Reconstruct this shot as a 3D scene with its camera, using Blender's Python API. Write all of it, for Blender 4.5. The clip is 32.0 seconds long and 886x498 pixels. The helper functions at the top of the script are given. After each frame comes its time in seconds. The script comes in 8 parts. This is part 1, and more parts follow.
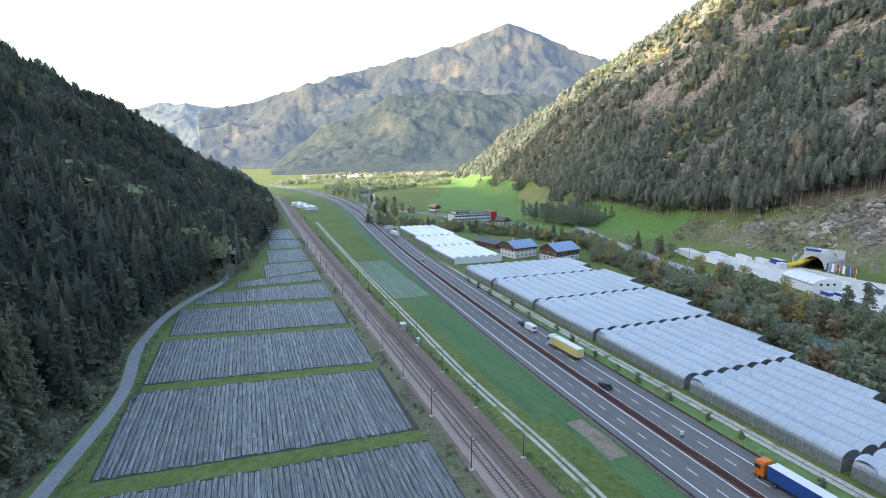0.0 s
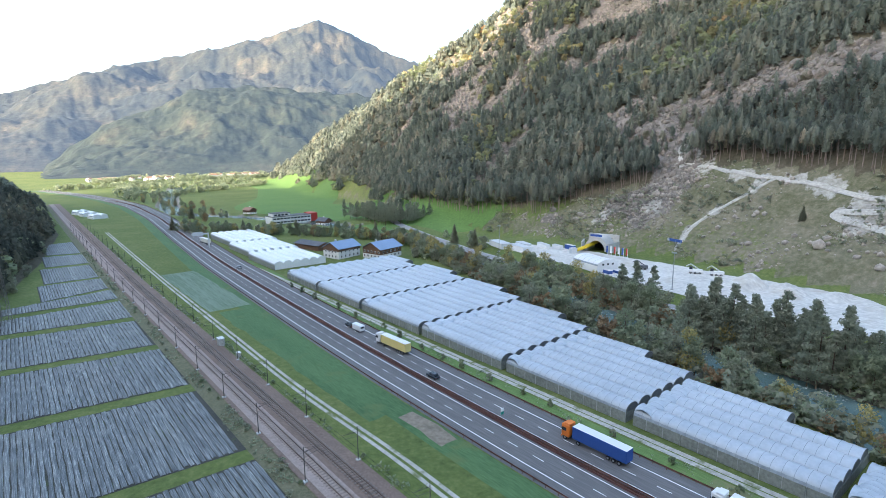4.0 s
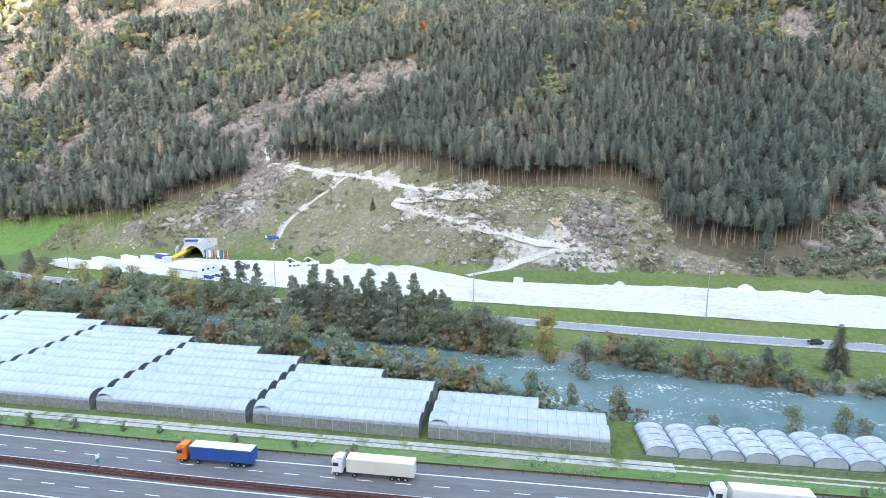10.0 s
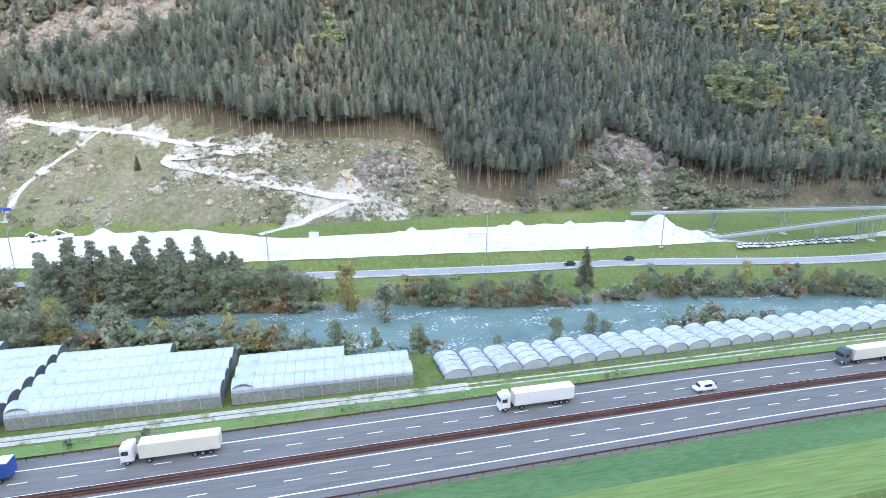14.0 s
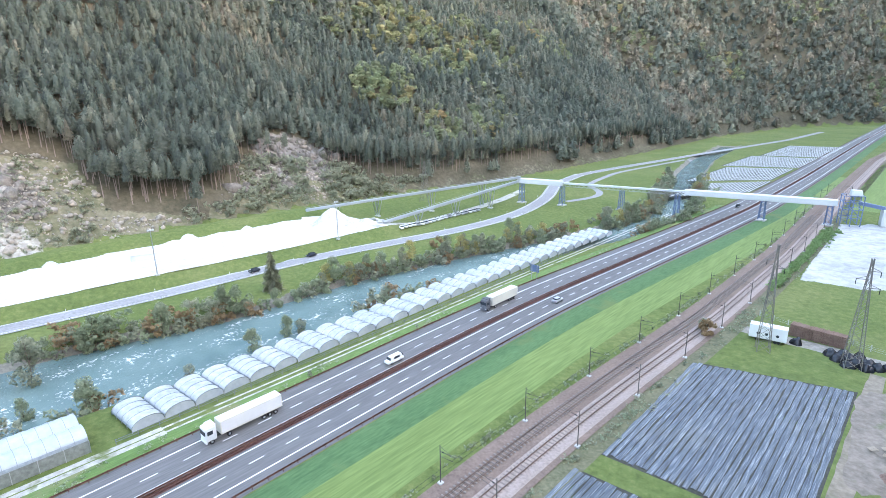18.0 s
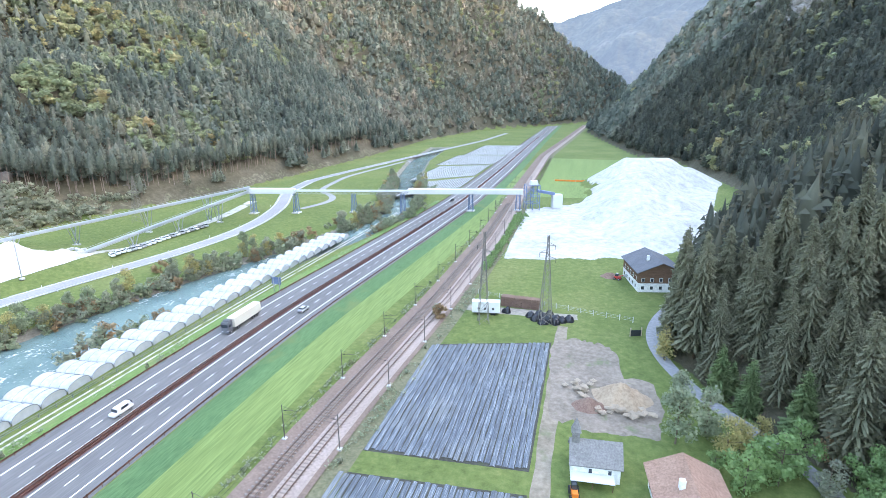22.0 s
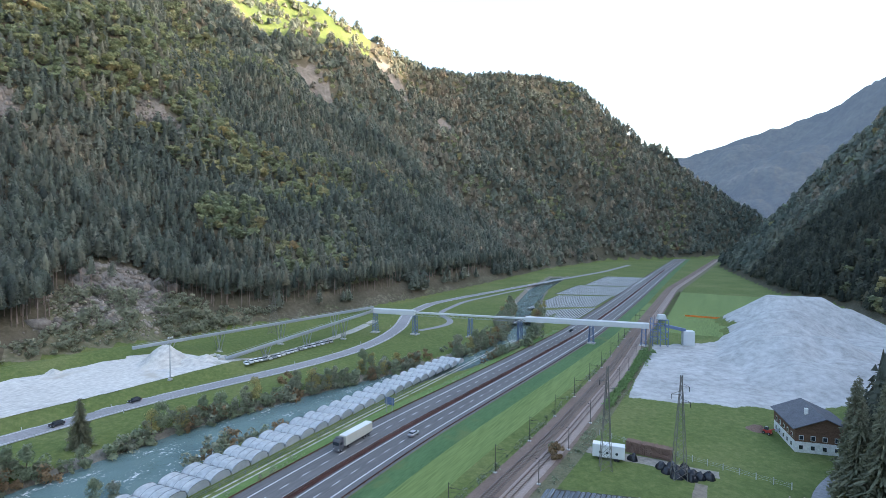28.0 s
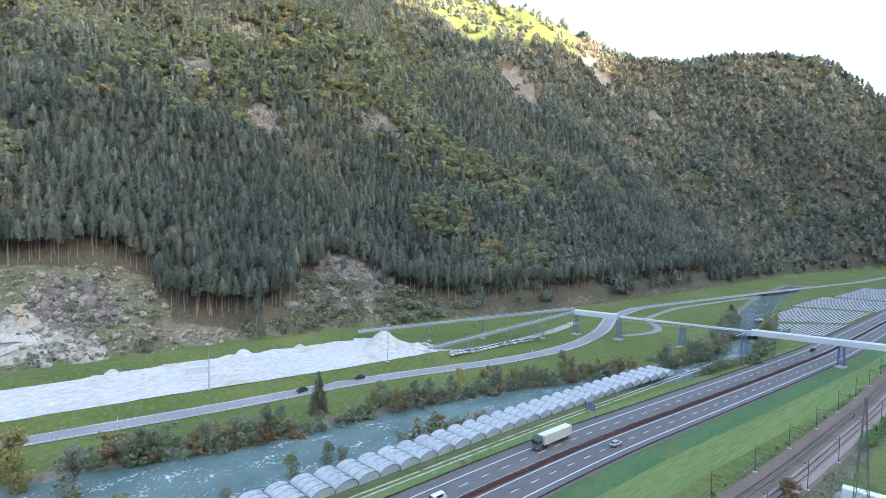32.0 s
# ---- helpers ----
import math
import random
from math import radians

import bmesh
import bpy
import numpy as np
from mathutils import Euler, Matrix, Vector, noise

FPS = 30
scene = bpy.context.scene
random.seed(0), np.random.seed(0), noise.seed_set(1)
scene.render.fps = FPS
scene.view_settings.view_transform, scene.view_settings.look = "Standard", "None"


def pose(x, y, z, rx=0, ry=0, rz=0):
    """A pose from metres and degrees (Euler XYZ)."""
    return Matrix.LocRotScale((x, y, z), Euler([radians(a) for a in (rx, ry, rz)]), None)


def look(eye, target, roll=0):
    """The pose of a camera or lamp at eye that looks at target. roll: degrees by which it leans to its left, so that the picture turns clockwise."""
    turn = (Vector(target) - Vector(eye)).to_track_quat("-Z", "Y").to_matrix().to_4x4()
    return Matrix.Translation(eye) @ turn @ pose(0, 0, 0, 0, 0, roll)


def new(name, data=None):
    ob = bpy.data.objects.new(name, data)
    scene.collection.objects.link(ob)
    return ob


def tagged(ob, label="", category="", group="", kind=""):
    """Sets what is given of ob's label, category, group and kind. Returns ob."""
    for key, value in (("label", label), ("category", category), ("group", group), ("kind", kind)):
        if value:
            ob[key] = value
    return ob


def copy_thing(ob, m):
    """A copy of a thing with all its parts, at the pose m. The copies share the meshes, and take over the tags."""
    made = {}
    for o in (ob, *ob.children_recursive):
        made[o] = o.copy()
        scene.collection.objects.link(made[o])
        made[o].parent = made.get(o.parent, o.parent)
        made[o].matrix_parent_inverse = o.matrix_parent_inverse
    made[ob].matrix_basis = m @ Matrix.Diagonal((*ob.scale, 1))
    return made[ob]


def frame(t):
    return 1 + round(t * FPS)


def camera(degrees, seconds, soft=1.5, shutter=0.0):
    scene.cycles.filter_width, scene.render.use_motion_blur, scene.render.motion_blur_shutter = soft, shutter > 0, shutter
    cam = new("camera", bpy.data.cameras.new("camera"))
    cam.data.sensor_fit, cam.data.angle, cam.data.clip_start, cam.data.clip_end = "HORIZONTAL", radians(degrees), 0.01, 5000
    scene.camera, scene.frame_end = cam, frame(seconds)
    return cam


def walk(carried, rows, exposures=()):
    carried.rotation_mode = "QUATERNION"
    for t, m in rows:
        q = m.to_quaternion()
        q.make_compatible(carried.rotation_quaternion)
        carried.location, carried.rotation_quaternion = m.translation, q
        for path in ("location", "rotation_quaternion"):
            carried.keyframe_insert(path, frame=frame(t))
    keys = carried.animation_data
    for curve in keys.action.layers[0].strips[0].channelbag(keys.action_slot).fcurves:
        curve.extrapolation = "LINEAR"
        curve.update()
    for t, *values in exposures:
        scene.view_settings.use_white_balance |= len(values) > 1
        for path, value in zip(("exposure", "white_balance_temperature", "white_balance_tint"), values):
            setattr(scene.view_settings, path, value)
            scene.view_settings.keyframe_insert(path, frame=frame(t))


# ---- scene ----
cam = camera(79.2, 32.0, soft=0.8)

PATH = [
    (0, (-8.237, -0.921, 63.477), (-7.565, 0.929, 63.124), -0.1),
    (0.5, (-8.259, -0.901, 63.45), (-7.486, 0.91, 63.096), -0.0),
    (1, (-8.118, -0.802, 63.472), (-7.279, 0.978, 63.116), -0.1),
    (1.5, (-7.995, -0.777, 63.528), (-7.084, 0.967, 63.172), -0.1),
    (2, (-7.988, -0.726, 63.636), (-7.007, 0.98, 63.279), -0.1),
    (2.5, (-7.939, -0.699, 63.721), (-6.902, 0.974, 63.365), -0.2),
    (4.5, (-7.606, -0.767, 63.737), (-6.295, 0.701, 63.379), -0.1),
    (5, (-7.493, -0.66, 63.719), (-6.109, 0.738, 63.362), -0.0),
    (5.5, (-7.405, -0.7, 63.652), (-5.949, 0.624, 63.295), -0.1),
    (6, (-7.418, -0.834, 63.573), (-5.881, 0.395, 63.216), -0.1),
    (6.5, (-7.31, -0.884, 63.345), (-5.693, 0.238, 62.99), -0.0),
    (7, (-7.295, -0.937, 63.085), (-5.629, 0.111, 62.732), -0.0),
    (7.5, (-7.186, -0.904, 62.913), (-5.497, 0.107, 62.561), -0.0),
    (8, (-6.874, -0.99, 62.803), (-5.166, -0.011, 62.451), 0.0),
    (8.5, (-6.55, -1.059, 62.627), (-4.769, -0.219, 62.277), -0.0),
    (9, (-6.483, -1.191, 62.398), (-4.608, -0.589, 62.048), 0.0),
    (9.5, (-6.527, -0.88, 62.301), (-4.6, -0.475, 61.95), -0.0),
    (10, (-6.547, -0.854, 62.141), (-4.605, -0.525, 61.79), -0.0),
    (10.5, (-6.65, -0.866, 61.948), (-4.693, -0.644, 61.598), 0.0),
    (11, (-6.698, -0.851, 61.758), (-4.734, -0.705, 61.409), -0.0),
    (11.5, (-6.71, -1.001, 61.68), (-4.742, -0.938, 61.332), -0.0),
    (12, (-6.808, -1.192, 61.542), (-4.84, -1.271, 61.195), 0.0),
    (12.5, (-6.837, -1.059, 61.36), (-4.882, -1.299, 61.011), 0.0),
    (13, (-6.963, -0.889, 61.159), (-5.027, -1.199, 60.762), 0.1),
    (13.5, (-7.087, -0.982, 61.181), (-5.169, -1.311, 60.72), 0.1),
    (14, (-7.214, -1.104, 61.256), (-5.327, -1.521, 60.739), 0.0),
    (14.5, (-7.452, -1.343, 61.378), (-5.617, -1.95, 60.862), 0.1),
    (15, (-7.752, -1.398, 61.519), (-6.006, -2.224, 61.003), -0.1),
    (15.5, (-7.994, -1.282, 61.87), (-6.308, -2.222, 61.349), -0.3),
    (17.5, (-8.604, -0.932, 63.723), (-7.241, -2.292, 63.183), -1.0),
    (18, (-8.863, -0.768, 64.144), (-7.539, -2.165, 63.6), -0.9),
    (18.5, (-9.329, -0.645, 64.434), (-8.094, -2.12, 63.889), -0.9),
    (19, (-9.483, -0.507, 64.557), (-8.444, -2.126, 64.01), -0.9),
    (19.5, (-9.527, -0.336, 64.665), (-8.564, -2.002, 64.119), -0.8),
    (20, (-9.731, -0.36, 64.78), (-8.871, -2.081, 64.234), -0.6),
    (20.5, (-9.829, -0.304, 64.867), (-9.099, -2.084, 64.322), -0.6),
    (21, (-9.881, -0.315, 65.025), (-9.257, -2.136, 64.481), -0.5),
    (21.5, (-9.872, -0.274, 65.112), (-9.325, -2.12, 64.572), -0.4),
    (22, (-10.003, -0.309, 65.192), (-9.494, -2.168, 64.655), -0.4),
    (22.5, (-10.104, -0.41, 65.343), (-9.628, -2.277, 64.808), -0.3),
    (23, (-10.184, -0.576, 65.701), (-9.73, -2.464, 65.221), -0.2),
    (23.5, (-10.222, -0.631, 65.696), (-9.779, -2.554, 65.367), -0.1),
    (24, (-10.201, -0.657, 65.524), (-9.766, -2.6, 65.339), 0.0),
    (24.5, (-10.227, -0.715, 65.498), (-9.804, -2.661, 65.316), 0.0),
    (25, (-10.118, -0.619, 65.54), (-9.703, -2.567, 65.36), 0.1),
    (25.5, (-9.856, -0.437, 65.607), (-9.328, -2.357, 65.428), 0.3),
    (26, (-9.656, -0.415, 65.592), (-8.98, -2.29, 65.419), 0.5),
    (26.5, (-9.597, -0.447, 65.338), (-8.812, -2.285, 65.262), 0.5),
    (28.5, (-9.136, -0.896, 64.603), (-8.168, -2.645, 64.525), 0.7),
    (29, (-9.108, -0.932, 64.479), (-8.098, -2.656, 64.401), 0.7),
    (29.5, (-9.002, -0.874, 64.451), (-7.948, -2.572, 64.373), 0.8),
    (30, (-8.94, -0.798, 64.494), (-7.81, -2.446, 64.415), 0.8),
    (30.5, (-8.881, -0.746, 64.554), (-7.691, -2.351, 64.475), 0.9),
    (31, (-8.685, -0.637, 64.633), (-7.423, -2.186, 64.553), 0.8),
    (31.5, (-8.515, -0.551, 64.65), (-7.113, -1.975, 64.568), 0.8),
    (32, (-8.592, -0.542, 64.693), (-7.084, -1.852, 64.609), 0.9),
]
walk(cam, [(t, look(eye, target, roll)) for t, eye, target, roll in PATH], [(0, 2.66, 6500, 10), (2, 2.62, 6500, 10), (5, 2.82, 6500, 10), (7, 3.06, 6650, 11), (8, 3.2, 6750, 11), (10, 3.5, 6820, 12), (12.5, 3.6, 6800, 12), (15, 3.74, 6880, 13), (19, 3.92, 7080, 14), (22.5, 4.12, 7120, 14), (24, 4.0, 6850, 13), (26, 3.45, 6700, 12), (28.5, 2.7, 6500, 11), (30, 2.65, 6500, 11), (31, 2.78, 6500, 11), (32, 3.1, 6550, 11)])

# ==== world and light ====
world = bpy.data.worlds.new("sky")
scene.world = world
world.use_nodes = True
wn = world.node_tree
sky = wn.nodes.new("ShaderNodeTexSky")
sky.sky_type = "NISHITA"
sky.sun_disc = False
SUN_AZ, SUN_EL = 260.0, 14.8          # degrees: clockwise from +y, and above the horizon
sky.sun_elevation, sky.sun_rotation = radians(SUN_EL), radians(SUN_AZ)
sky.air_density, sky.dust_density, sky.ozone_density = 1.0, 3.0, 1.0
wn.links.new(sky.outputs[0], wn.nodes["Background"].inputs[0])
wn.nodes["Background"].inputs[1].default_value = 0.13
sun = new("sun", bpy.data.lights.new("sun", "SUN"))
sun.data.energy, sun.data.angle, sun.data.color = 2.4, radians(0.6), (1.0, 0.88, 0.7)
sd = Vector((math.sin(radians(SUN_AZ)) * math.cos(radians(SUN_EL)), math.cos(radians(SUN_AZ)) * math.cos(radians(SUN_EL)), math.sin(radians(SUN_EL))))
sun.matrix_world = look(sd * 100, (0, 0, 0))

# ==== materials ====
def mat(name, rough=0.9, metal=0.0, spec=0.3):
    m = bpy.data.materials.new(name)
    m.use_nodes = True
    p = m.node_tree.nodes["Principled BSDF"]
    p.inputs["Roughness"].default_value = rough
    p.inputs["Metallic"].default_value = metal
    p.inputs["Specular IOR Level"].default_value = spec
    return m, m.node_tree, p


def noise_node(nt, scale, detail=4.0, rough=0.6, stretch=None):
    tc = nt.nodes.new("ShaderNodeNewGeometry")
    n = nt.nodes.new("ShaderNodeTexNoise")
    n.inputs["Scale"].default_value = scale
    n.inputs["Detail"].default_value = detail
    n.inputs["Roughness"].default_value = rough
    if stretch:
        mp = nt.nodes.new("ShaderNodeMapping")
        mp.inputs["Scale"].default_value = stretch
        nt.links.new(tc.outputs["Position"], mp.inputs[0])
        nt.links.new(mp.outputs[0], n.inputs["Vector"])
    else:
        nt.links.new(tc.outputs["Position"], n.inputs["Vector"])
    return n.outputs["Fac"]


def ramp(nt, fac, stops):
    r = nt.nodes.new("ShaderNodeValToRGB")
    e = r.color_ramp.elements
    while len(e) < len(stops):
        e.new(0.5)
    for s, (pos, col) in zip(e, stops):
        s.position, s.color = pos, (*col, 1)
    nt.links.new(fac, r.inputs[0])
    return r.outputs[0]


def mixc(nt, fac, a, b, mode="MIX"):
    m = nt.nodes.new("ShaderNodeMix")
    m.data_type, m.blend_type = "RGBA", mode
    for sock, v in ((m.inputs[0], fac), (m.inputs[6], a), (m.inputs[7], b)):
        if isinstance(v, (int, float)):
            sock.default_value = v
        elif isinstance(v, tuple):
            sock.default_value = (*v, 1)
        else:
            nt.links.new(v, sock)
    return m.outputs[2]


def bump(nt, p, fac, strength, dist):
    b = nt.nodes.new("ShaderNodeBump")
    b.inputs["Strength"].default_value, b.inputs["Distance"].default_value = strength, dist
    nt.links.new(fac, b.inputs["Height"])
    nt.links.new(b.outputs[0], p.inputs["Normal"])


def two_scale(name, dark, light, big, small, rough=0.9, metal=0.0, spec=0.3, bump_at=None, third=None, stretch=None):
    """A surface that varies at a large and a small scale between two colours."""
    m, nt, p = mat(name, rough, metal, spec)
    f1, f2 = noise_node(nt, big, 3, stretch=stretch), noise_node(nt, small, 5, stretch=stretch)
    c1 = ramp(nt, f1, [(0.3, dark), (0.7, light)])
    c2 = ramp(nt, f2, [(0.3, tuple(v * 0.62 for v in dark)), (0.72, tuple(min(1, v * 1.25) for v in light))])
    c = mixc(nt, 0.5, c1, c2)
    if third:
        f3 = noise_node(nt, third[0], 4)
        c = mixc(nt, ramp(nt, f3, [(third[2], (0, 0, 0)), (third[2] + 0.12, (1, 1, 1))]), c, third[1])
    nt.links.new(c, p.inputs["Base Color"])
    if bump_at:
        bump(nt, p, f2, bump_at[0], bump_at[1])
    return m


def plain(name, col, rough=0.6, metal=0.0, vary=0.12, scale=2.0, spec=0.4):
    """A painted or cast surface: one colour with faint dirt at two scales."""
    m, nt, p = mat(name, rough, metal, spec)
    tone = lambda k: tuple(min(1, v * k) for v in col)
    c1 = ramp(nt, noise_node(nt, scale * 0.15, 3), [(0.3, tone(1 - vary)), (0.7, tone(1 + vary * 0.6))])
    c2 = ramp(nt, noise_node(nt, scale, 5, 0.7), [(0.3, tone(1 - vary)), (0.7, tone(1 + vary * 0.6))])
    nt.links.new(mixc(nt, 0.5, c1, c2), p.inputs["Base Color"])
    return m


M_VERGE = two_scale("mown verge grass", (0.09, 0.16, 0.045), (0.16, 0.24, 0.075), 0.06, 1.2, bump_at=(0.3, 0.1), third=(0.09, (0.19, 0.19, 0.09), 0.55), stretch=(3.0, 0.35, 1))
M_LUSH = two_scale("lush green crop", (0.06, 0.128, 0.05), (0.105, 0.19, 0.075), 0.08, 1.3, bump_at=(0.5, 0.2), third=(0.07, (0.12, 0.165, 0.06), 0.56), stretch=(2.2, 0.3, 1))
M_GRAVEL = two_scale("white crushed gravel", (0.49, 0.475, 0.44), (0.66, 0.645, 0.6), 0.05, 0.6, bump_at=(0.25, 0.15), third=(0.06, (0.47, 0.43, 0.365), 0.57), stretch=(1.2, 0.7, 1))
M_PALE = two_scale("pale dirt track", (0.36, 0.345, 0.3), (0.52, 0.5, 0.45), 0.08, 0.9, bump_at=(0.3, 0.1), third=(0.22, (0.15, 0.175, 0.075), 0.54))
M_DIRT = two_scale("brown bare earth", (0.17, 0.14, 0.1), (0.3, 0.25, 0.19), 0.08, 0.8, bump_at=(0.5, 0.2), third=(0.12, (0.13, 0.15, 0.07), 0.6))
M_ASPHALT = two_scale("grey asphalt", (0.128, 0.124, 0.122), (0.175, 0.169, 0.166), 0.05, 1.5, rough=0.85, stretch=(2.0, 0.1, 1))
M_ROAD2 = two_scale("light grey asphalt", (0.25, 0.245, 0.25), (0.33, 0.325, 0.33), 0.05, 1.2, rough=0.85)
M_SHOULDER = two_scale("pale concrete shoulder", (0.36, 0.36, 0.35), (0.48, 0.48, 0.465), 0.08, 1.0)
M_MEDIAN = two_scale("dark red-brown median", (0.095, 0.05, 0.047), (0.155, 0.085, 0.078), 0.2, 2.0)
M_HAUL = two_scale("whitish crushed-rock track", (0.37, 0.355, 0.315), (0.56, 0.54, 0.49), 0.08, 0.8, bump_at=(0.3, 0.1))
M_PAINT = plain("white road paint", (0.8, 0.8, 0.79), 0.6, 0, 0.1, 1.0)
M_BALLAST = two_scale("brown railway ballast", (0.155, 0.108, 0.086), (0.25, 0.18, 0.145), 0.08, 2.0, bump_at=(0.8, 0.1))
M_BALLAST2 = two_scale("pinkish fresh ballast", (0.285, 0.222, 0.192), (0.39, 0.312, 0.272), 0.08, 2.0, bump_at=(0.8, 0.1))
M_WATER, nt, p = mat("green-blue mountain river", 0.12, 0, 0.5)
f1 = noise_node(nt, 0.16, 5, 0.7, stretch=(1.0, 0.45, 1)); f2 = noise_node(nt, 1.1, 4, 0.65)
base = ramp(nt, noise_node(nt, 0.05, 3), [(0.3, (0.1, 0.165, 0.16)), (0.7, (0.17, 0.25, 0.24))])
foam = nt.nodes.new("ShaderNodeMath"); foam.operation = "MULTIPLY"
nt.links.new(f1, foam.inputs[0]); nt.links.new(f2, foam.inputs[1])
nt.links.new(mixc(nt, ramp(nt, foam.outputs[0], [(0.31, (0, 0, 0)), (0.39, (1, 1, 1))]), base, (0.66, 0.7, 0.69)), p.inputs["Base Color"])
bump(nt, p, f2, 0.6, 0.3)

# ==== plan: lines of the valley in metres, x east, y along the motorway ====
SX, SY = 0.0036, -0.0058


def gz(x, y):
    """Height of the even valley floor."""
    return SX * np.clip(x, -400, 400) + SY * np.clip(y, -1600, 1600)


def line_at(pts, y):
    """x (and more) of a plan line at y; pts sorted by y."""
    a = np.array(pts, float)
    a = a[np.argsort(a[:, 1])]
    return np.interp(y, a[:, 1], a[:, 0])


MOTORWAY = [(76, -1500), (73, -829), (68.5, -490), (68, -330), (73, -244), (80.3, -140), (80.8, -97), (80, -60), (78.8, 0), (77.6, 60), (78.2, 120), (79.6, 168), (83, 244), (87, 324), (98, 463), (111, 615), (117, 784), (107, 942), (86, 1091), (40, 1300)]
RAIL = [(5, -1280), (30, -800), (40, -620), (36.5, -360), (33.5, -250), (35, -157), (38.5, -100), (39.5, -65), (38.3, 0), (37, 100), (36, 200), (35, 300), (36, 510), (38, 900)]
RIVER = [(185, -700, 8), (166, -550, 8), (143, -450, 8), (122, -380, 8), (99, -300, 7), (98, -270, 7), (105, -225, 8), (117, -185, 9), (126, -150, 9), (132, -110, 11), (130, -65, 14), (138, -20, 18), (148, 30, 12), (160, 90, 11), (180, 150, 11), (200, 230, 10), (225, 300, 9), (235, 420, 9), (190, 560, 9), (140, 650, 10), (150, 760, 10), (180, 900, 10), (260, 1200, 10)]
ROAD = [(138, -980), (147, -810), (177, -610), (200, -440), (206, -390), (196, -335), (173, -290), (161, -250), (158, -220), (161, -185), (169, -150), (176.5, -113), (178, -68), (182, -33), (188, 14), (199, 92), (207, 134), (217, 218), (222, 251), (240, 320), (265, 400), (330, 560)]
PAD_W = [(183, -165), (185, -117), (192, -54), (195, -14), (199, 30), (207, 99), (223, 180), (232, 229), (240, 262)]
PAD_E = [(226, -165), (232, -144), (237, -65), (234, 17), (262, 60), (264, 120), (266, 200), (250, 262)]
WEST_FOOT = [(25, 880), (20, 700), (18, 540), (0, 400), (-17, 316), (-40, 265), (-52, 205), (-48, 160), (-53, 125), (-62, 60), (-64, -40), (-60, -92), (-49, -110), (-41, -125), (-36, -137), (-44, -190), (-62, -230), (-100, -300), (-115, -420), (-100, -560), (-60, -640), (-20, -900), (0, -1060), (-150, -1500), (-300, -2300), (-1800, -2500), (-2800, 0), (-1500, 1600), (-400, 1090)]
EAST_FOOT = [(520, 1420), (450, 1100), (370, 720), (300, 450), (292, 330), (285, 215), (275, 120), (262, 20), (262, -70), (258, -160), (262, -225), (240, -300), (232, -400), (228, -558), (233, -792), (197, -1058), (97, -1212), (0, -1400), (-250, -1720), (2400, -2600), (2900, 800), (1600, 480), (1100, 800), (800, 1000), (640, 1150)]


def inside_dist(poly, X, Y):
    """Distance to a polygon's edge, positive inside."""
    best = np.full(X.shape, 1e9)
    odd = np.zeros(X.shape, bool)
    for (ax, ay), (bx, by) in zip(poly, poly[1:] + poly[:1]):
        dx, dy = bx - ax, by - ay
        s = np.clip(((X - ax) * dx + (Y - ay) * dy) / (dx * dx + dy * dy), 0, 1)
        best = np.minimum(best, np.hypot(X - ax - s * dx, Y - ay - s * dy))
        if dy:
            odd ^= ((ay > Y) != (by > Y)) & (X < dx * (Y - ay) / dy + ax)
    return np.where(odd, best, -best)


def line_dist(pts, X, Y):
    """Distance to an open line, and the third value carried along it."""
    best, val = np.full(X.shape, 1e9), np.zeros(X.shape)
    for a, b in zip(pts, pts[1:]):
        dx, dy = b[0] - a[0], b[1] - a[1]
        s = np.clip(((X - a[0]) * dx + (Y - a[1]) * dy) / (dx * dx + dy * dy), 0, 1)
        d = np.hypot(X - a[0] - s * dx, Y - a[1] - s * dy)
        if len(a) > 2:
            val = np.where(d < best, a[2] + s * (b[2] - a[2]), val)
        best = np.minimum(best, d)
    return best, val


LATTICE = np.random.RandomState(5).rand(256, 256)


def vnoise(X, Y, size):
    """Smooth value noise in -1..1."""
    u, v = X / size, Y / size
    i, j = np.floor(u).astype(int), np.floor(v).astype(int)
    a, b = u - i, v - j
    a, b = a * a * (3 - 2 * a), b * b * (3 - 2 * b)
    g = lambda p, q: LATTICE[p % 256, q % 256]
    return 2 * ((g(i, j) * (1 - a) + g(i + 1, j) * a) * (1 - b) + (g(i, j + 1) * (1 - a) + g(i + 1, j + 1) * a) * b) - 1


def fbm(X, Y, size, octaves=4):
    return sum(vnoise(X + 37 * k, Y - 91 * k, size / 2**k) / 2**k for k in range(octaves))


def step(a, b, v):
    t = np.clip((v - a) / (b - a), 0, 1)
    return t * t * (3 - 2 * t)


HEAP = [(-37, -308, 13.5, 24), (-52, -318, 12, 26), (-36, -345, 15, 24), (-44, -425, 19.5, 30), (-58, -435, 19, 30), (-42, -385, 16, 26), (-76, -440, 12, 26), (-44, -275, 7, 22), (-60, -290, 7, 22)]


CREST = np.array([(-450, 595), (-650, 595), (-800, 600), (-950, 510), (-1100, 450), (-1250, 440), (-1400, 460), (-1600, 455)], float)


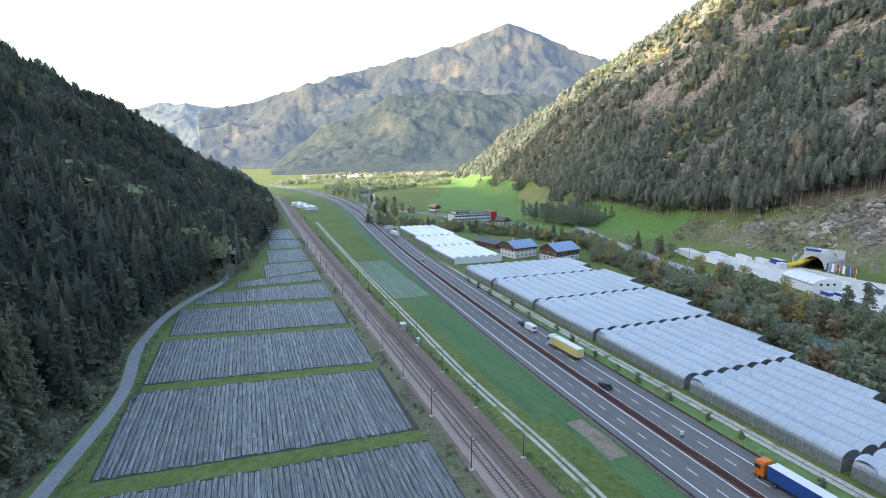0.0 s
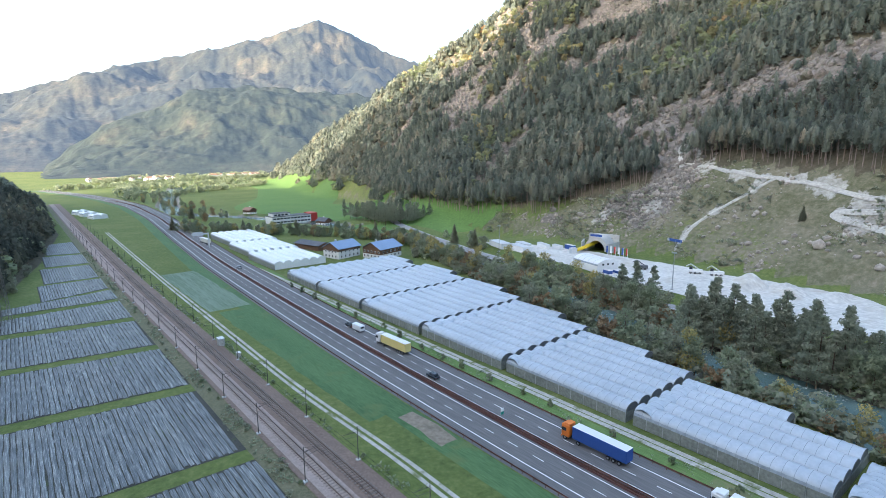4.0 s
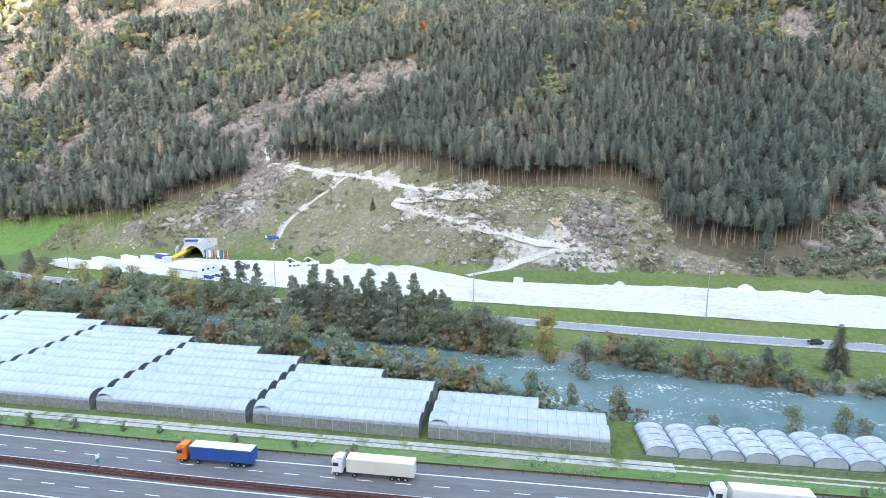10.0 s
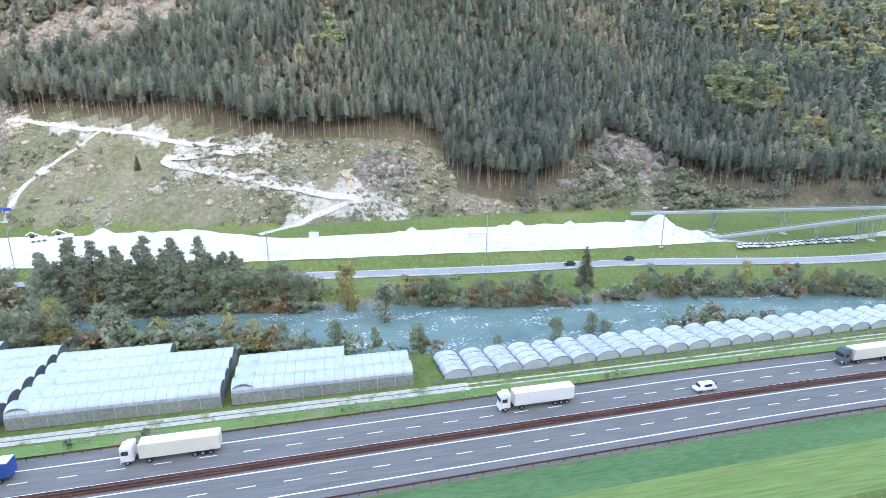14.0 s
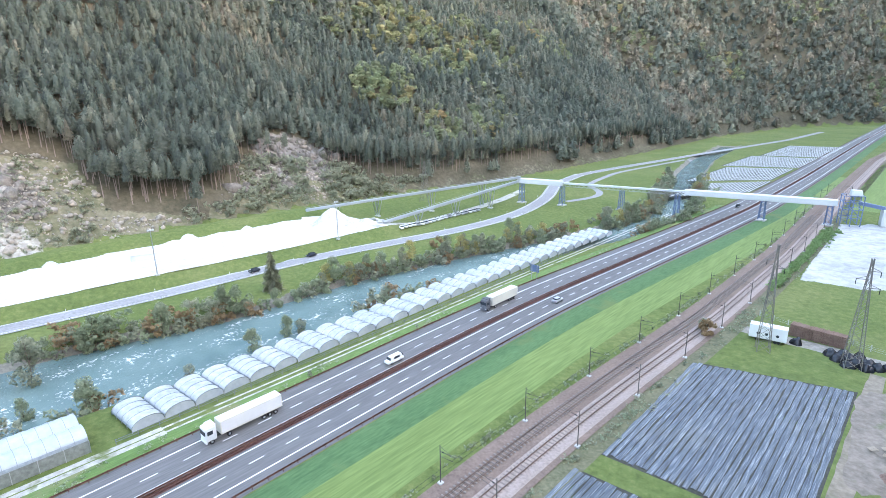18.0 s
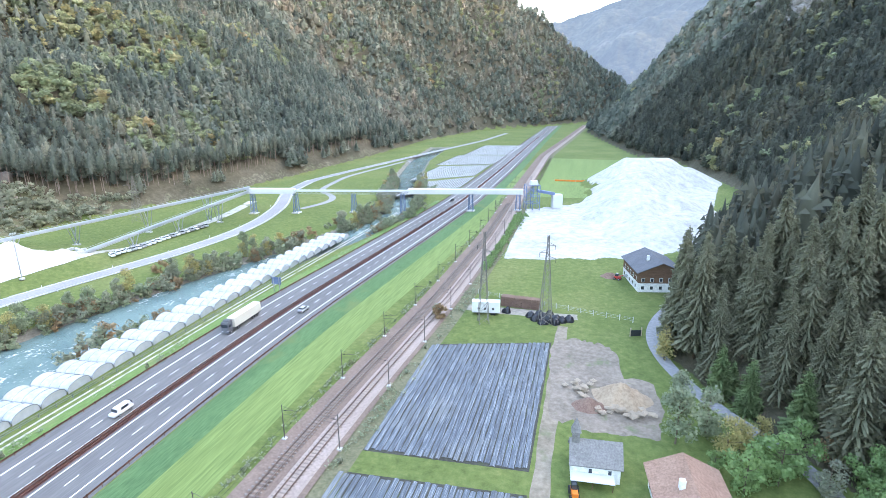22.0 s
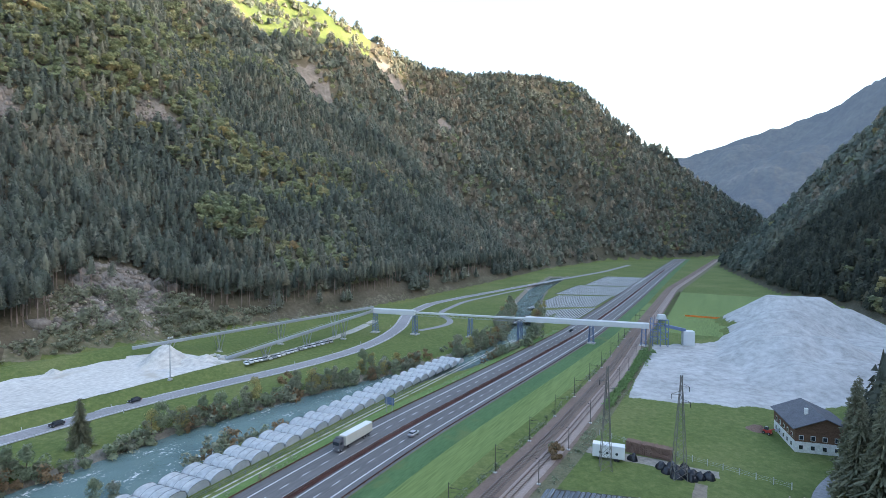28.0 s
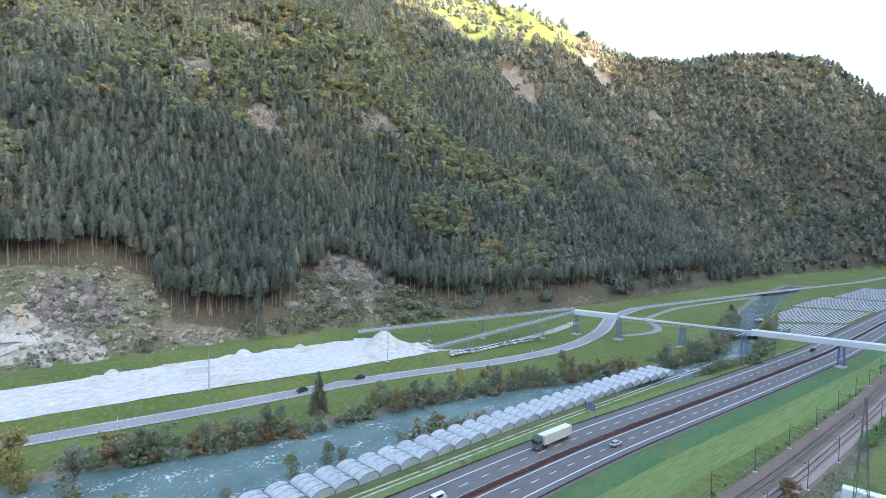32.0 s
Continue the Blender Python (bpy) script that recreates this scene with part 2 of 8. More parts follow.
def height(X, Y):
    """Height of the land."""
    X, Y = np.asarray(X, float), np.asarray(Y, float)
    z = gz(X, Y)
    dw, de = inside_dist(WEST_FOOT, X, Y), inside_dist(EAST_FOOT, X, Y)
    WS = 0.8 - 0.24 * step(120, 420, Y) + 0.13 * step(-250, -600, Y)
    for d, slope, seed, cap in ((dw, WS, 0, 760 / WS), (de, 0.78 + 0.2 * step(200, 900, Y) + 0.3 * step(-800, -1300, Y), 700, 640)):
        inn = np.maximum(d, 0)
        rise = slope * np.minimum(inn, cap) + 0.3 * np.maximum(inn - cap, 0)
        gully = fbm(X + seed, Y * 1.0, 260, 4)
        rise = rise * (1 + 0.16 * gully) + step(20, 120, inn) * 9 * fbm(X + seed, Y, 60, 4)
        if seed:                          # the crest of the south-east ridge
            top = np.interp(Y, CREST[::-1, 0], CREST[::-1, 1]) + 0.12 * np.maximum(inn - 450, 0)
            rise = np.where(Y < -350, rise - np.maximum(0, rise - top) * step(-350, -650, Y), rise)
        z = z + rise * step(0, 8, inn + 4)
    z = z + 0.1 * np.maximum(0, -X - 560) * step(100, 300, Y) * (dw > 0)                     # unseen western ridge raised further, added to shade the spur
    z = z + 260 * step(-320, -700, X) * step(-1330, -1600, Y) * step(60, 300, dw)      # unseen high ground west of the ridge, added to shade the south-east slope
    # gravel platform with its banks
    xw, xe = line_at(PAD_W, Y), line_at(PAD_E, Y)
    on = step(-6, 0, X - xw) * (1 - step(285, 300, X)) * step(-190, -165, Y) * (1 - step(262, 275, Y))
    z = z + 3.2 * on * (de < 40)
    berm = step(0, 5, X - xe - 1) * (1 - step(14, 24, X - xe)) * step(-190, -165, Y) * (1 - step(0, 18, Y))
    z = z + 2.6 * berm
    # river channel
    dr, hw = line_dist(RIVER, X, Y)
    z = z - 3.4 * (1 - step(-1.0, 5.0, dr - hw)) * (Y > -760)
    # motorway on a low bank at both ends is left flat; gravel heaps in the west
    for hx, hy, hh, hr in HEAP:
        d = np.hypot(X - hx, Y - hy) / hr
        z = np.where(d < 1.28, np.maximum(z, gz(X, Y) + hh * np.clip(1.35 - 1.05 * d, 0, 1) + 0.6 * fbm(X, Y, 17, 4) + 0.2 * np.abs(vnoise(X, Y, 6))), z)
    return z


def ground_z(x, y):
    return float(height(np.array([x]), np.array([y]))[0])


def mesh_from(name, verts, faces, materials, index=None, smooth=False):
    """A mesh from numpy corners (n, 3) and faces (m, k) of one size."""
    me = bpy.data.meshes.new(name)
    faces = np.asarray(faces, np.int32)
    k = faces.shape[1]
    me.vertices.add(len(verts)); me.vertices.foreach_set("co", np.asarray(verts, np.float32).ravel())
    me.loops.add(faces.size); me.loops.foreach_set("vertex_index", faces.ravel())
    me.polygons.add(len(faces))
    me.polygons.foreach_set("loop_start", np.arange(0, faces.size, k, dtype=np.int32))
    me.polygons.foreach_set("loop_total", np.full(len(faces), k, np.int32))
    for m in materials:
        me.materials.append(m)
    if index is not None:
        me.polygons.foreach_set("material_index", np.asarray(index, np.int32))
    if smooth:
        me.polygons.foreach_set("use_smooth", np.ones(len(faces), bool))
    me.update(calc_edges=True)
    return me


def grid_faces(n, m):
    a = (np.arange(n - 1)[:, None] * m + np.arange(m - 1)).ravel()
    return np.stack([a, a + m, a + m + 1, a + 1], 1)


def part(name, bm, material, parent=None, label=""):
    """Links a bmesh as one mesh object under a thing or a part."""
    me = bpy.data.meshes.new(name)
    bm.to_mesh(me); bm.free()
    me.materials.append(material)
    ob = new(name, me)
    if parent is not None:
        ob.parent = parent
    if label:
        tagged(ob, label)
    return ob


def mpart(name, me, parent=None, label=""):
    ob = new(name, me)
    if parent is not None:
        ob.parent = parent
    if label:
        tagged(ob, label)
    return ob


def thing(name, x, y, z, turn, label, category, group="", kind=""):
    e = new(name)
    e.matrix_basis = pose(x, y, z, 0, 0, turn)
    return tagged(e, label, category, group, kind)


def add_box(bm, c, s, bevel=0.0, turn=0.0, taper=1.0):
    """A box of size s about c in bm, slightly bevelled."""
    r = bmesh.ops.create_cube(bm, size=1.0)
    vs = r["verts"]
    for v in vs:
        k = taper if v.co.z > 0 else 1.0
        v.co = Vector((v.co.x * s[0] * k, v.co.y * s[1] * k, v.co.z * s[2]))
    if bevel:
        es = list({e for v in vs for e in v.link_edges})
        r = bmesh.ops.bevel(bm, geom=es, offset=bevel, segments=1, affect="EDGES")
        vs = list({v for f in r["faces"] for v in f.verts} | {v for v in vs if v.is_valid})
    m = Matrix.Translation(c) @ Matrix.Rotation(radians(turn), 4, "Z")
    bmesh.ops.transform(bm, matrix=m, verts=vs)
    return vs


def box_bm(c, s, bevel=0.0, turn=0.0, taper=1.0):
    bm = bmesh.new()
    add_box(bm, c, s, bevel, turn, taper)
    return bm


def add_beam(bm, a, b, w, h=None, sides=4):
    """A bar from a to b."""
    a, b = Vector(a), Vector(b)
    d = b - a
    h = h or w
    q = d.to_track_quat("Z", "Y").to_matrix().to_4x4()
    if sides == 4:
        vs = bmesh.ops.create_cube(bm, size=1.0)["verts"]
        for v in vs:
            v.co = Vector((v.co.x * w, v.co.y * h, v.co.z * d.length))
    else:
        vs = bmesh.ops.create_cone(bm, cap_ends=True, segments=sides, radius1=w / 2, radius2=h / 2, depth=d.length)["verts"]
    bmesh.ops.transform(bm, matrix=Matrix.Translation((a + b) / 2) @ q, verts=vs)


def ribbon(name, pts, half, lift, material, dens=6.0, label="", category="", follow=True, cross=2, offset=0.0):
    """A strip along a plan line, laid on the land. half: half the width or a list of edges across it."""
    pts = np.array([p[:2] for p in pts], float)
    seg = np.r_[0, np.cumsum(np.hypot(*np.diff(pts, axis=0).T))]
    s = np.arange(0, seg[-1], dens)
    s = np.r_[s, seg[-1]]
    # round the corners of the line
    x, y = np.interp(s, seg, pts[:, 0]), np.interp(s, seg, pts[:, 1])
    for _ in range(max(1, int(60 / dens))):
        x[1:-1] = (x[:-2] + 2 * x[1:-1] + x[2:]) / 4
        y[1:-1] = (y[:-2] + 2 * y[1:-1] + y[2:]) / 4
    tx, ty = np.gradient(x), np.gradient(y)
    n = np.hypot(tx, ty); tx, ty = tx / n, ty / n
    across = np.linspace(-half, half, cross) if np.isscalar(half) else np.array(half, float)
    across = across + offset
    X = x[:, None] + ty[:, None] * across; Y = y[:, None] - tx[:, None] * across
    Z = (height(X, Y) if follow else gz(X, Y)) + lift
    v = np.stack([X, Y, Z], -1).reshape(-1, 3)
    return mesh_from(name, v, grid_faces(len(s), len(across)), [material])


def centre(pts, s_step):
    """Points and headings along a rounded plan line."""
    pts = np.array([p[:2] for p in pts], float)
    seg = np.r_[0, np.cumsum(np.hypot(*np.diff(pts, axis=0).T))]
    s = np.arange(0, seg[-1], s_step)
    x, y = np.interp(s, seg, pts[:, 0]), np.interp(s, seg, pts[:, 1])
    for _ in range(max(1, int(60 / s_step))):
        x[1:-1] = (x[:-2] + 2 * x[1:-1] + x[2:]) / 4
        y[1:-1] = (y[:-2] + 2 * y[1:-1] + y[2:]) / 4
    tx, ty = np.gradient(x), np.gradient(y)
    n = np.hypot(tx, ty)
    return x, y, tx / n, ty / n


# ==== haul tracks on the cleared slope: plan lines and half widths ====
HAUL = [([(365, 192), (354, 186), (348, 160), (340, 136), (335, 120), (333, 106), (319, 75), (312, 52), (306, 31)], 2.0),
        ([(306, 31), (308, 46), (310, 60), (311, 74), (312, 87), (306, 76), (299, 58), (285, 28), (278, 7), (274, -18)], 3.0),
        ([(274, -18), (269, -4), (266, 8), (257, 20), (244, 30)], 2.0),
        ([(335, 120), (322, 134), (310, 146), (303, 152), (296, 151), (285, 150)], 1.4)]

# ==== the land ====
EYE0 = (-8.0, -1.0)


def cleared(X, Y):
    """Where the lower east slope carries no forest: 0..1."""
    de = inside_dist(EAST_FOOT, X, Y)
    lim = np.interp(Y, [-650, -420, -262, -235, -211, -180, -150, -134, -114, -92, -74, -68, -47, -13, 34, 66, 104, 153, 177, 191, 222, 246, 262, 326, 440], [6, 9, 10, 16, 34, 36, 34, 17, 5, 7, 10, 46, 52, 48, 47, 58, 66, 76, 70, 55, 46, 38, 25, 13, 8])
    return (de > 0) & (de < lim + 5 * fbm(X, Y, 30, 3))


CLIFFS = [(410, 504, 40), (453, 520, 45), (470, 530, 40), (458, 460, 45), (388, 361, 28), (407, 362, 32), (512, 417, 55), (536, 587, 70), (508, 551, 55), (544, 443, 50), (414, 258, 42), (405, 240, 32), (432, 190, 40), (445, 199, 42), (430, 126, 30), (380, 193, 28), (365, 200, 20), (590, 407, 60), (391, -16, 14), (318, 190, 22), (312, 215, 18), (292, -164, 20), (293, -198, 20), (304, -187, 18), (273, -140, 12), (274, -172, 12), (452, -191, 18), (459, -314, 14), (447, -321, 13), (533, -170, 26), (548, -203, 26), (604, -700, 45), (635, -1004, 40), (557, -1006, 60), (520, 640, 70), (285, -30, 16), (-215, -790, 60), (-225, -680, 50), (-300, -880, 90), (-260, -820, 60)]


def rocky(X, Y):
    v = np.full(X.shape, -1.0)
    for cx, cy, r in CLIFFS:
        if cy > 100:
            r = r * 1.3
        v = np.maximum(v, 1 - np.hypot(X - cx, Y - cy) / r)
    return 0.75 * v + 0.8 * fbm(X, Y, 38, 4) - 0.1


na, nr = 1000, 270
az = np.linspace(0, 2 * np.pi, na)
rr = np.r_[0.03, 5.0, np.geomspace(14, 4900, nr - 2)]
R_, A_ = np.meshgrid(rr, az, indexing="ij")
X_, Y_ = EYE0[0] + R_ * np.sin(A_), EYE0[1] + R_ * np.cos(A_)
Z_ = height(X_, Y_)
fc = grid_faces(nr, na)
PADW = [(22, -212), (-12, -222), (-35, -228), (-62, -255), (-100, -420), (-80, -500), (-40, -470), (-16, -352), (11, -327), (27, -314)]
dw, de = inside_dist(WEST_FOOT, X_, Y_), inside_dist(EAST_FOOT, X_, Y_)
m_floor = np.maximum(step(-5, 1, dw), step(-2, 4, de))
m_clear = cleared(X_, Y_).astype(float)
m_clear = m_clear * (1 - 0.55 * step(-215, -250, Y_))
m_rock = step(0.08, 0.35, rocky(X_, Y_)) * np.maximum(step(20, 40, dw), step(8, 20, de))
dr_, hw_ = line_dist(RIVER, X_, Y_)
m_bed = (1 - step(2.0, 6.0, dr_ - hw_))
alp = 1 - step(0.75, 1.05, np.hypot((X_ - 800) / 150, (Y_ + 860) / 190) + 0.25 * fbm(X_, Y_, 60, 3))
m_floor = m_floor * (1 - 0.9 * alp)
green = (1 - step(24, 46, de + 12 * fbm(X_, Y_, 30, 3))) * step(40, 105, Y_ + 30 * fbm(X_, Y_, 24, 3)) * (de > -6)
m_floor, m_clear = m_floor * (1 - 0.6 * green), m_clear * (1 - 0.45 * green)
SCREE = [(269, -8, 13), (271, -22, 14), (267, -35, 11), (277, -14, 10), (310, 215, 9), (322, 201, 9), (320, 184, 10), (356, 184, 15), (347, 166, 12), (340, 142, 9), (366, 190, 13), (374, 193, 11), (299, 60, 8), (292, 46, 8), (285, 29, 8), (279, 13, 9), (333, 112, 8), (284, -11, 9), (311, 82, 11), (305, 70, 9), (300, 62, 8)]
m_scree = np.full(X_.shape, -1.0)
for cx, cy, r in SCREE:
    m_scree = np.maximum(m_scree, 1 - np.hypot(X_ - cx, Y_ - cy) / r)
for zz, wd in HAUL:
    m_scree = np.maximum(m_scree, 0.75 - line_dist(zz, X_, Y_)[0] / (wd * 4.5))
m_scree = 0.85 * step(0.0, 0.8, m_scree + 0.4 * fbm(X_, Y_, 9, 3)) * (de > -3)
heap = np.zeros(X_.shape)
for hx, hy, hh, hr in HEAP:
    heap = np.maximum(heap, 1 - step(1.12, 1.22, np.hypot(X_ - hx, Y_ - hy) / hr))
m_white = np.maximum(heap, step(-1.5, 1.5, inside_dist(PADW, X_, Y_)))
M_GROUND, nt, p = mat("land cover", 0.95, 0, 0.2)
at1, at2 = nt.nodes.new("ShaderNodeAttribute"), nt.nodes.new("ShaderNodeAttribute")
at1.attribute_name, at2.attribute_name = "cover_a", "cover_b"
sp1, sp2 = nt.nodes.new("ShaderNodeSeparateColor"), nt.nodes.new("ShaderNodeSeparateColor")
nt.links.new(at1.outputs["Color"], sp1.inputs[0]); nt.links.new(at2.outputs["Color"], sp2.inputs[0])
edge = noise_node(nt, 0.35, 5, 0.7)


def cover(fac):
    """A mask with a frayed edge."""
    a = nt.nodes.new("ShaderNodeMath"); a.operation = "MULTIPLY_ADD"
    nt.links.new(edge, a.inputs[0]); a.inputs[1].default_value = 0.9
    nt.links.new(fac, a.inputs[2])
    return ramp(nt, a.outputs[0], [(0.86, (0, 0, 0)), (1.0, (1, 1, 1))])


def tones(dark, mid, light, big, small):
    return mixc(nt, 0.5, ramp(nt, noise_node(nt, big, 4, 0.65), [(0.32, dark), (0.5, mid), (0.68, light)]), ramp(nt, noise_node(nt, small, 5, 0.7), [(0.3, tuple(v * 0.6 for v in dark)), (0.5, mid), (0.7, tuple(min(1, v * 1.2) for v in light))]))


c = tones((0.086, 0.124, 0.036), (0.126, 0.162, 0.048), (0.196, 0.204, 0.078), 0.02, 0.6)
c = mixc(nt, cover(sp1.outputs[0]), c, tones((0.06, 0.055, 0.035), (0.1, 0.09, 0.06), (0.15, 0.125, 0.09), 0.03, 0.4))
c = mixc(nt, cover(sp1.outputs[1]), c, tones((0.085, 0.102, 0.045), (0.155, 0.15, 0.09), (0.275, 0.24, 0.185), 0.03, 0.4))
c = mixc(nt, cover(sp1.outputs[2]), c, tones((0.09, 0.08, 0.068), (0.165, 0.148, 0.13), (0.31, 0.28, 0.25), 0.05, 0.35))
c = mixc(nt, cover(sp2.outputs[0]), c, tones((0.13, 0.12, 0.1), (0.2, 0.185, 0.15), (0.3, 0.28, 0.24), 0.1, 0.9))
c = mixc(nt, cover(sp2.outputs[1]), c, tones((0.34, 0.335, 0.32), (0.45, 0.445, 0.43), (0.56, 0.555, 0.54), 0.05, 0.25))
c = mixc(nt, cover(sp2.outputs[2]), c, tones((0.25, 0.235, 0.2), (0.38, 0.365, 0.32), (0.54, 0.525, 0.48), 0.08, 0.4))
nt.links.new(c, p.inputs["Base Color"])
bump(nt, p, noise_node(nt, 0.5, 6, 0.7), 0.6, 0.6)
me = mesh_from("ground", np.stack([X_, Y_, Z_], -1).reshape(-1, 3), fc, [M_GROUND], smooth=True)
one = np.ones(X_.size)
for an, ch in (("cover_a", (m_floor, m_clear, m_rock)), ("cover_b", (m_bed, m_white, m_scree))):
    att = me.attributes.new(an, "FLOAT_COLOR", "POINT")
    att.data.foreach_set("color", np.stack([*(q.ravel() for q in ch), one], -1).astype(np.float32).ravel())
ground = tagged(mpart("ground", me), "valley floor of green meadow rising into wooded mountain slopes", "ground", kind="structure")


def setting(name, me, label, category):
    return tagged(mpart(name, me), label, category, kind="structure")


x, y, tx, ty = centre(RIVER, 8)
hw = line_dist(RIVER, x, y)[1] + 3.2
ac = np.linspace(-1, 1, 5)
WX, WY = x[:, None] + ty[:, None] * ac * hw[:, None], y[:, None] - tx[:, None] * ac * hw[:, None]
setting("water", mesh_from("water", np.stack([WX, WY, gz(WX, WY) - 2.3], -1).reshape(-1, 3), grid_faces(len(x), 5), [M_WATER], smooth=True), "pale turquoise mountain river with white rapids", "river")

# motorway
setting("road_motorway", ribbon("motorway", MOTORWAY, [-12.0, -1.1, 1.1, 12.0], 0.06, M_ASPHALT, 8, follow=False), "four-lane motorway of dark grey asphalt", "road")
setting("trim_median", ribbon("median", MOTORWAY, 0.85, 0.07, M_MEDIAN, 8, follow=False), "dark red-brown median strip of the motorway", "median")
setting("trim_road_shoulder", ribbon("road_shoulder", [p for p in ROAD if -420 < p[1] < 330], 4.5, 0.22, M_SHOULDER, 5, follow=False), "pale concrete shoulder along the valley road", "road")
setting("road_valley", ribbon("valley_road", ROAD, 3.9, 0.26, M_ROAD2, 5, follow=False), "two-lane valley road of light grey asphalt", "road")
for o, w in ((-8.6, 0.14), (8.6, 0.14), (-1.55, 0.13), (1.55, 0.13)):
    setting("trim_lane_line", ribbon("lane_line", MOTORWAY, w, 0.075, M_PAINT, 8, follow=False, offset=o), "solid white edge line painted on the motorway", "road marking")
x, y, tx, ty = centre(MOTORWAY, 7.5)
vs, fs = [], []
for o in (-5.05, 5.05):
    for i in range(len(x)):
        if -700 < y[i] < 900:
            px, py = x[i] + ty[i] * o, y[i] - tx[i] * o
            k = len(vs)
            for sa, sb in ((-1.5, -0.1), (1.5, -0.1), (1.5, 0.1), (-1.5, 0.1)):
                qx, qy = px + tx[i] * sa + ty[i] * sb, py + ty[i] * sa - tx[i] * sb
                vs.append((qx, qy, gz(qx, qy) + 0.075))
            fs.append((k, k + 1, k + 2, k + 3))
setting("trim_lane_dashes", mesh_from("lane_dashes", np.array(vs), fs, [M_PAINT]), "white dashed lane lines on the motorway", "road marking")
# railway bed
setting("ground_railway_bed", ribbon("railway_bed", RAIL, [-6.4, -4.6, 4.6, 6.4], 0.25, M_BALLAST, 8, follow=False), "double-track railway bed of brown ballast", "railway")

# gravel platform
ys = np.arange(-166, 262, 2.5)
u = np.linspace(0, 1, 12)
PX = line_at(PAD_W, ys)[:, None] * (1 - u) + line_at(PAD_E, ys)[:, None] * u
PX[:, 0] += 1.0 + 0.5 * fbm(ys * 1.0, ys * 0, 7, 2); PX[:, -1] += 2.2 * fbm(ys, ys * 0 + 50, 9, 3)
PY = np.repeat(ys[:, None], 12, 1)
setting("ground_gravel", mesh_from("gravel", np.stack([PX, PY, height(PX, PY) + 0.14 + 0.03 * fbm(PX, PY, 9, 2)], -1).reshape(-1, 3), grid_faces(len(ys), 12), [M_GRAVEL], smooth=True), "broad work yard of white crushed gravel", "gravel yard")
# tracks and small roads
WFARM = [(16, 545), (2, 480), (-14, 371), (-23, 285), (-33, 266), (-43, 234), (-47, 194), (-43, 160), (-45, 140), (-49.5, 111), (-53, 60), (-54, 0), (-55, -70), (-54, -97), (-47, -105), (-42, -110), (-37, -118), (-33, -128), (-29.5, -138), (-28.5, -149), (-33, -165), (-44, -185), (-60, -215)]
setting("road_farm", ribbon("farm_road", WFARM, 1.75, 0.14, M_ROAD2, 3), "narrow grey farm road along the foot of the wood", "road")
for o in (-0.85, 0.85):
    setting("road_service", ribbon("service_road", [(50, 52), (50.5, 90), (49, 110), (48, 136), (48.5, 183), (49, 290), (51, 420), (53, 530)], 0.48, 0.05, M_PALE, 5, follow=False, offset=o), "pale wheel track of the service road in the grass", "road")
FIELD = [(97.2, 330), (97, 212), (96.5, 140), (96.5, 60), (97, 0), (97, -30), (97, -60), (98, -139), (97, -200), (96, -290)]
for o in (-0.9, 0.9):
    setting("road_field", ribbon("field_track", FIELD[:6], 0.72, 0.05, M_PALE, 5, follow=False, offset=o), "pale gravel wheel track between motorway and greenhouses", "road")
    setting("road_field", ribbon("field_track", FIELD[5:], 0.3, 0.05, M_PALE, 5, follow=False, offset=o), "thin pale wheel rut between motorway and tunnels", "road")
setting("road_loop", ribbon("loop_road", [(157, -285), (149, -308), (153, -326), (178, -347), (188, -414), (182, -473), (172, -560)], 2.2, 0.12, M_ROAD2, 4), "narrow paved lane looping off the valley road", "road")
setting("road_ramp", ribbon("ramp_road", [(188, -160), (186, -190), (186, -225), (190, -262), (200, -300)], 3.0, 0.14, M_PALE, 4), "pale ramp leaving the work yard", "road")
for k, (zz, wd) in enumerate(HAUL):
    x, y, tx, ty = centre(zz, 1.5)
    wl, wr = (wd * (1 + 0.35 * fbm(x + q, y - q, 9, 3)) for q in (0, 60))
    across = np.stack([-wl, -wl * 0.75, wr * 0.0, wr * 0.75, wr], 1)
    X, Y = x[:, None] + ty[:, None] * across, y[:, None] - tx[:, None] * across
    Z = height(X, Y)
    Z = 0.6 * Z + 0.4 * Z.mean(1)[:, None] + np.array([-0.1, 0.4, 0.4, 0.4, -0.1])      # a bench cut into the slope
    setting("road_haul", mesh_from("haul_track", np.stack([X, Y, Z], -1).reshape(-1, 3), grid_faces(len(x), 5), [M_HAUL], smooth=True), "pale switchback haul track cut into the slope", "road")

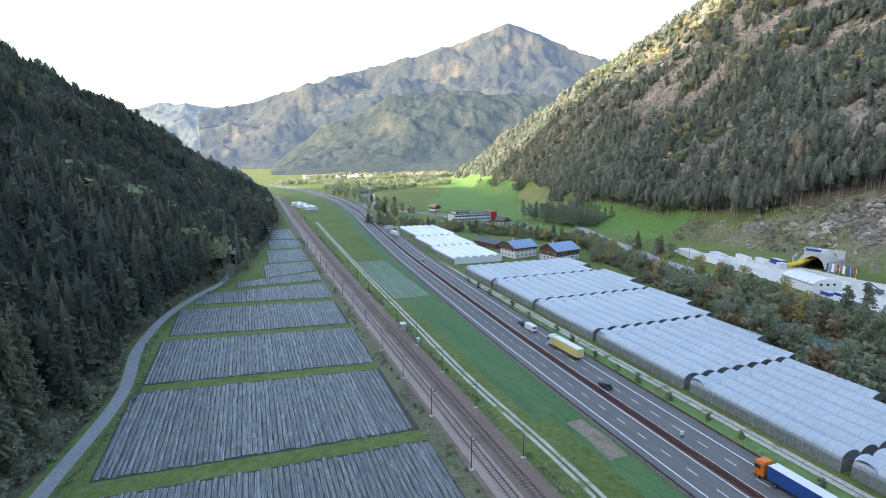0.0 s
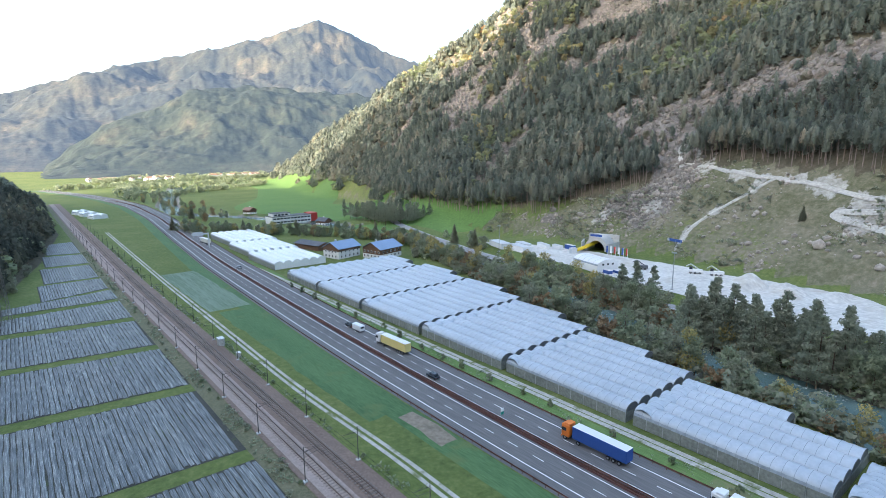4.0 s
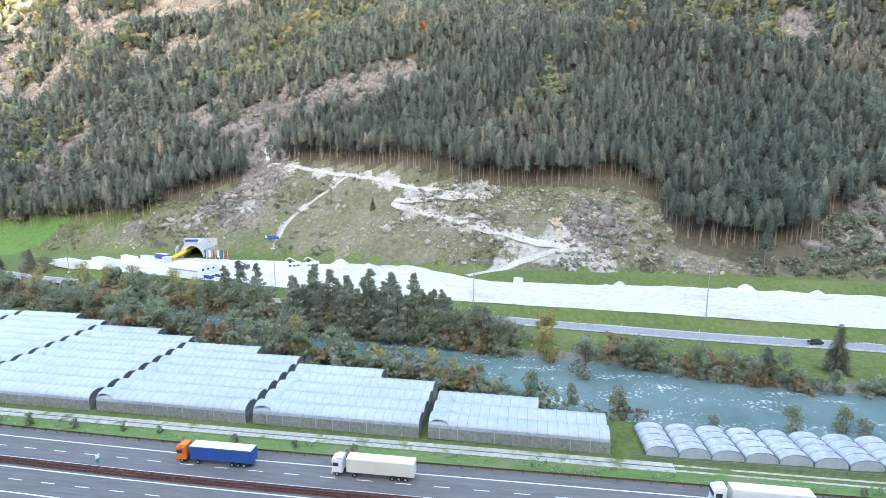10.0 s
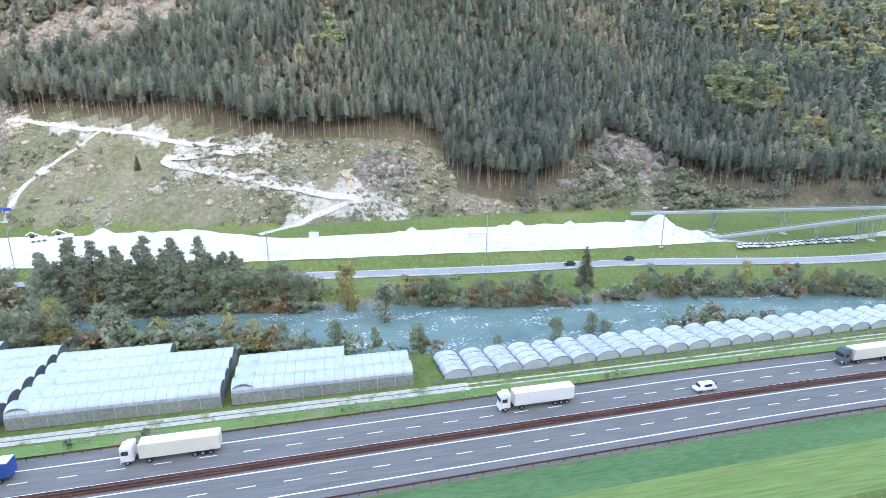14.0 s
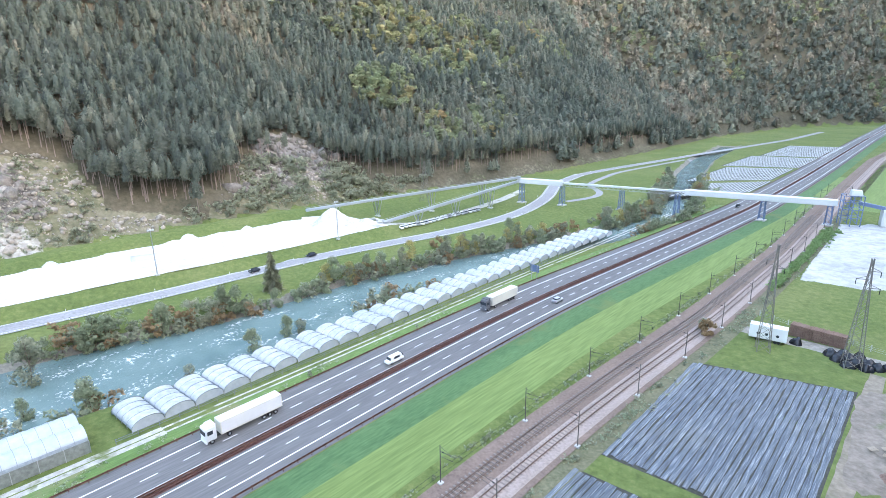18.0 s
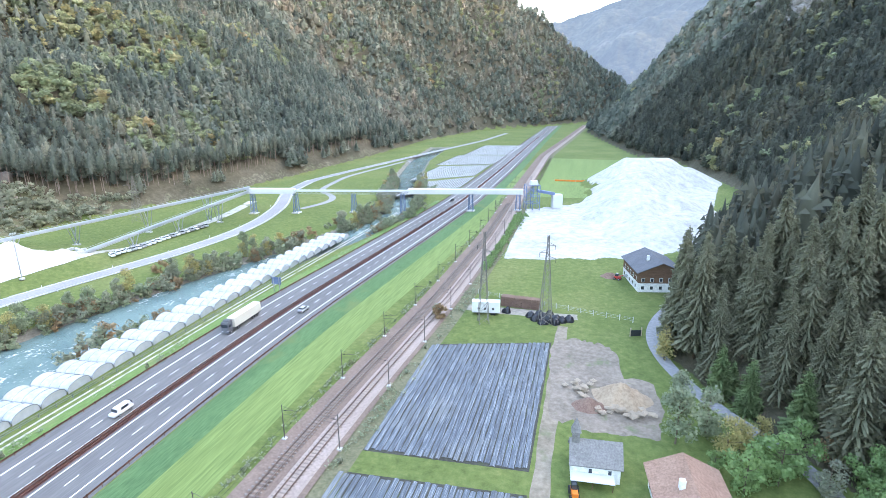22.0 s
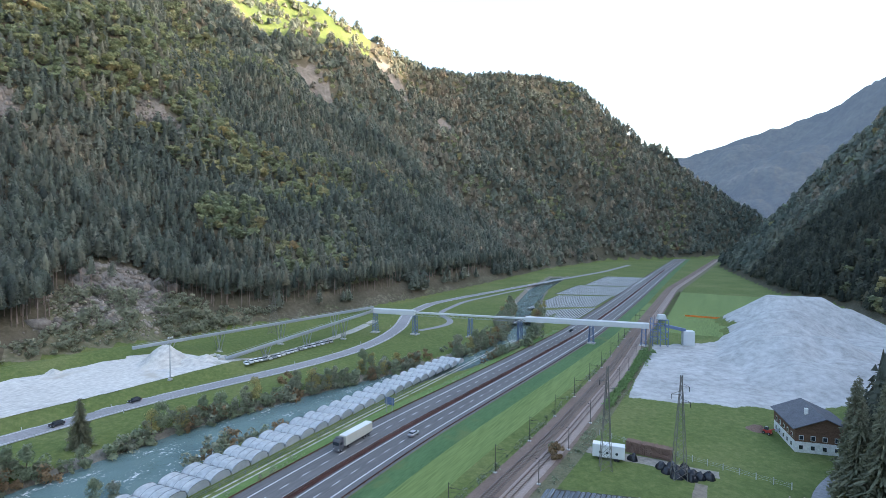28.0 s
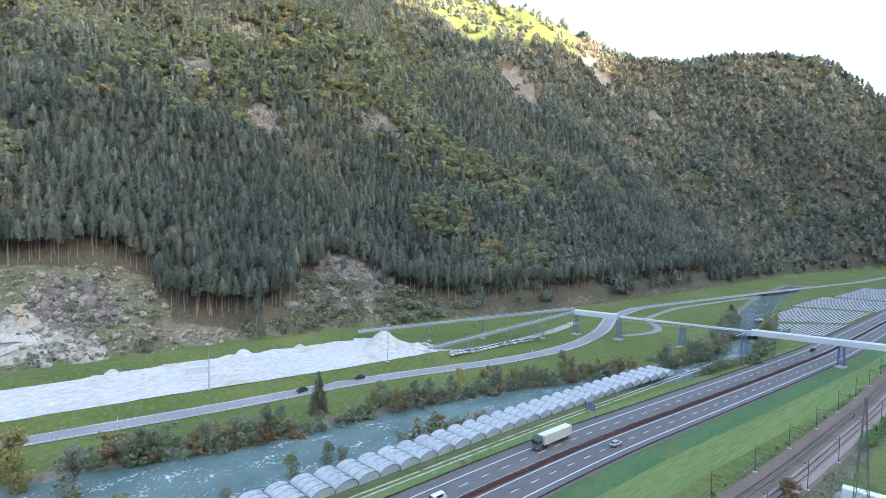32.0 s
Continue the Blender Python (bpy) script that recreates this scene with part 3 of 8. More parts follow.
# ==== forests ====
def broadleaf(clumps, seed, wide=0.34, low=0.18):
    """A unit-high leafy tree: many small tilted leaf clumps round a thin trunk."""
    rs = np.random.RandomState(seed)
    v, f, mi = [], [], []
    lobes = [(rs.normal(0, wide * 0.38), rs.normal(0, wide * 0.38), rs.uniform(low + 0.15, 0.85), rs.uniform(0.13, 0.24)) for _ in range(7)]
    for k in range(clumps):
        lx, ly, lz, lr = lobes[k % 7]
        d = rs.normal(size=3); d /= np.linalg.norm(d)
        c = np.array([lx, ly, lz]) + d * lr * rs.uniform(0.7, 1.05)
        c[2] = min(c[2], 1.0)
        u = rs.normal(size=3); u /= np.linalg.norm(u); w = np.cross(u, d); w /= np.linalg.norm(w) + 1e-6
        s = 0.075 * rs.uniform(0.6, 1.4) * (260 / max(clumps, 60)) ** 0.4
        b = len(v)
        for p in (u * s, w * s, -u * s * 0.8 - w * s * 0.7):
            v.append(tuple(c + p))
        f.append((b, b + 1, b + 2)); mi.append(0)
    b = len(v)
    for s in range(4):
        a = 1.5708 * s
        v.append((0.02 * math.cos(a), 0.02 * math.sin(a), -0.05))
    v.append((0, 0, 0.75))
    for s in range(4):
        f.append((b + s, b + (s + 1) % 4, b + 4)); mi.append(1)
    return np.array(v), np.array(f), np.array(mi)


def crown_tree(n, seed, bare=0.2, spread=0.17, roundness=0.5, sides=5, flat=0.35):
    """A unit-high conifer for the slopes: a slim inner crown clad in n tilted sprays of needles, on a trunk."""
    rs = np.random.RandomState(seed)
    v, f, mi = [], [], []
    lean = rs.normal(0, 0.03, 2)

    def prof(q):
        cone = (1 - q) ** 0.8
        dome = math.sqrt(max(0.0, 1 - ((q - 0.35) / 0.65) ** 2)) if q > 0.35 else 0.72 + 0.28 * q / 0.35
        return spread * ((1 - roundness) * cone + roundness * dome)

    for q, k in ((0.02, 0.45), (0.32, 0.72), (0.72, 0.62)):
        for s_ in range(sides):
            a = 6.283 * (s_ + 0.5 * (q > 0.1)) / sides
            r = prof(q) * k * rs.uniform(0.8, 1.15)
            z = bare + (1 - bare) * q
            v.append((lean[0] * z + r * math.cos(a), lean[1] * z + r * math.sin(a), z + rs.normal(0, 0.012)))
    v.append((lean[0], lean[1], 0.985))
    for s_ in range(sides):
        t = (s_ + 1) % sides
        for o in (0, sides):
            f += [(o + s_, o + t, o + sides + s_), (o + t, o + sides + t, o + sides + s_)]; mi += [0, 0]
        f.append((2 * sides + s_, 2 * sides + t, 3 * sides)); mi.append(0)
    turn = rs.rand() * 6.283
    for k in range(n):
        q = 1 - math.sqrt(1 - 0.97 * (k + rs.rand()) / n) if roundness < 0.6 else 0.98 * ((k + rs.rand()) / n) ** 0.9
        a = turn + 2.39996 * k + rs.normal(0, 0.25)
        r = prof(q) * rs.uniform(0.82, 1.16)
        z = bare + (1 - bare) * q
        c = np.array([lean[0] * z + r * math.cos(a), lean[1] * z + r * math.sin(a), z])
        nrm = np.array([math.cos(a), math.sin(a), 0.25 + 0.9 * q]) + rs.normal(0, flat, 3)
        nrm /= np.linalg.norm(nrm)
        u = np.cross((0, 0, 1), nrm); u /= np.linalg.norm(u) + 1e-6
        w = np.cross(nrm, u)
        sz = spread * (2.35 / math.sqrt(n)) * rs.uniform(0.7, 1.35) * (1.15 - 0.4 * q)
        b = len(v)
        for p in (u * sz - w * sz * 0.5, -u * sz * rs.uniform(0.7, 1.1) - w * sz * rs.uniform(0.3, 0.8), w * sz * rs.uniform(0.9, 1.5) + u * sz * rs.normal(0, 0.3)):
            v.append(tuple(c + p))
        f.append((b, b + 1, b + 2)); mi.append(0)
    b = len(v)
    for s_ in range(3):
        a = 2.094 * s_
        v.append((0.016 * math.cos(a), 0.016 * math.sin(a), -0.06))
    v.append((lean[0] * 0.8, lean[1] * 0.8, 0.8))
    for s_ in range(3):
        f.append((b + s_, b + (s_ + 1) % 3, b + 3)); mi.append(1)
    return np.array(v), np.array(f), np.array(mi)


def leaf_mat(name, stops, scale=0.06, tint=None):
    m, nt, p = mat(name, 0.75, 0, 0.2)
    g = nt.nodes.new("ShaderNodeNewGeometry")
    c1 = ramp(nt, noise_node(nt, scale, 3, 0.7), stops)
    c2 = ramp(nt, g.outputs["Random Per Island"], [(0.0, tuple(v * 0.55 for v in stops[0][1])), (1.0, tuple(v * 1.25 for v in stops[-1][1]))])
    c = mixc(nt, 0.28, c1, c2)
    nt.links.new(c, p.inputs["Base Color"])
    thin = nt.nodes.new("ShaderNodeBsdfTranslucent")
    nt.links.new(c, thin.inputs[0])
    mx = nt.nodes.new("ShaderNodeMixShader")
    mx.inputs[0].default_value = 0.45
    nt.links.new(p.outputs[0], mx.inputs[1]); nt.links.new(thin.outputs[0], mx.inputs[2])
    nt.links.new(mx.outputs[0], nt.nodes["Material Output"].inputs[0])
    return m


def forest_mat(name, stops, thin_part=0.3):
    """Foliage whose colour differs from tree to tree: the trees carry a hue and a tone of their own."""
    m, nt, p = mat(name, 0.8, 0, 0.15)
    at = nt.nodes.new("ShaderNodeAttribute"); at.attribute_name = "tone"
    sp = nt.nodes.new("ShaderNodeSeparateColor"); nt.links.new(at.outputs["Color"], sp.inputs[0])
    g = nt.nodes.new("ShaderNodeNewGeometry")
    c = ramp(nt, sp.outputs[0], stops)
    c = mixc(nt, 1.0, c, ramp(nt, sp.outputs[1], [(0.0, (0.72, 0.72, 0.74)), (1.0, (1.26, 1.24, 1.2))]), "MULTIPLY")
    c = mixc(nt, 1.0, c, ramp(nt, g.outputs["Random Per Island"], [(0.0, (0.84, 0.85, 0.86)), (1.0, (1.15, 1.14, 1.12))]), "MULTIPLY")
    nt.links.new(c, p.inputs["Base Color"])
    thin = nt.nodes.new("ShaderNodeBsdfTranslucent"); nt.links.new(c, thin.inputs[0])
    mx = nt.nodes.new("ShaderNodeMixShader"); mx.inputs[0].default_value = thin_part
    nt.links.new(p.outputs[0], mx.inputs[1]); nt.links.new(thin.outputs[0], mx.inputs[2])
    nt.links.new(mx.outputs[0], nt.nodes["Material Output"].inputs[0])
    return m


# needle colours lifted toward pale grey to stand in for haze
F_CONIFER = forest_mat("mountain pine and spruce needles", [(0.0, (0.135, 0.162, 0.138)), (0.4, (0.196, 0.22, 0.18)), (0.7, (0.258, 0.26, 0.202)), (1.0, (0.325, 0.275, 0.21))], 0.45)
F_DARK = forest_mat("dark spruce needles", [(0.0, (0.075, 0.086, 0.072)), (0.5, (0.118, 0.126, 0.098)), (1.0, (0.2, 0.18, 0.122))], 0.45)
F_LEAF = forest_mat("turning leaves on the slopes", [(0.0, (0.26, 0.305, 0.19)), (0.45, (0.33, 0.345, 0.2)), (0.75, (0.4, 0.35, 0.185)), (1.0, (0.42, 0.29, 0.17))], 0.45)
M_LEAF = leaf_mat("green leaves", [(0.3, (0.23, 0.285, 0.17)), (0.6, (0.3, 0.34, 0.2)), (0.8, (0.35, 0.365, 0.21))], 0.05)
M_GOLD = leaf_mat("yellow autumn leaves", [(0.3, (0.38, 0.35, 0.16)), (0.6, (0.48, 0.42, 0.18)), (0.8, (0.52, 0.41, 0.18))], 0.05)
M_RUST = leaf_mat("rust autumn leaves", [(0.3, (0.29, 0.2, 0.125)), (0.6, (0.36, 0.25, 0.145)), (0.8, (0.37, 0.28, 0.16))], 0.05)
M_WILLOW = leaf_mat("grey-green willow leaves", [(0.3, (0.27, 0.29, 0.215)), (0.6, (0.345, 0.36, 0.26)), (0.8, (0.41, 0.4, 0.285))], 0.05)
M_TRUNK = plain("reddish pine trunk", (0.25, 0.195, 0.165), 0.9, 0, 0.25, 1.5)
M_BARK = plain("brown grey bark", (0.16, 0.12, 0.09), 0.9, 0, 0.3, 1.5)


def scatter_mesh(name, templates, X, Y, Z, H, W, seed, materials, tone=None):
    """Many trees joined into one mesh; tone: a hue and a tone for each tree."""
    rs = np.random.RandomState(seed)
    V, F, I, C = [], [], [], []
    off = 0
    pick = rs.randint(0, len(templates), len(X))
    rot = rs.rand(len(X)) * 6.283
    for t, (tv, tf, ti) in enumerate(templates):
        s = np.where(pick == t)[0]
        if not len(s):
            continue
        c, n = np.cos(rot[s])[:, None], np.sin(rot[s])[:, None]
        h, w = H[s][:, None], W[s][:, None]
        vx = (tv[:, 0] * c - tv[:, 1] * n) * w + X[s][:, None]
        vy = (tv[:, 0] * n + tv[:, 1] * c) * w + Y[s][:, None]
        vz = tv[:, 2] * h + Z[s][:, None]
        V.append(np.stack([vx, vy, vz], -1).reshape(-1, 3))
        F.append((tf[None] + (np.arange(len(s)) * len(tv))[:, None, None] + off).reshape(-1, 3))
        I.append(np.tile(ti, len(s)))
        if tone is not None:
            C.append(np.repeat(tone[s], len(tv), 0))
        off += len(s) * len(tv)
    me = mesh_from(name, np.concatenate(V), np.concatenate(F), materials, np.concatenate(I))
    if tone is not None:
        C = np.concatenate(C)
        att = me.attributes.new("tone", "FLOAT_COLOR", "POINT")
        att.data.foreach_set("color", np.c_[C, np.zeros(len(C)), np.ones(len(C))].astype(np.float32).ravel())
    return me


def jitter_grid(x0, x1, y0, y1, pitch, seed):
    rs = np.random.RandomState(seed)
    X, Y = np.meshgrid(np.arange(x0, x1, pitch), np.arange(y0, y1, pitch))
    X, Y = X.ravel() + rs.uniform(-.48, .48, X.size) * pitch, Y.ravel() + rs.uniform(-.48, .48, X.size) * pitch
    return X, Y


def wood(X, Y, rmin, rmax, margin=2.0):
    """Those of the points that carry forest, between two distances from the middle of the valley."""
    r = np.hypot(X - EYE0[0], Y - EYE0[1])
    k = (r >= rmin) & (r < rmax)
    X, Y = X[k], Y[k]
    dw, de = inside_dist(WEST_FOOT, X, Y), inside_dist(EAST_FOOT, X, Y)
    ok = ((dw > margin) & (dw < 900)) | ((de > margin) & (de < 1000))
    alp = np.hypot((X - 800) / 150, (Y + 860) / 190) + 0.25 * fbm(X, Y, 60, 3) < 0.95
    ok &= ~(alp & (np.random.RandomState(8).rand(len(X)) < 0.7))
    ok &= ~((X > 200) & cleared(X - 9, Y))              # the lowest strip belongs to tall bare-trunked pines
    ok &= ~cleared(X, Y) & (rocky(X, Y) < 0.12 + 0.7 * np.random.RandomState(3).rand(len(X)) ** 2)
    return X[ok], Y[ok]


rs = np.random.RandomState(11)
BELT = [(590, -20), (560, -80), (545, -139), (515, -260), (470, -330), (400, -390), (359, -406)]


def leaf_share(X, Y, Z):
    """How far broadleaf trees take the place of conifers: 0..1."""
    n = fbm(X, Y * 0.8, 95, 3)
    high = step(120, 210, Z) * step(-420, -300, Y) * (0.22 + 0.6 * n)
    belt = 0.62 * (1 - step(14, 52, line_dist(BELT, X, Y)[0] + 22 * n))
    spots = 0.85 * (1 - step(8, 30, np.hypot(X - 330, Y + 298) + 12 * n))
    east = np.maximum(np.maximum(high, belt), np.maximum(spots, step(0.35, 0.75, n) * 0.5))
    return np.where(X > 60, east, step(0.4, 0.8, n) * 0.12)


NEAR_CUT = 150
FAR_T = [crown_tree(11, 10 + s, 0.1, 0.27 + 0.02 * (s % 2), 0.4 + 0.13 * s, 3) for s in range(5)]
MID_T = [crown_tree(26, 20 + s, 0.1 + 0.05 * (s % 3), 0.185 + 0.016 * (s % 4), 0.3 + 0.08 * s, 4) for s in range(9)]
NEAR_T = [crown_tree(120, 40 + s, 0.06, 0.15 + 0.012 * s, 0.1 + 0.06 * s, 5, 0.55) for s in range(5)]
PINE_T = [crown_tree(170, 50 + s, 0.4 + 0.05 * (s % 3), 0.12 + 0.012 * (s % 3), 0.4 + 0.1 * s, 5, 0.6) for s in range(6)]
UP_T = [crown_tree(70, 70 + s, 0.12 + 0.06 * (s % 3), 0.17 + 0.014 * (s % 4), 0.3 + 0.08 * s, 4, 0.5) for s in range(9)]
LEAF_T = [broadleaf(120, 60 + s, 0.3) for s in range(4)]
LEAF_F = [broadleaf(44, 80 + s, 0.3) for s in range(4)]
for name, pitch, rmin, rmax, temps, hh in (("near_forest", 4.8, NEAR_CUT, 330, NEAR_T, 25), ("upper_forest", 4.7, 330, 470, UP_T, 14.0), ("slope_forest", 5.4, 470, 800, MID_T, 15.5), ("far_forest", 10.2, 800, 2200, FAR_T, 17.0)):
    X, Y = jitter_grid(-rmax, rmax, -rmax, min(rmax, 1500), pitch, int(pitch * 10))
    az_ = np.degrees(np.arctan2(X - EYE0[0], Y - EYE0[1])) % 360
    k = ~((az_ > 222) & (az_ < 318)) | (np.random.RandomState(2).rand(len(X)) < 0.12)      # thinner on the slope behind
    X, Y = wood(X[k], Y[k], rmin, rmax)
    Z = height(X, Y)
    young = fbm(X + 400, Y, 55, 2)
    H = hh * rs.uniform(0.6, 1.12, len(X)) * (1 + 0.16 * young); W = H * rs.uniform(0.92, 1.36, len(X)) * np.where(H < 0.75 * hh, 1.15, 1.0)
    leafy = rs.rand(len(X)) < leaf_share(X, Y, Z)
    hue = np.clip(0.36 + 0.3 * fbm(X - 200, Y, 70, 3) + 0.17 * rs.normal(size=len(X)) + 0.22 * step(-500, -900, Y) * (X > 60), 0, 1)
    tone = np.stack([hue, rs.rand(len(X))], 1)
    s = ~leafy
    if hh == 25:
        e = s & (X > 100)
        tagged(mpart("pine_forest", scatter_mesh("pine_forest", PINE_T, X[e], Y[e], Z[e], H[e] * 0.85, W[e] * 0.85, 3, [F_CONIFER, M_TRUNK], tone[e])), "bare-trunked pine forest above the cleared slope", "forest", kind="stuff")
        s = s & (X <= 100)
    east = X > 60
    # far western trees take the paler needles in place of haze
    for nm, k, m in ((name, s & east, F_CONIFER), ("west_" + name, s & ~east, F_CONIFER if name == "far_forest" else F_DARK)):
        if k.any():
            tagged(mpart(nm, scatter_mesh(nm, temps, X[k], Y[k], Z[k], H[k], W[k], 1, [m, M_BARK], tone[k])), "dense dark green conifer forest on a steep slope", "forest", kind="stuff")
    k = leafy
    leaf_tone = np.stack([np.clip(0.32 + 0.3 * fbm(X + 50, Y, 40, 2) + 0.22 * rs.normal(size=len(X)), 0, 1), rs.rand(len(X))], 1)
    tagged(mpart("leafy_trees", scatter_mesh("leafy_trees", LEAF_F if name == "far_forest" else LEAF_T, X[k], Y[k], Z[k], H[k] * 0.78, W[k] * 0.95, 2, [F_LEAF, M_BARK], leaf_tone[k])), "broadleaf trees turning yellow among the conifers", "forest", kind="stuff")
    print(name, len(X), leafy.sum())
# crags that break through the wood on the steep slopes
M_CRAG = two_scale("pinkish grey cliff rock", (0.14, 0.122, 0.105), (0.3, 0.268, 0.235), 0.07, 0.6, bump_at=(1.0, 0.8), third=(0.12, (0.1, 0.1, 0.065), 0.55))


def crag(seed):
    """A unit block of broken rock, steep in front and stepped on top."""
    rq = np.random.RandomState(seed)
    bm = bmesh.new(); bmesh.ops.create_icosphere(bm, subdivisions=1, radius=1.0)
    cut = [(rq.normal(size=3), rq.uniform(0.45, 0.8)) for _ in range(9)]
    for v in bm.verts:
        for d, lim in cut:
            d = d / np.linalg.norm(d)
            over = v.co.dot(Vector(d)) - lim
            if over > 0:
                v.co -= Vector(d) * over
        v.co *= rq.uniform(0.7, 1.2)
    bm.verts.index_update()
    V = np.array([v.co[:] for v in bm.verts]); Fq = np.array([[v.index for v in f.verts] for f in bm.faces]); bm.free()
    return V, Fq, np.zeros(len(Fq), int)


X, Y = jitter_grid(262, 700, -420, 680, 3.1, 33)
rk = rocky(X, Y)
k = (inside_dist(EAST_FOOT, X, Y) > 14) & (rk > 0.06 + 0.6 * rs.rand(len(X))) & ~((rs.rand(len(X)) < 0.5) & cleared(X, Y))
X, Y = X[k], Y[k]
X2, Y2 = jitter_grid(-400, -150, -980, -600, 6.0, 34)
k = (rocky(X2, Y2) > 0.06 + 0.5 * rs.rand(len(X2)))
X, Y = np.r_[X, X2[k]], np.r_[Y, Y2[k]]
S = (rs.gamma(1.6, 0.75, len(X)) + 0.7) * np.where(X < 0, 2.0, 1.0)
tagged(mpart("crags", scatter_mesh("crags", [crag(q) for q in range(7)], X, Y, height(X, Y), S * rs.uniform(0.7, 1.6, len(X)), S * rs.uniform(0.8, 1.3, len(X)), 15, [M_CRAG])), "pinkish grey crags breaking through the wood", "rock", kind="stuff")
print("crags", len(X))

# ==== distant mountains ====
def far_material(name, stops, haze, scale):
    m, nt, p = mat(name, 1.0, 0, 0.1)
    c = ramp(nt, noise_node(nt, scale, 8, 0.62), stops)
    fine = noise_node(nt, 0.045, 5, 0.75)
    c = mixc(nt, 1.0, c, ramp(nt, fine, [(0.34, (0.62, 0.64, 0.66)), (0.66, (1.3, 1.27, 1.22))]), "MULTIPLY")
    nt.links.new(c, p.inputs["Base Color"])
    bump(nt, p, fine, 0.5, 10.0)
    # air haze is put in as a faint bluish glow of the surface
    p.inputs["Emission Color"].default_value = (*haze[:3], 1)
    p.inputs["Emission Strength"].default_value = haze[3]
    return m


def massif(name, rows, r0, r1, material, base_el, label, rough=0.10, seed=0):
    """A distant mountain: rows of azimuth and elevation of its crest, in degrees, from foot distance r0 to crest distance r1."""
    a = np.array(rows, float)
    azs = np.arange(a[0, 0], a[-1, 0] + 0.01, 0.12)
    el = np.interp(azs, a[:, 0], a[:, 1])
    u = np.linspace(0, 1.25, 70)
    U, AZ = np.meshgrid(u, azs, indexing="ij")
    EL = np.meshgrid(u, el, indexing="ij")[1]
    crest = 64 + np.tan(np.radians(EL)) * r1
    Rr = r0 + (r1 - r0) * U
    prof = np.where(U <= 1, U ** 0.9, 1 - (U - 1) * 1.6)
    X, Y = EYE0[0] + Rr * np.sin(np.radians(AZ)), EYE0[1] + Rr * np.cos(np.radians(AZ))
    zb = gz(X, Y)
    edge = np.minimum(1, 4 * U) * (1 - 0.9 * np.exp(-((U - 1) / 0.08) ** 2))
    Z = zb + (crest - zb) * prof + (crest - zb) * rough * fbm(X + seed, Y, (r1 - r0) * 0.3, 6) * edge + 9 * fbm(X, Y, 40, 2) * (U > 0.1)
    ob = mpart(name, mesh_from(name, np.stack([X, Y, Z], -1).reshape(-1, 3), grid_faces(len(u), len(azs)), [material], smooth=True))
    return tagged(ob, label, "mountain", kind="structure")


# base colours kept dark to stand in for the shadow over the hill
M_FAR1 = far_material("far shaded wooded slope in haze", [(0.35, (0.016, 0.022, 0.018)), (0.55, (0.03, 0.037, 0.026)), (0.68, (0.055, 0.052, 0.036)), (0.78, (0.15, 0.13, 0.11))], (0.25, 0.36, 0.54, 0.056), 0.006)
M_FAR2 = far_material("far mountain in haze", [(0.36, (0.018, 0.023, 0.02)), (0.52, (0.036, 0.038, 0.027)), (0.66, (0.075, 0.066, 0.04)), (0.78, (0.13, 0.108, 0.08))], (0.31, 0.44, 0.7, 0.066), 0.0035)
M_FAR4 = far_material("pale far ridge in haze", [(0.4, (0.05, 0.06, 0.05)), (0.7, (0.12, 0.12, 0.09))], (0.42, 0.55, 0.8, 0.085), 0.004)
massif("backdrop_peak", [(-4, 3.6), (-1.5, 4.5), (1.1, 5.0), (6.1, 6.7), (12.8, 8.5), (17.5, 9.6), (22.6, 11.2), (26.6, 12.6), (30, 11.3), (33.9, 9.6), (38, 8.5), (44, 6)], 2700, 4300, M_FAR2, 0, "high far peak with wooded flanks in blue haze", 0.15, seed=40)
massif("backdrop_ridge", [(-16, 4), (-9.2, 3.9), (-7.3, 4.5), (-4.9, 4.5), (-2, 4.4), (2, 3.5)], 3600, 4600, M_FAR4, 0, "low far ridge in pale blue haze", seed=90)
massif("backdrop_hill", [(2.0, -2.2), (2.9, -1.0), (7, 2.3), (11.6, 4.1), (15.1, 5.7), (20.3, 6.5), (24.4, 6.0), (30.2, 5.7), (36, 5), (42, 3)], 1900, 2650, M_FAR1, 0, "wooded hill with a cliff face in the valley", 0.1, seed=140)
M_FAR3 = far_material("far mountain in blue haze", [(0.38, (0.02, 0.028, 0.022)), (0.6, (0.045, 0.05, 0.035)), (0.75, (0.1, 0.09, 0.07))], (0.3, 0.42, 0.68, 0.05), 0.004)
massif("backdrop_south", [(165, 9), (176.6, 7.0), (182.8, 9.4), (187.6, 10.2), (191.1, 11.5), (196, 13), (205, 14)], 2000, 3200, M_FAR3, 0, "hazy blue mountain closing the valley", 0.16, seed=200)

# ==== greenhouses ====
M_FILM, nt, p = mat("milky greenhouse film", 0.38, 0, 0.5)
f1, f2 = noise_node(nt, 0.07, 3), noise_node(nt, 0.9, 4)
nt.links.new(mixc(nt, 0.35, ramp(nt, f1, [(0.3, (0.36, 0.41, 0.46)), (0.7, (0.45, 0.5, 0.55))]), ramp(nt, f2, [(0.3, (0.34, 0.38, 0.41)), (0.7, (0.57, 0.6, 0.63))])), p.inputs["Base Color"])
bump(nt, p, f2, 0.15, 0.1)
M_FILM_T = two_scale("whitish tunnel film", (0.36, 0.385, 0.395), (0.5, 0.52, 0.525), 0.08, 0.9, rough=0.4, spec=0.5)
# darker film for the painted shade between the spans
M_FILM_SHADE = two_scale("grey-blue film foot with painted shade", (0.24, 0.285, 0.325), (0.33, 0.375, 0.41), 0.1, 1.2, rough=0.45, spec=0.5)
M_FILM_W = plain("white greenhouse film", (0.76, 0.78, 0.78), 0.4, 0, 0.08, 0.6)
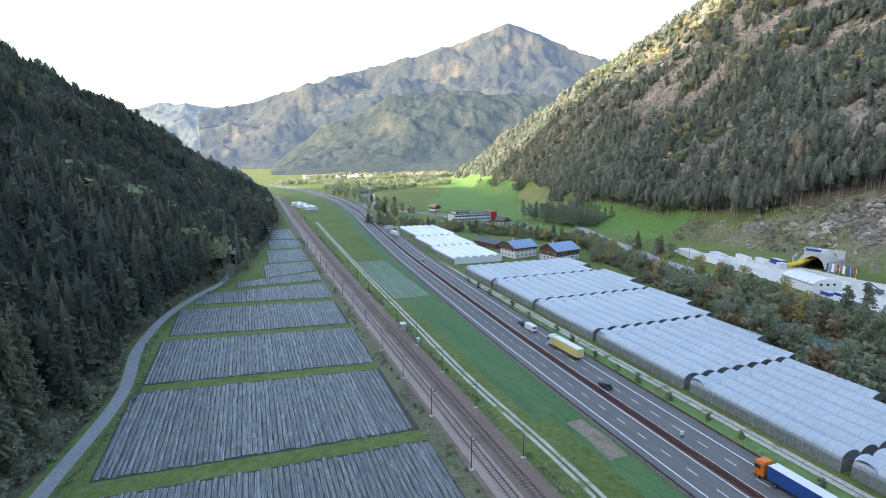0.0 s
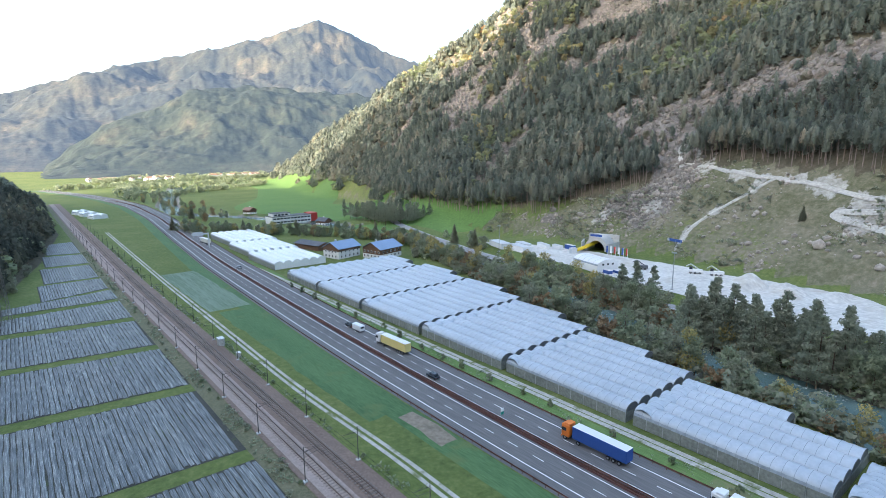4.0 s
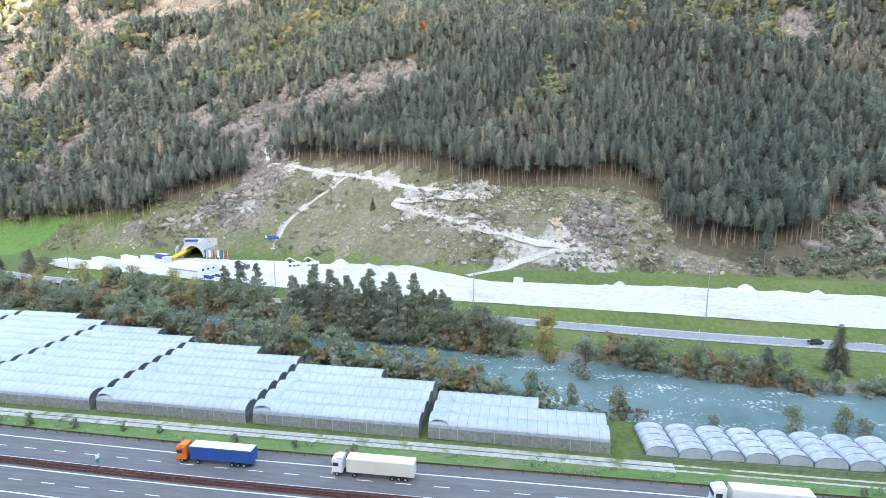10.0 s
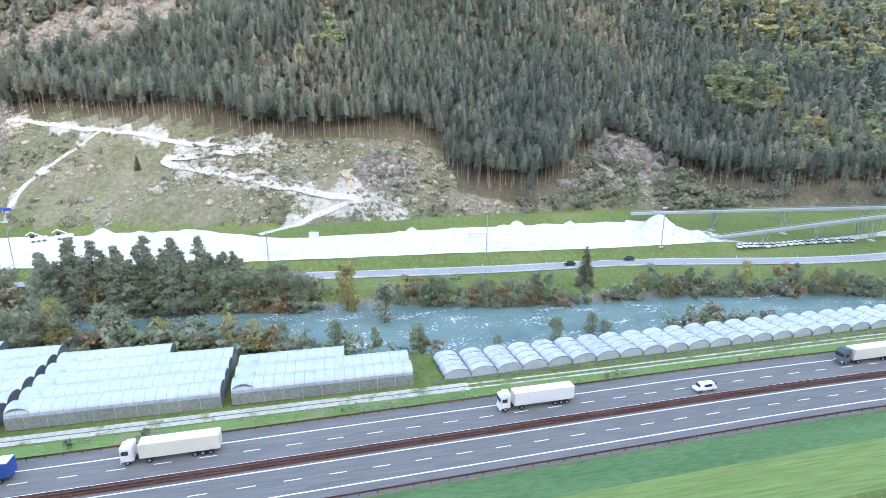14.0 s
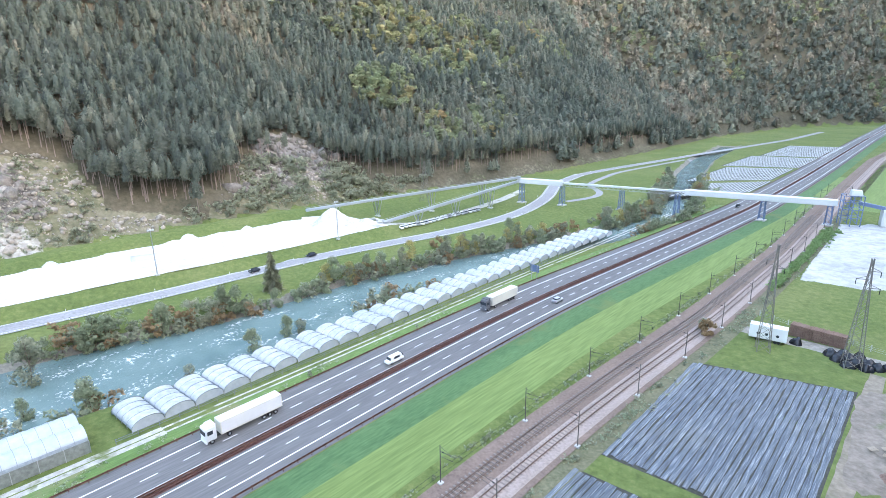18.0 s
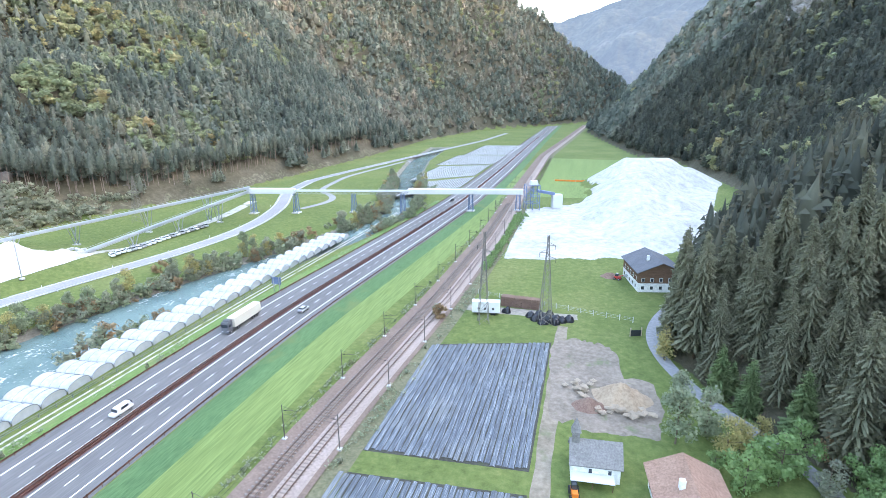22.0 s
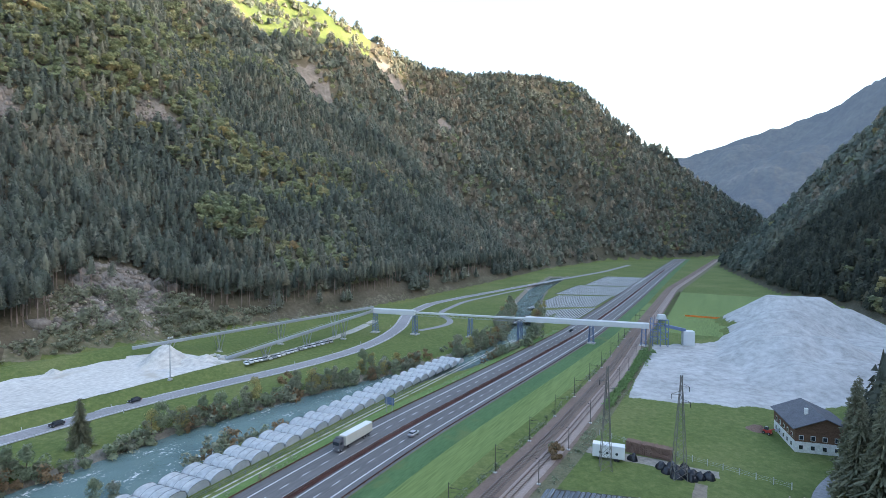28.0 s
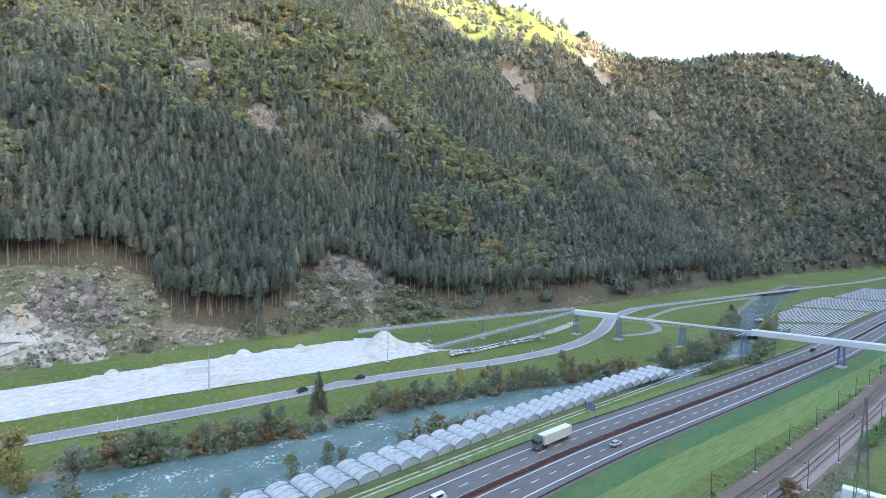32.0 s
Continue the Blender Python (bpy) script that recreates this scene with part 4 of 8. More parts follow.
M_NET = two_scale("grey side netting", (0.18, 0.195, 0.18), (0.27, 0.29, 0.275), 0.1, 1.5, rough=0.8)
M_HOOP = plain("dull galvanised hoop", (0.27, 0.305, 0.33), 0.5, 0.4, 0.15, 2.0)
M_STEEL = plain("galvanised steel", (0.42, 0.44, 0.45), 0.45, 0.7, 0.15, 2.0)
M_DARK = plain("dark opening", (0.03, 0.035, 0.035), 0.9, 0, 0.2, 2.0)
M_CONC = two_scale("grey concrete", (0.42, 0.42, 0.4), (0.56, 0.56, 0.54), 0.2, 2.5)


def vault_mesh(width, length, rise, base, pitch, sag, material, name="film", na=10):
    """A half-open barrel of film along +y, taut over hoops and slack between them."""
    m = max(2, int(round(length / pitch)))
    cell = length / m
    yy = np.r_[[(k + q) * cell for k in range(m) for q in (0.0, 0.022, 0.27, 0.5, 0.73, 0.978)], length]
    n = len(yy)
    th = np.linspace(np.pi, 0, na + 1)
    k = 1 - sag * (0.5 - 0.5 * np.cos(2 * np.pi * yy / cell))
    X = (width / 2) * np.cos(th)[None] * np.ones((n, 1))
    Z = base + rise * np.sin(th)[None] ** 0.85 * k[:, None]
    Y = np.repeat(yy[:, None], na + 1, 1)
    row = np.arange(n - 1) % 6
    hoop = np.repeat((row == 0) | (row == 5), na).astype(int)         # the steel hoops that carry the film
    shade_strip = np.tile(np.isin(np.arange(na), (0, na - 1)), n - 1)        # shade painted into the foot of the film along the gutters
    hoop = np.where(shade_strip & (hoop == 0), 2, hoop)
    return mesh_from(name, np.stack([X, Y, Z], -1).reshape(-1, 3), grid_faces(n, na + 1), [material, M_HOOP, M_FILM_SHADE], hoop, smooth=True)


def arch_mesh(width, rise, base, material, name="end_wall", na=10, bottom=None):
    th = np.linspace(np.pi, 0, na + 1)
    up = np.stack([width / 2 * np.cos(th), 0 * th, base + rise * np.sin(th) ** 0.85], 1)
    lo = up.copy(); lo[:, 2] = base if bottom is None else bottom
    a = np.arange(na)
    return mesh_from(name, np.r_[up, lo], np.stack([a, a + 1, a + na + 2, a + na + 1], 1), [material])


VAULT = {}


def vault(*k):
    if k not in VAULT:
        VAULT[k] = vault_mesh(*k[:-1], {"f": M_FILM, "w": M_FILM_W}[k[-1]])
    return VAULT[k]


TW = 5.5
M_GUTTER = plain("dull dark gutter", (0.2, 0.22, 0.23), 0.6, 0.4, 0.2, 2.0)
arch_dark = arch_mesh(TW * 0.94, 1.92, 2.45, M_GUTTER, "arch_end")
BLOCKS = [(-18, 20.5, 3, "f"), (22.6, 62, 5, "f"), (64, 103.5, 7, "f"), (105.5, 145, 9, "f"), (147, 186.5, 11, "f"), (188.5, 227, 12, "f"), (229, 262, 12, "f")]
for y0, y1, n, kk in BLOCKS:
    x0 = 100.2
    z0 = gz(x0, y0)
    gh = thing("greenhouse", x0, y0, z0, 0, "multi-span greenhouse of milky film on steel hoops beside a gravel track", "greenhouse", "greenhouses along the motorway")
    L = y1 - y0
    for i in range(n):
        ll = L if i < n - 1 else L * 0.62
        o = mpart("roof_span", vault(TW, round(ll, 1), 2.0, 2.5, 2.1, 0.075, kk), gh)
        o.location = (TW * (i + 0.5), L - ll, SX * TW * i)
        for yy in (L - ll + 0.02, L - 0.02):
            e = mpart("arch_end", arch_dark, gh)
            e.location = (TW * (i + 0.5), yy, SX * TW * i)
        if i:
            g = part("gutter", box_bm((0, ll / 2, 0), (0.5, ll, 0.2)), M_GUTTER, gh)
            g.location = (TW * i, L - ll, 2.92)
    cross = mpart("cross_span", vault(4.6, round(TW * (n - 0.6), 1), 1.85, 2.7, 2.0, 0.05, kk), gh, "cross vault of whiter film at the end of the spans")
    cross.matrix_basis = pose(0.1, L - 2.3, 0, 0, 0, -90)
    for xx, ll, off in ((0, L, 0), (TW * n, L * 0.62, L * 0.38)):
        part("side_wall", box_bm((xx, off + ll / 2, 1.28), (0.1, ll, 2.56)), M_NET, gh, "grey netting side wall")
        for k in range(int(ll // 4) + 1):
            part("post", box_bm((xx - 0.08, off + k * 4.0, 1.3), (0.1, 0.1, 2.6)), M_STEEL, gh)
    for yy in (0.0, L):
        bm = box_bm((TW * n / 2, yy, 1.28), (TW * n, 0.08, 2.56))
        part("end_wall", bm, M_NET, gh, "grey netting end wall")
for y0, y1, x0, n in ((286, 328, 103, 6), (331, 374, 106, 6), (377, 432, 110, 6)):
    gh = thing("greenhouse", x0, y0, gz(x0, y0), 0, "multi-span greenhouse of white film with low side walls", "greenhouse", "white greenhouses")
    L = y1 - y0
    for i in range(n):
        o = mpart("roof_span", vault(5.2, float(L), 2.0, 2.8, 2.5, 0.12, "w"), gh); o.location = (5.2 * (i + 0.5), 0, 0)
        for yy in (0.02, L - 0.02):
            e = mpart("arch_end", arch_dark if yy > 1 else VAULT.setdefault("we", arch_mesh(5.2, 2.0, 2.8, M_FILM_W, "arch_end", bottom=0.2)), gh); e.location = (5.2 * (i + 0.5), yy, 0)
    for xx in (0, 5.2 * n):
        part("side_wall", box_bm((xx, L / 2, 1.4), (0.1, L, 2.8)), M_NET, gh)
# low tunnels over beds beside the river, axes across the valley
tun = vault_mesh(6.3, 10.4, 1.75, 0.6, 2.6, 0.13, M_FILM_T, "film", 12)
tun_end = arch_mesh(6.2, 1.67, 0.6, M_FILM, "end_film", 12, bottom=0.05)
th = np.linspace(0, np.pi, 15)
cxz = np.stack([3.17 * np.cos(th), 0 * th, 0.6 + 1.77 * np.sin(th) ** 0.85], 1)
ring = np.stack([cxz + o for o in ((0.05, 0, 0.05), (0, 0.05, 0), (-0.05, 0, -0.05), (0, -0.05, 0), (0.05, 0, 0.05))], 1)
hoop_me = mesh_from("hoop", ring.reshape(-1, 3), grid_faces(15, 5), [M_GUTTER])
leg_bm = box_bm((0, 0, 0.3), (0.1, 0.1, 0.62))
leg_me = bpy.data.meshes.new("leg"); leg_bm.to_mesh(leg_me); leg_bm.free(); leg_me.materials.append(M_STEEL)
first = None
for k in range(32):
    y = -28.5 - 6.4 * k
    x = float(np.interp(y, [-235, -205, -139, -60, -25], [99.0, 101.2, 102.2, 101.6, 100.8]))
    m = pose(x, y, gz(x, y), 0, 0, -90 + 4)
    if first is None:
        first = thing("polytunnel", x, y, gz(x, y), -90, "low arched tunnel of milky film on steel hoops by the river", "tunnel", "polytunnels by the river")
        mpart("film", tun, first)
        for yy in (0.05, 10.35):
            mpart("end_film", tun_end, first, "grey film closing the tunnel end").location.y = yy
        for yy in (0.0, 2.6, 5.2, 7.8, 10.4):
            h = mpart("hoop", hoop_me, first); h.location.y = yy
            for sx in (-3.15, 3.15):
                g = mpart("leg", leg_me, first); g.location = (sx, yy, 0)
        first.matrix_basis = m
    else:
        copy_thing(first, m)

# fence between the tunnels and the field track
tf = thing("rail_fence", 99.2, -110, float(gz(99.2, -110)), 0, "low dark rail fence between the tunnels and the field track", "fence")
bm = bmesh.new()
for z_ in (0.55, 1.0):
    add_beam(bm, (0, -88, z_ + 0.51), (0, 88, z_ - 0.51), 0.09)
part("rail", bm, M_GUTTER, tf)
for k in range(45):
    part("post", box_bm((0, -88 + 4 * k, 0.55 + 0.0058 * (88 - 4 * k)), (0.12, 0.12, 1.1)), M_GUTTER, tf)

# ==== crop beds under dark film ====
def bed_mat(name, dark, mid, light, rough):
    """Mulch film: dusty and folded, with painted sheen streaks, each row a little different."""
    m, nt, p = mat(name, rough, 0, 0.5)
    oi, g = nt.nodes.new("ShaderNodeObjectInfo"), nt.nodes.new("ShaderNodeNewGeometry")
    add = nt.nodes.new("ShaderNodeMath"); add.operation = "ADD"
    nt.links.new(oi.outputs["Random"], add.inputs[0]); nt.links.new(g.outputs["Random Per Island"], add.inputs[1])
    fr = nt.nodes.new("ShaderNodeMath"); fr.operation = "FRACT"; nt.links.new(add.outputs[0], fr.inputs[0])
    fold = noise_node(nt, 1.0, 6, 0.72, stretch=(7.0, 0.2, 1))
    dust = noise_node(nt, 0.09, 3, 0.6)
    # the palest stop paints the film's sheen in streaks along the rows
    c = ramp(nt, fold, [(0.38, dark), (0.52, mid), (0.63, light)])
    c = mixc(nt, 1.0, c, ramp(nt, fr.outputs[0], [(0.0, (0.8, 0.81, 0.82)), (0.6, (1.0, 1.0, 1.0)), (1.0, (1.25, 1.24, 1.2))]), "MULTIPLY")
    c = mixc(nt, ramp(nt, dust, [(0.5, (0, 0, 0)), (0.75, (0.35, 0.35, 0.35))]), c, (0.24, 0.235, 0.205))
    nt.links.new(c, p.inputs["Base Color"])
    bump(nt, p, fold, 0.2, 0.05)
    return m


M_BED = bed_mat("dark mulch film with dusty folds and painted sheen", (0.045, 0.052, 0.058), (0.12, 0.132, 0.138), (0.32, 0.332, 0.325), 0.52)
M_BED2 = bed_mat("blue-black mulch film, white sheen painted on folds", (0.05, 0.062, 0.08), (0.095, 0.113, 0.138), (0.27, 0.295, 0.315), 0.58)
M_BETWEEN = two_scale("dark damp soil and straw between beds", (0.038, 0.038, 0.032), (0.08, 0.078, 0.064), 0.1, 2.0, third=(0.15, (0.07, 0.1, 0.035), 0.6))
PROF = np.array([(-0.47, 0.03), (-0.3, 0.13), (0.0, 0.17), (0.3, 0.13), (0.47, 0.03)])



def beds(name, corners, pitch, parent, limit, rows_as_parts=True):
    """Ridged beds along y between a front and a back edge: corners xw0, xe0, y0w, y0e, y1w, y1e, xw1, xe1."""
    xw, xe, y0w, y0e, y1w, y1e = corners
    n = int((xe - xw) / pitch)
    rs = np.random.RandomState(int(abs(y0w)) + 3)
    made = 0
    for i in range(n):
        x = xw + (i + 0.5) * pitch
        u = (x - xw) / (xe - xw)
        a, b = y0w + u * (y0e - y0w) + rs.uniform(-.5, .5), y1w + u * (y1e - y1w) + rs.uniform(-.5, .5)
        yy = np.linspace(a, b, max(2, int((b - a) / 3.0)))
        if len(yy) < 3:
            continue
        wob = 0.05 * rs.normal(size=len(yy))
        X = x + wob[:, None] + PROF[None, :, 0] * (1 + 0.1 * rs.normal(size=len(yy)))[:, None]
        Y = np.repeat(yy[:, None], 5, 1)
        Z = gz(X, Y) + 0.03 + PROF[None, :, 1] * (1 + 0.15 * rs.normal(size=len(yy)))[:, None]
        limit.append((np.stack([X, Y, Z], -1).reshape(-1, 3), grid_faces(len(yy), 5)))


def bed_field(label, blocks, pitch=1.12, film=M_BED):
    field = thing("bed_field", blocks[0][0], blocks[0][2], gz(blocks[0][0], blocks[0][2]), 0, label, "crop field")
    inv = field.matrix_basis.inverted()
    off = np.array(field.matrix_basis.translation)
    done = 0
    rest = []
    for blk in blocks:
        xw, xe, y0w, y0e, y1w, y1e = blk
        v = np.array([(xw - 0.4, y0w - 0.5, 0), (xe + 0.4, y0e - 0.5, 0), (xe + 0.4, y1e + 0.5, 0), (xw - 0.4, y1w + 0.5, 0)], float)
        v[:, 2] = gz(v[:, 0], v[:, 1]) + 0.03
        mpart("soil", mesh_from("soil", v - off, [(0, 1, 2, 3)], [M_BETWEEN]), field)
        rows = []
        beds("bed", blk, pitch, field, rows)
        for rv, rf in rows:
            if done < 260:
                mpart("bed", mesh_from("bed", rv - off, rf, [film], smooth=True), field)
                done += 1
            else:
                rest.append((rv - off, rf))
    if rest:
        V = np.concatenate([r[0] for r in rest]); k = np.cumsum([0] + [len(r[0]) for r in rest[:-1]])
        Fq = np.concatenate([r[1] + q for r, q in zip(rest, k)])
        tagged(mpart("far_beds", mesh_from("far_beds", V, Fq, [film], smooth=True), field), kind="stuff")
    return field


bed_field("field of long beds under dark mulch film with green paths between blocks", [(-43, 26.5, 62, 58, 107, 105), (-41, 26, 114, 111, 156, 149), (-39.5, 25.7, 162, 155.5, 200, 191.5), (-38, 25.5, 206, 197.5, 241, 232.5), (-33, 25.5, 248, 239, 266, 270), (-16, 25.5, 275, 276, 286, 296.5), (-2, 25.5, 291, 302, 328, 329), (1, 25.5, 332, 334, 378, 376), (4, 25.5, 384, 383, 425, 421), (7, 25.5, 431, 427, 484, 488)])
bed_field("small field of beds under shiny blue-grey mulch film beside the railway", [(-2.6, 29.0, -137.5, -128, -84, -82), (-3, 31, -77, -74.5, -34, -34)], 1.15, M_BED2)
far_field = bed_field("far field of pale covered beds beside the river", [(82, 118, -440, -400, -410 + 25, -360 + 25), (84, 130, -520, -500, -446, -406), (82, 136, -610, -600, -528, -508), (80, 130, -740, -730, -618, -608)], 1.9, M_FILM_T)

# ==== guard rails ====
M_CORTEN = two_scale("rusty brown steel", (0.12, 0.055, 0.045), (0.2, 0.1, 0.08), 0.2, 2.5, rough=0.7, metal=0.3)


def rail_strip(pts, offset, z0, z1, thick, step_=6.0):
    x, y, tx, ty = centre(pts, step_)
    keep = (y > -900) & (y < 900)
    x, y, tx, ty = x[keep], y[keep], tx[keep], ty[keep]
    prof = [(-thick, z0), (thick, z0 + 0.06), (-thick * 0.3, (z0 + z1) / 2), (thick, z1 - 0.06), (-thick, z1)]
    V = np.stack([np.stack([x + ty * (offset + a), y - tx * (offset + a), gz(x, y) + b], -1) for a, b in prof], 1)
    return V.reshape(-1, 3), grid_faces(len(x), len(prof))


post_bm = box_bm((0, 0, 0.45), (0.12, 0.14, 0.9), 0.02)
post_me = bpy.data.meshes.new("post"); post_bm.to_mesh(post_me); post_bm.free(); post_me.materials.append(M_CORTEN)
for o, lab in ((-11.6, "outer"), (11.6, "outer"), (-0.5, "median"), (0.5, "median")):
    gr = thing("guard_rail", 0, 0, 0, 0, "rust-brown steel guard rail along the motorway " + ("edge" if lab == "outer" else "median"), "guard rail", "motorway guard rails")
    v, f = rail_strip(MOTORWAY, o, 0.45, 0.85, 0.05)
    mpart("beam", mesh_from("beam", v, f, [M_CORTEN]), gr)
    if lab == "median":
        v, f = rail_strip(MOTORWAY, o, 0.02, 0.3, 0.04)
        mpart("lower_beam", mesh_from("lower_beam", v, f, [M_CORTEN]), gr)
    x, y, tx, ty = centre(MOTORWAY, 2.0 if lab == "median" else 3.0)
    for i in range(len(x)):
        if -120 < y[i] < 120:
            q = mpart("post", post_me, gr)
            q.location = (x[i] + ty[i] * o, y[i] - tx[i] * o, gz(x[i], y[i]))

# ==== railway ====
M_MAST = plain("dark weathered mast steel", (0.11, 0.1, 0.09), 0.7, 0.3, 0.2, 2.0)
M_PYLON = plain("dull grey-brown lattice steel", (0.24, 0.225, 0.2), 0.6, 0.4, 0.2, 2.0)
M_RAILS = plain("worn rusty rail", (0.17, 0.115, 0.09), 0.5, 0.5, 0.2, 2.0)
M_SLEND = plain("dusty sleeper end", (0.27, 0.225, 0.195), 0.9, 0, 0.2, 2.0)
M_SLEEPER = plain("dusty brown sleeper", (0.245, 0.195, 0.165), 0.9, 0, 0.2, 2.0)
for tr in (-2.25, 2.25):
    track = thing("railway_track", 0, 0, 0, 0, "railway track of steel rails on concrete sleepers", "railway track", "railway tracks")
    for g_ in (-0.75, 0.75):
        x, y, tx, ty = centre(RAIL, 8)
        prof = [(-0.07, 0.4), (-0.07, 0.58), (0.07, 0.58), (0.07, 0.4)]
        V = np.stack([np.stack([x + ty * (tr + g_ + a), y - tx * (tr + g_ + a), gz(x, y) + b], -1) for a, b in prof], 1)
        mpart("rail", mesh_from("rail", V.reshape(-1, 3), grid_faces(len(x), 4), [M_RAILS]), track)
    x, y, tx, ty = centre(RAIL, 1.0)
    k = (y > -330) & (y < 330)
    x, y, tx, ty = x[k], y[k], tx[k], ty[k]
    sink = 0.15 if tr < 0 else 0.0
    V = []
    for sa, sb, zz in ((-0.16, -1.3, 0.44), (0.16, -1.3, 0.44), (0.16, 1.3, 0.44), (-0.16, 1.3, 0.44), (-0.2, -1.34, 0.24), (0.2, -1.34, 0.24), (0.2, 1.34, 0.24), (-0.2, 1.34, 0.24)):
        V.append(np.stack([x + tx * sa + ty * (tr + sb), y + ty * sa - tx * (tr + sb), gz(x, y) + zz - sink], -1))
    V = np.stack(V, 1).reshape(-1, 3)
    base = (np.arange(len(x)) * 8)[:, None, None]
    F6 = (np.array([(0, 1, 2, 3), (0, 4, 5, 1), (1, 5, 6, 2), (2, 6, 7, 3), (3, 7, 4, 0)])[None] + base).reshape(-1, 4)
    tagged(mpart("sleeper_row", mesh_from("sleeper_row", V, F6, [M_SLEEPER]), track), kind="stuff")
    if tr > 0:                            # pale ends of the sleepers outside the rails
        E8 = []
        for c_ in (-1.16, 1.16):
            for sa, sb, zz in ((-0.17, -0.2, 0.47), (0.17, -0.2, 0.47), (0.17, 0.2, 0.47), (-0.17, 0.2, 0.47), (-0.17, -0.2, 0.3), (0.17, -0.2, 0.3), (0.17, 0.2, 0.3), (-0.17, 0.2, 0.3)):
                E8.append(np.stack([x + tx * sa + ty * (tr + c_ + sb), y + ty * sa - tx * (tr + c_ + sb), gz(x, y) + zz], -1))
        E8 = np.stack(E8, 1).reshape(-1, 3)
        b2 = (np.arange(len(x) * 2) * 8)[:, None, None]
        G6 = (np.array([(0, 1, 2, 3), (0, 4, 5, 1), (1, 5, 6, 2), (2, 6, 7, 3), (3, 7, 4, 0)])[None] + b2).reshape(-1, 4)
        tagged(mpart("sleeper_end", mesh_from("sleeper_end", E8, G6, [M_SLEND]), track), kind="stuff")
x, y, tx, ty = centre(RAIL, 24.5)
proto = {}
for i in range(len(x)):
    if not -420 < y[i] < 560:
        continue
    for side in (-1, 1):
        px, py = x[i] + ty[i] * 6.0 * side, y[i] - tx[i] * 6.0 * side
        m = pose(px, py, gz(px, py), 0, 0, -math.degrees(math.atan2(tx[i], ty[i])))
        if side not in proto:
            t_ = thing("catenary_mast", 0, 0, 0, 0, "slim dark steel railway mast with a bracket arm", "mast", "railway masts")
            bm = bmesh.new(); add_beam(bm, (0, 0, 0), (0, 0, 7.8), 0.22, 0.15, 8); part("pole", bm, M_MAST, t_)
            bm = bmesh.new(); add_beam(bm, (0, 0, 6.6), (-3.4 * side, 0, 6.9), 0.06); add_beam(bm, (0, 0, 7.6), (-2.6 * side, 0, 6.85), 0.04); add_beam(bm, (0, 0, 5.6), (-3.0 * side, 0, 6.0), 0.05); part("arm", bm, M_MAST, t_)
            bm = bmesh.new(); add_beam(bm, (-0.5 * side, 0, 6.64), (-0.9 * side, 0, 6.68), 0.2, 0.2, 8); part("insulator", bm, M_DARK, t_)
            part("footing", box_bm((0, 0, 0.2), (0.9, 0.9, 0.5), 0.05), M_CONC, t_)
            proto[side] = t_; t_.matrix_basis = m
        else:
            copy_thing(proto[side], m)
for side in (-1, 1):
    wr = thing("overhead_wire", 0, 0, 0, 0, "thin railway contact wire on brackets", "wire", "railway wires")
    for hgt in (5.9, 6.9):
        x, y, tx, ty = centre(RAIL, 12.25)
        bm = bmesh.new()
        for i in range(len(x) - 1):
            if -420 < y[i] < 560:
                o = 2.4 * side
                add_beam(bm, (x[i] + ty[i] * o, y[i] - tx[i] * o, gz(x[i], y[i]) + hgt), (x[i + 1] + ty[i + 1] * o, y[i + 1] - tx[i + 1] * o, gz(x[i + 1], y[i + 1]) + hgt), 0.035)
        part("wire", bm, M_DARK, wr)

# ==== conveyor bridge across the valley ====
M_PANEL = plain("pale grey cladding", (0.62, 0.64, 0.65), 0.5, 0.2, 0.08, 0.8)
M_GALLERY = plain("grey-blue conveyor cladding", (0.4, 0.44, 0.47), 0.5, 0.2, 0.1, 0.8)
M_BLUE = plain("blue-grey painted steel", (0.16, 0.22, 0.36), 0.5, 0.3, 0.15, 1.0)
M_WHITE = plain("white painted metal", (0.74, 0.75, 0.75), 0.4, 0, 0.06, 1.0)
M_GLASS = plain("dark window glass", (0.04, 0.05, 0.06), 0.08, 0, 0.2, 1.0, 0.6)
M_RUBBER = plain("black rubber", (0.025, 0.025, 0.027), 0.8, 0, 0.2, 3.0)
M_WOODB = two_scale("weathered brown timber", (0.1, 0.055, 0.035), (0.2, 0.12, 0.08), 0.3, 2.0, stretch=(1, 1, 6))
M_PLASTER = two_scale("white lime plaster", (0.68, 0.68, 0.66), (0.78, 0.78, 0.76), 0.2, 1.5)
M_SLATE = two_scale("dark grey roofing", (0.09, 0.095, 0.11), (0.15, 0.155, 0.17), 0.3, 2.5)
M_SHINGLE = two_scale("grey weathered shingles", (0.16, 0.155, 0.15), (0.27, 0.26, 0.25), 0.5, 3.0)
M_TILE = two_scale("brown-red roof tiles", (0.24, 0.14, 0.1), (0.36, 0.23, 0.17), 0.4, 2.5)
M_SOLAR = plain("blue-grey metal roof", (0.22, 0.3, 0.42), 0.35, 0.4, 0.12, 0.7)
M_RED = plain("red paint", (0.45, 0.05, 0.04), 0.5, 0, 0.1, 2.0)
M_ORANGE = plain("orange paint", (0.75, 0.2, 0.03), 0.45, 0, 0.08, 2.0)
M_YELLOW = plain("yellow paint", (0.7, 0.5, 0.03), 0.45, 0, 0.08, 2.0)
M_BLUEP = plain("blue tarpaulin", (0.03, 0.09, 0.32), 0.5, 0, 0.1, 2.0)
M_CREAM = plain("pale yellow tarpaulin", (0.72, 0.6, 0.24), 0.55, 0, 0.06, 1.0)
M_TARP = plain("pale cream tarpaulin", (0.68, 0.67, 0.58), 0.55, 0, 0.06, 1.0)
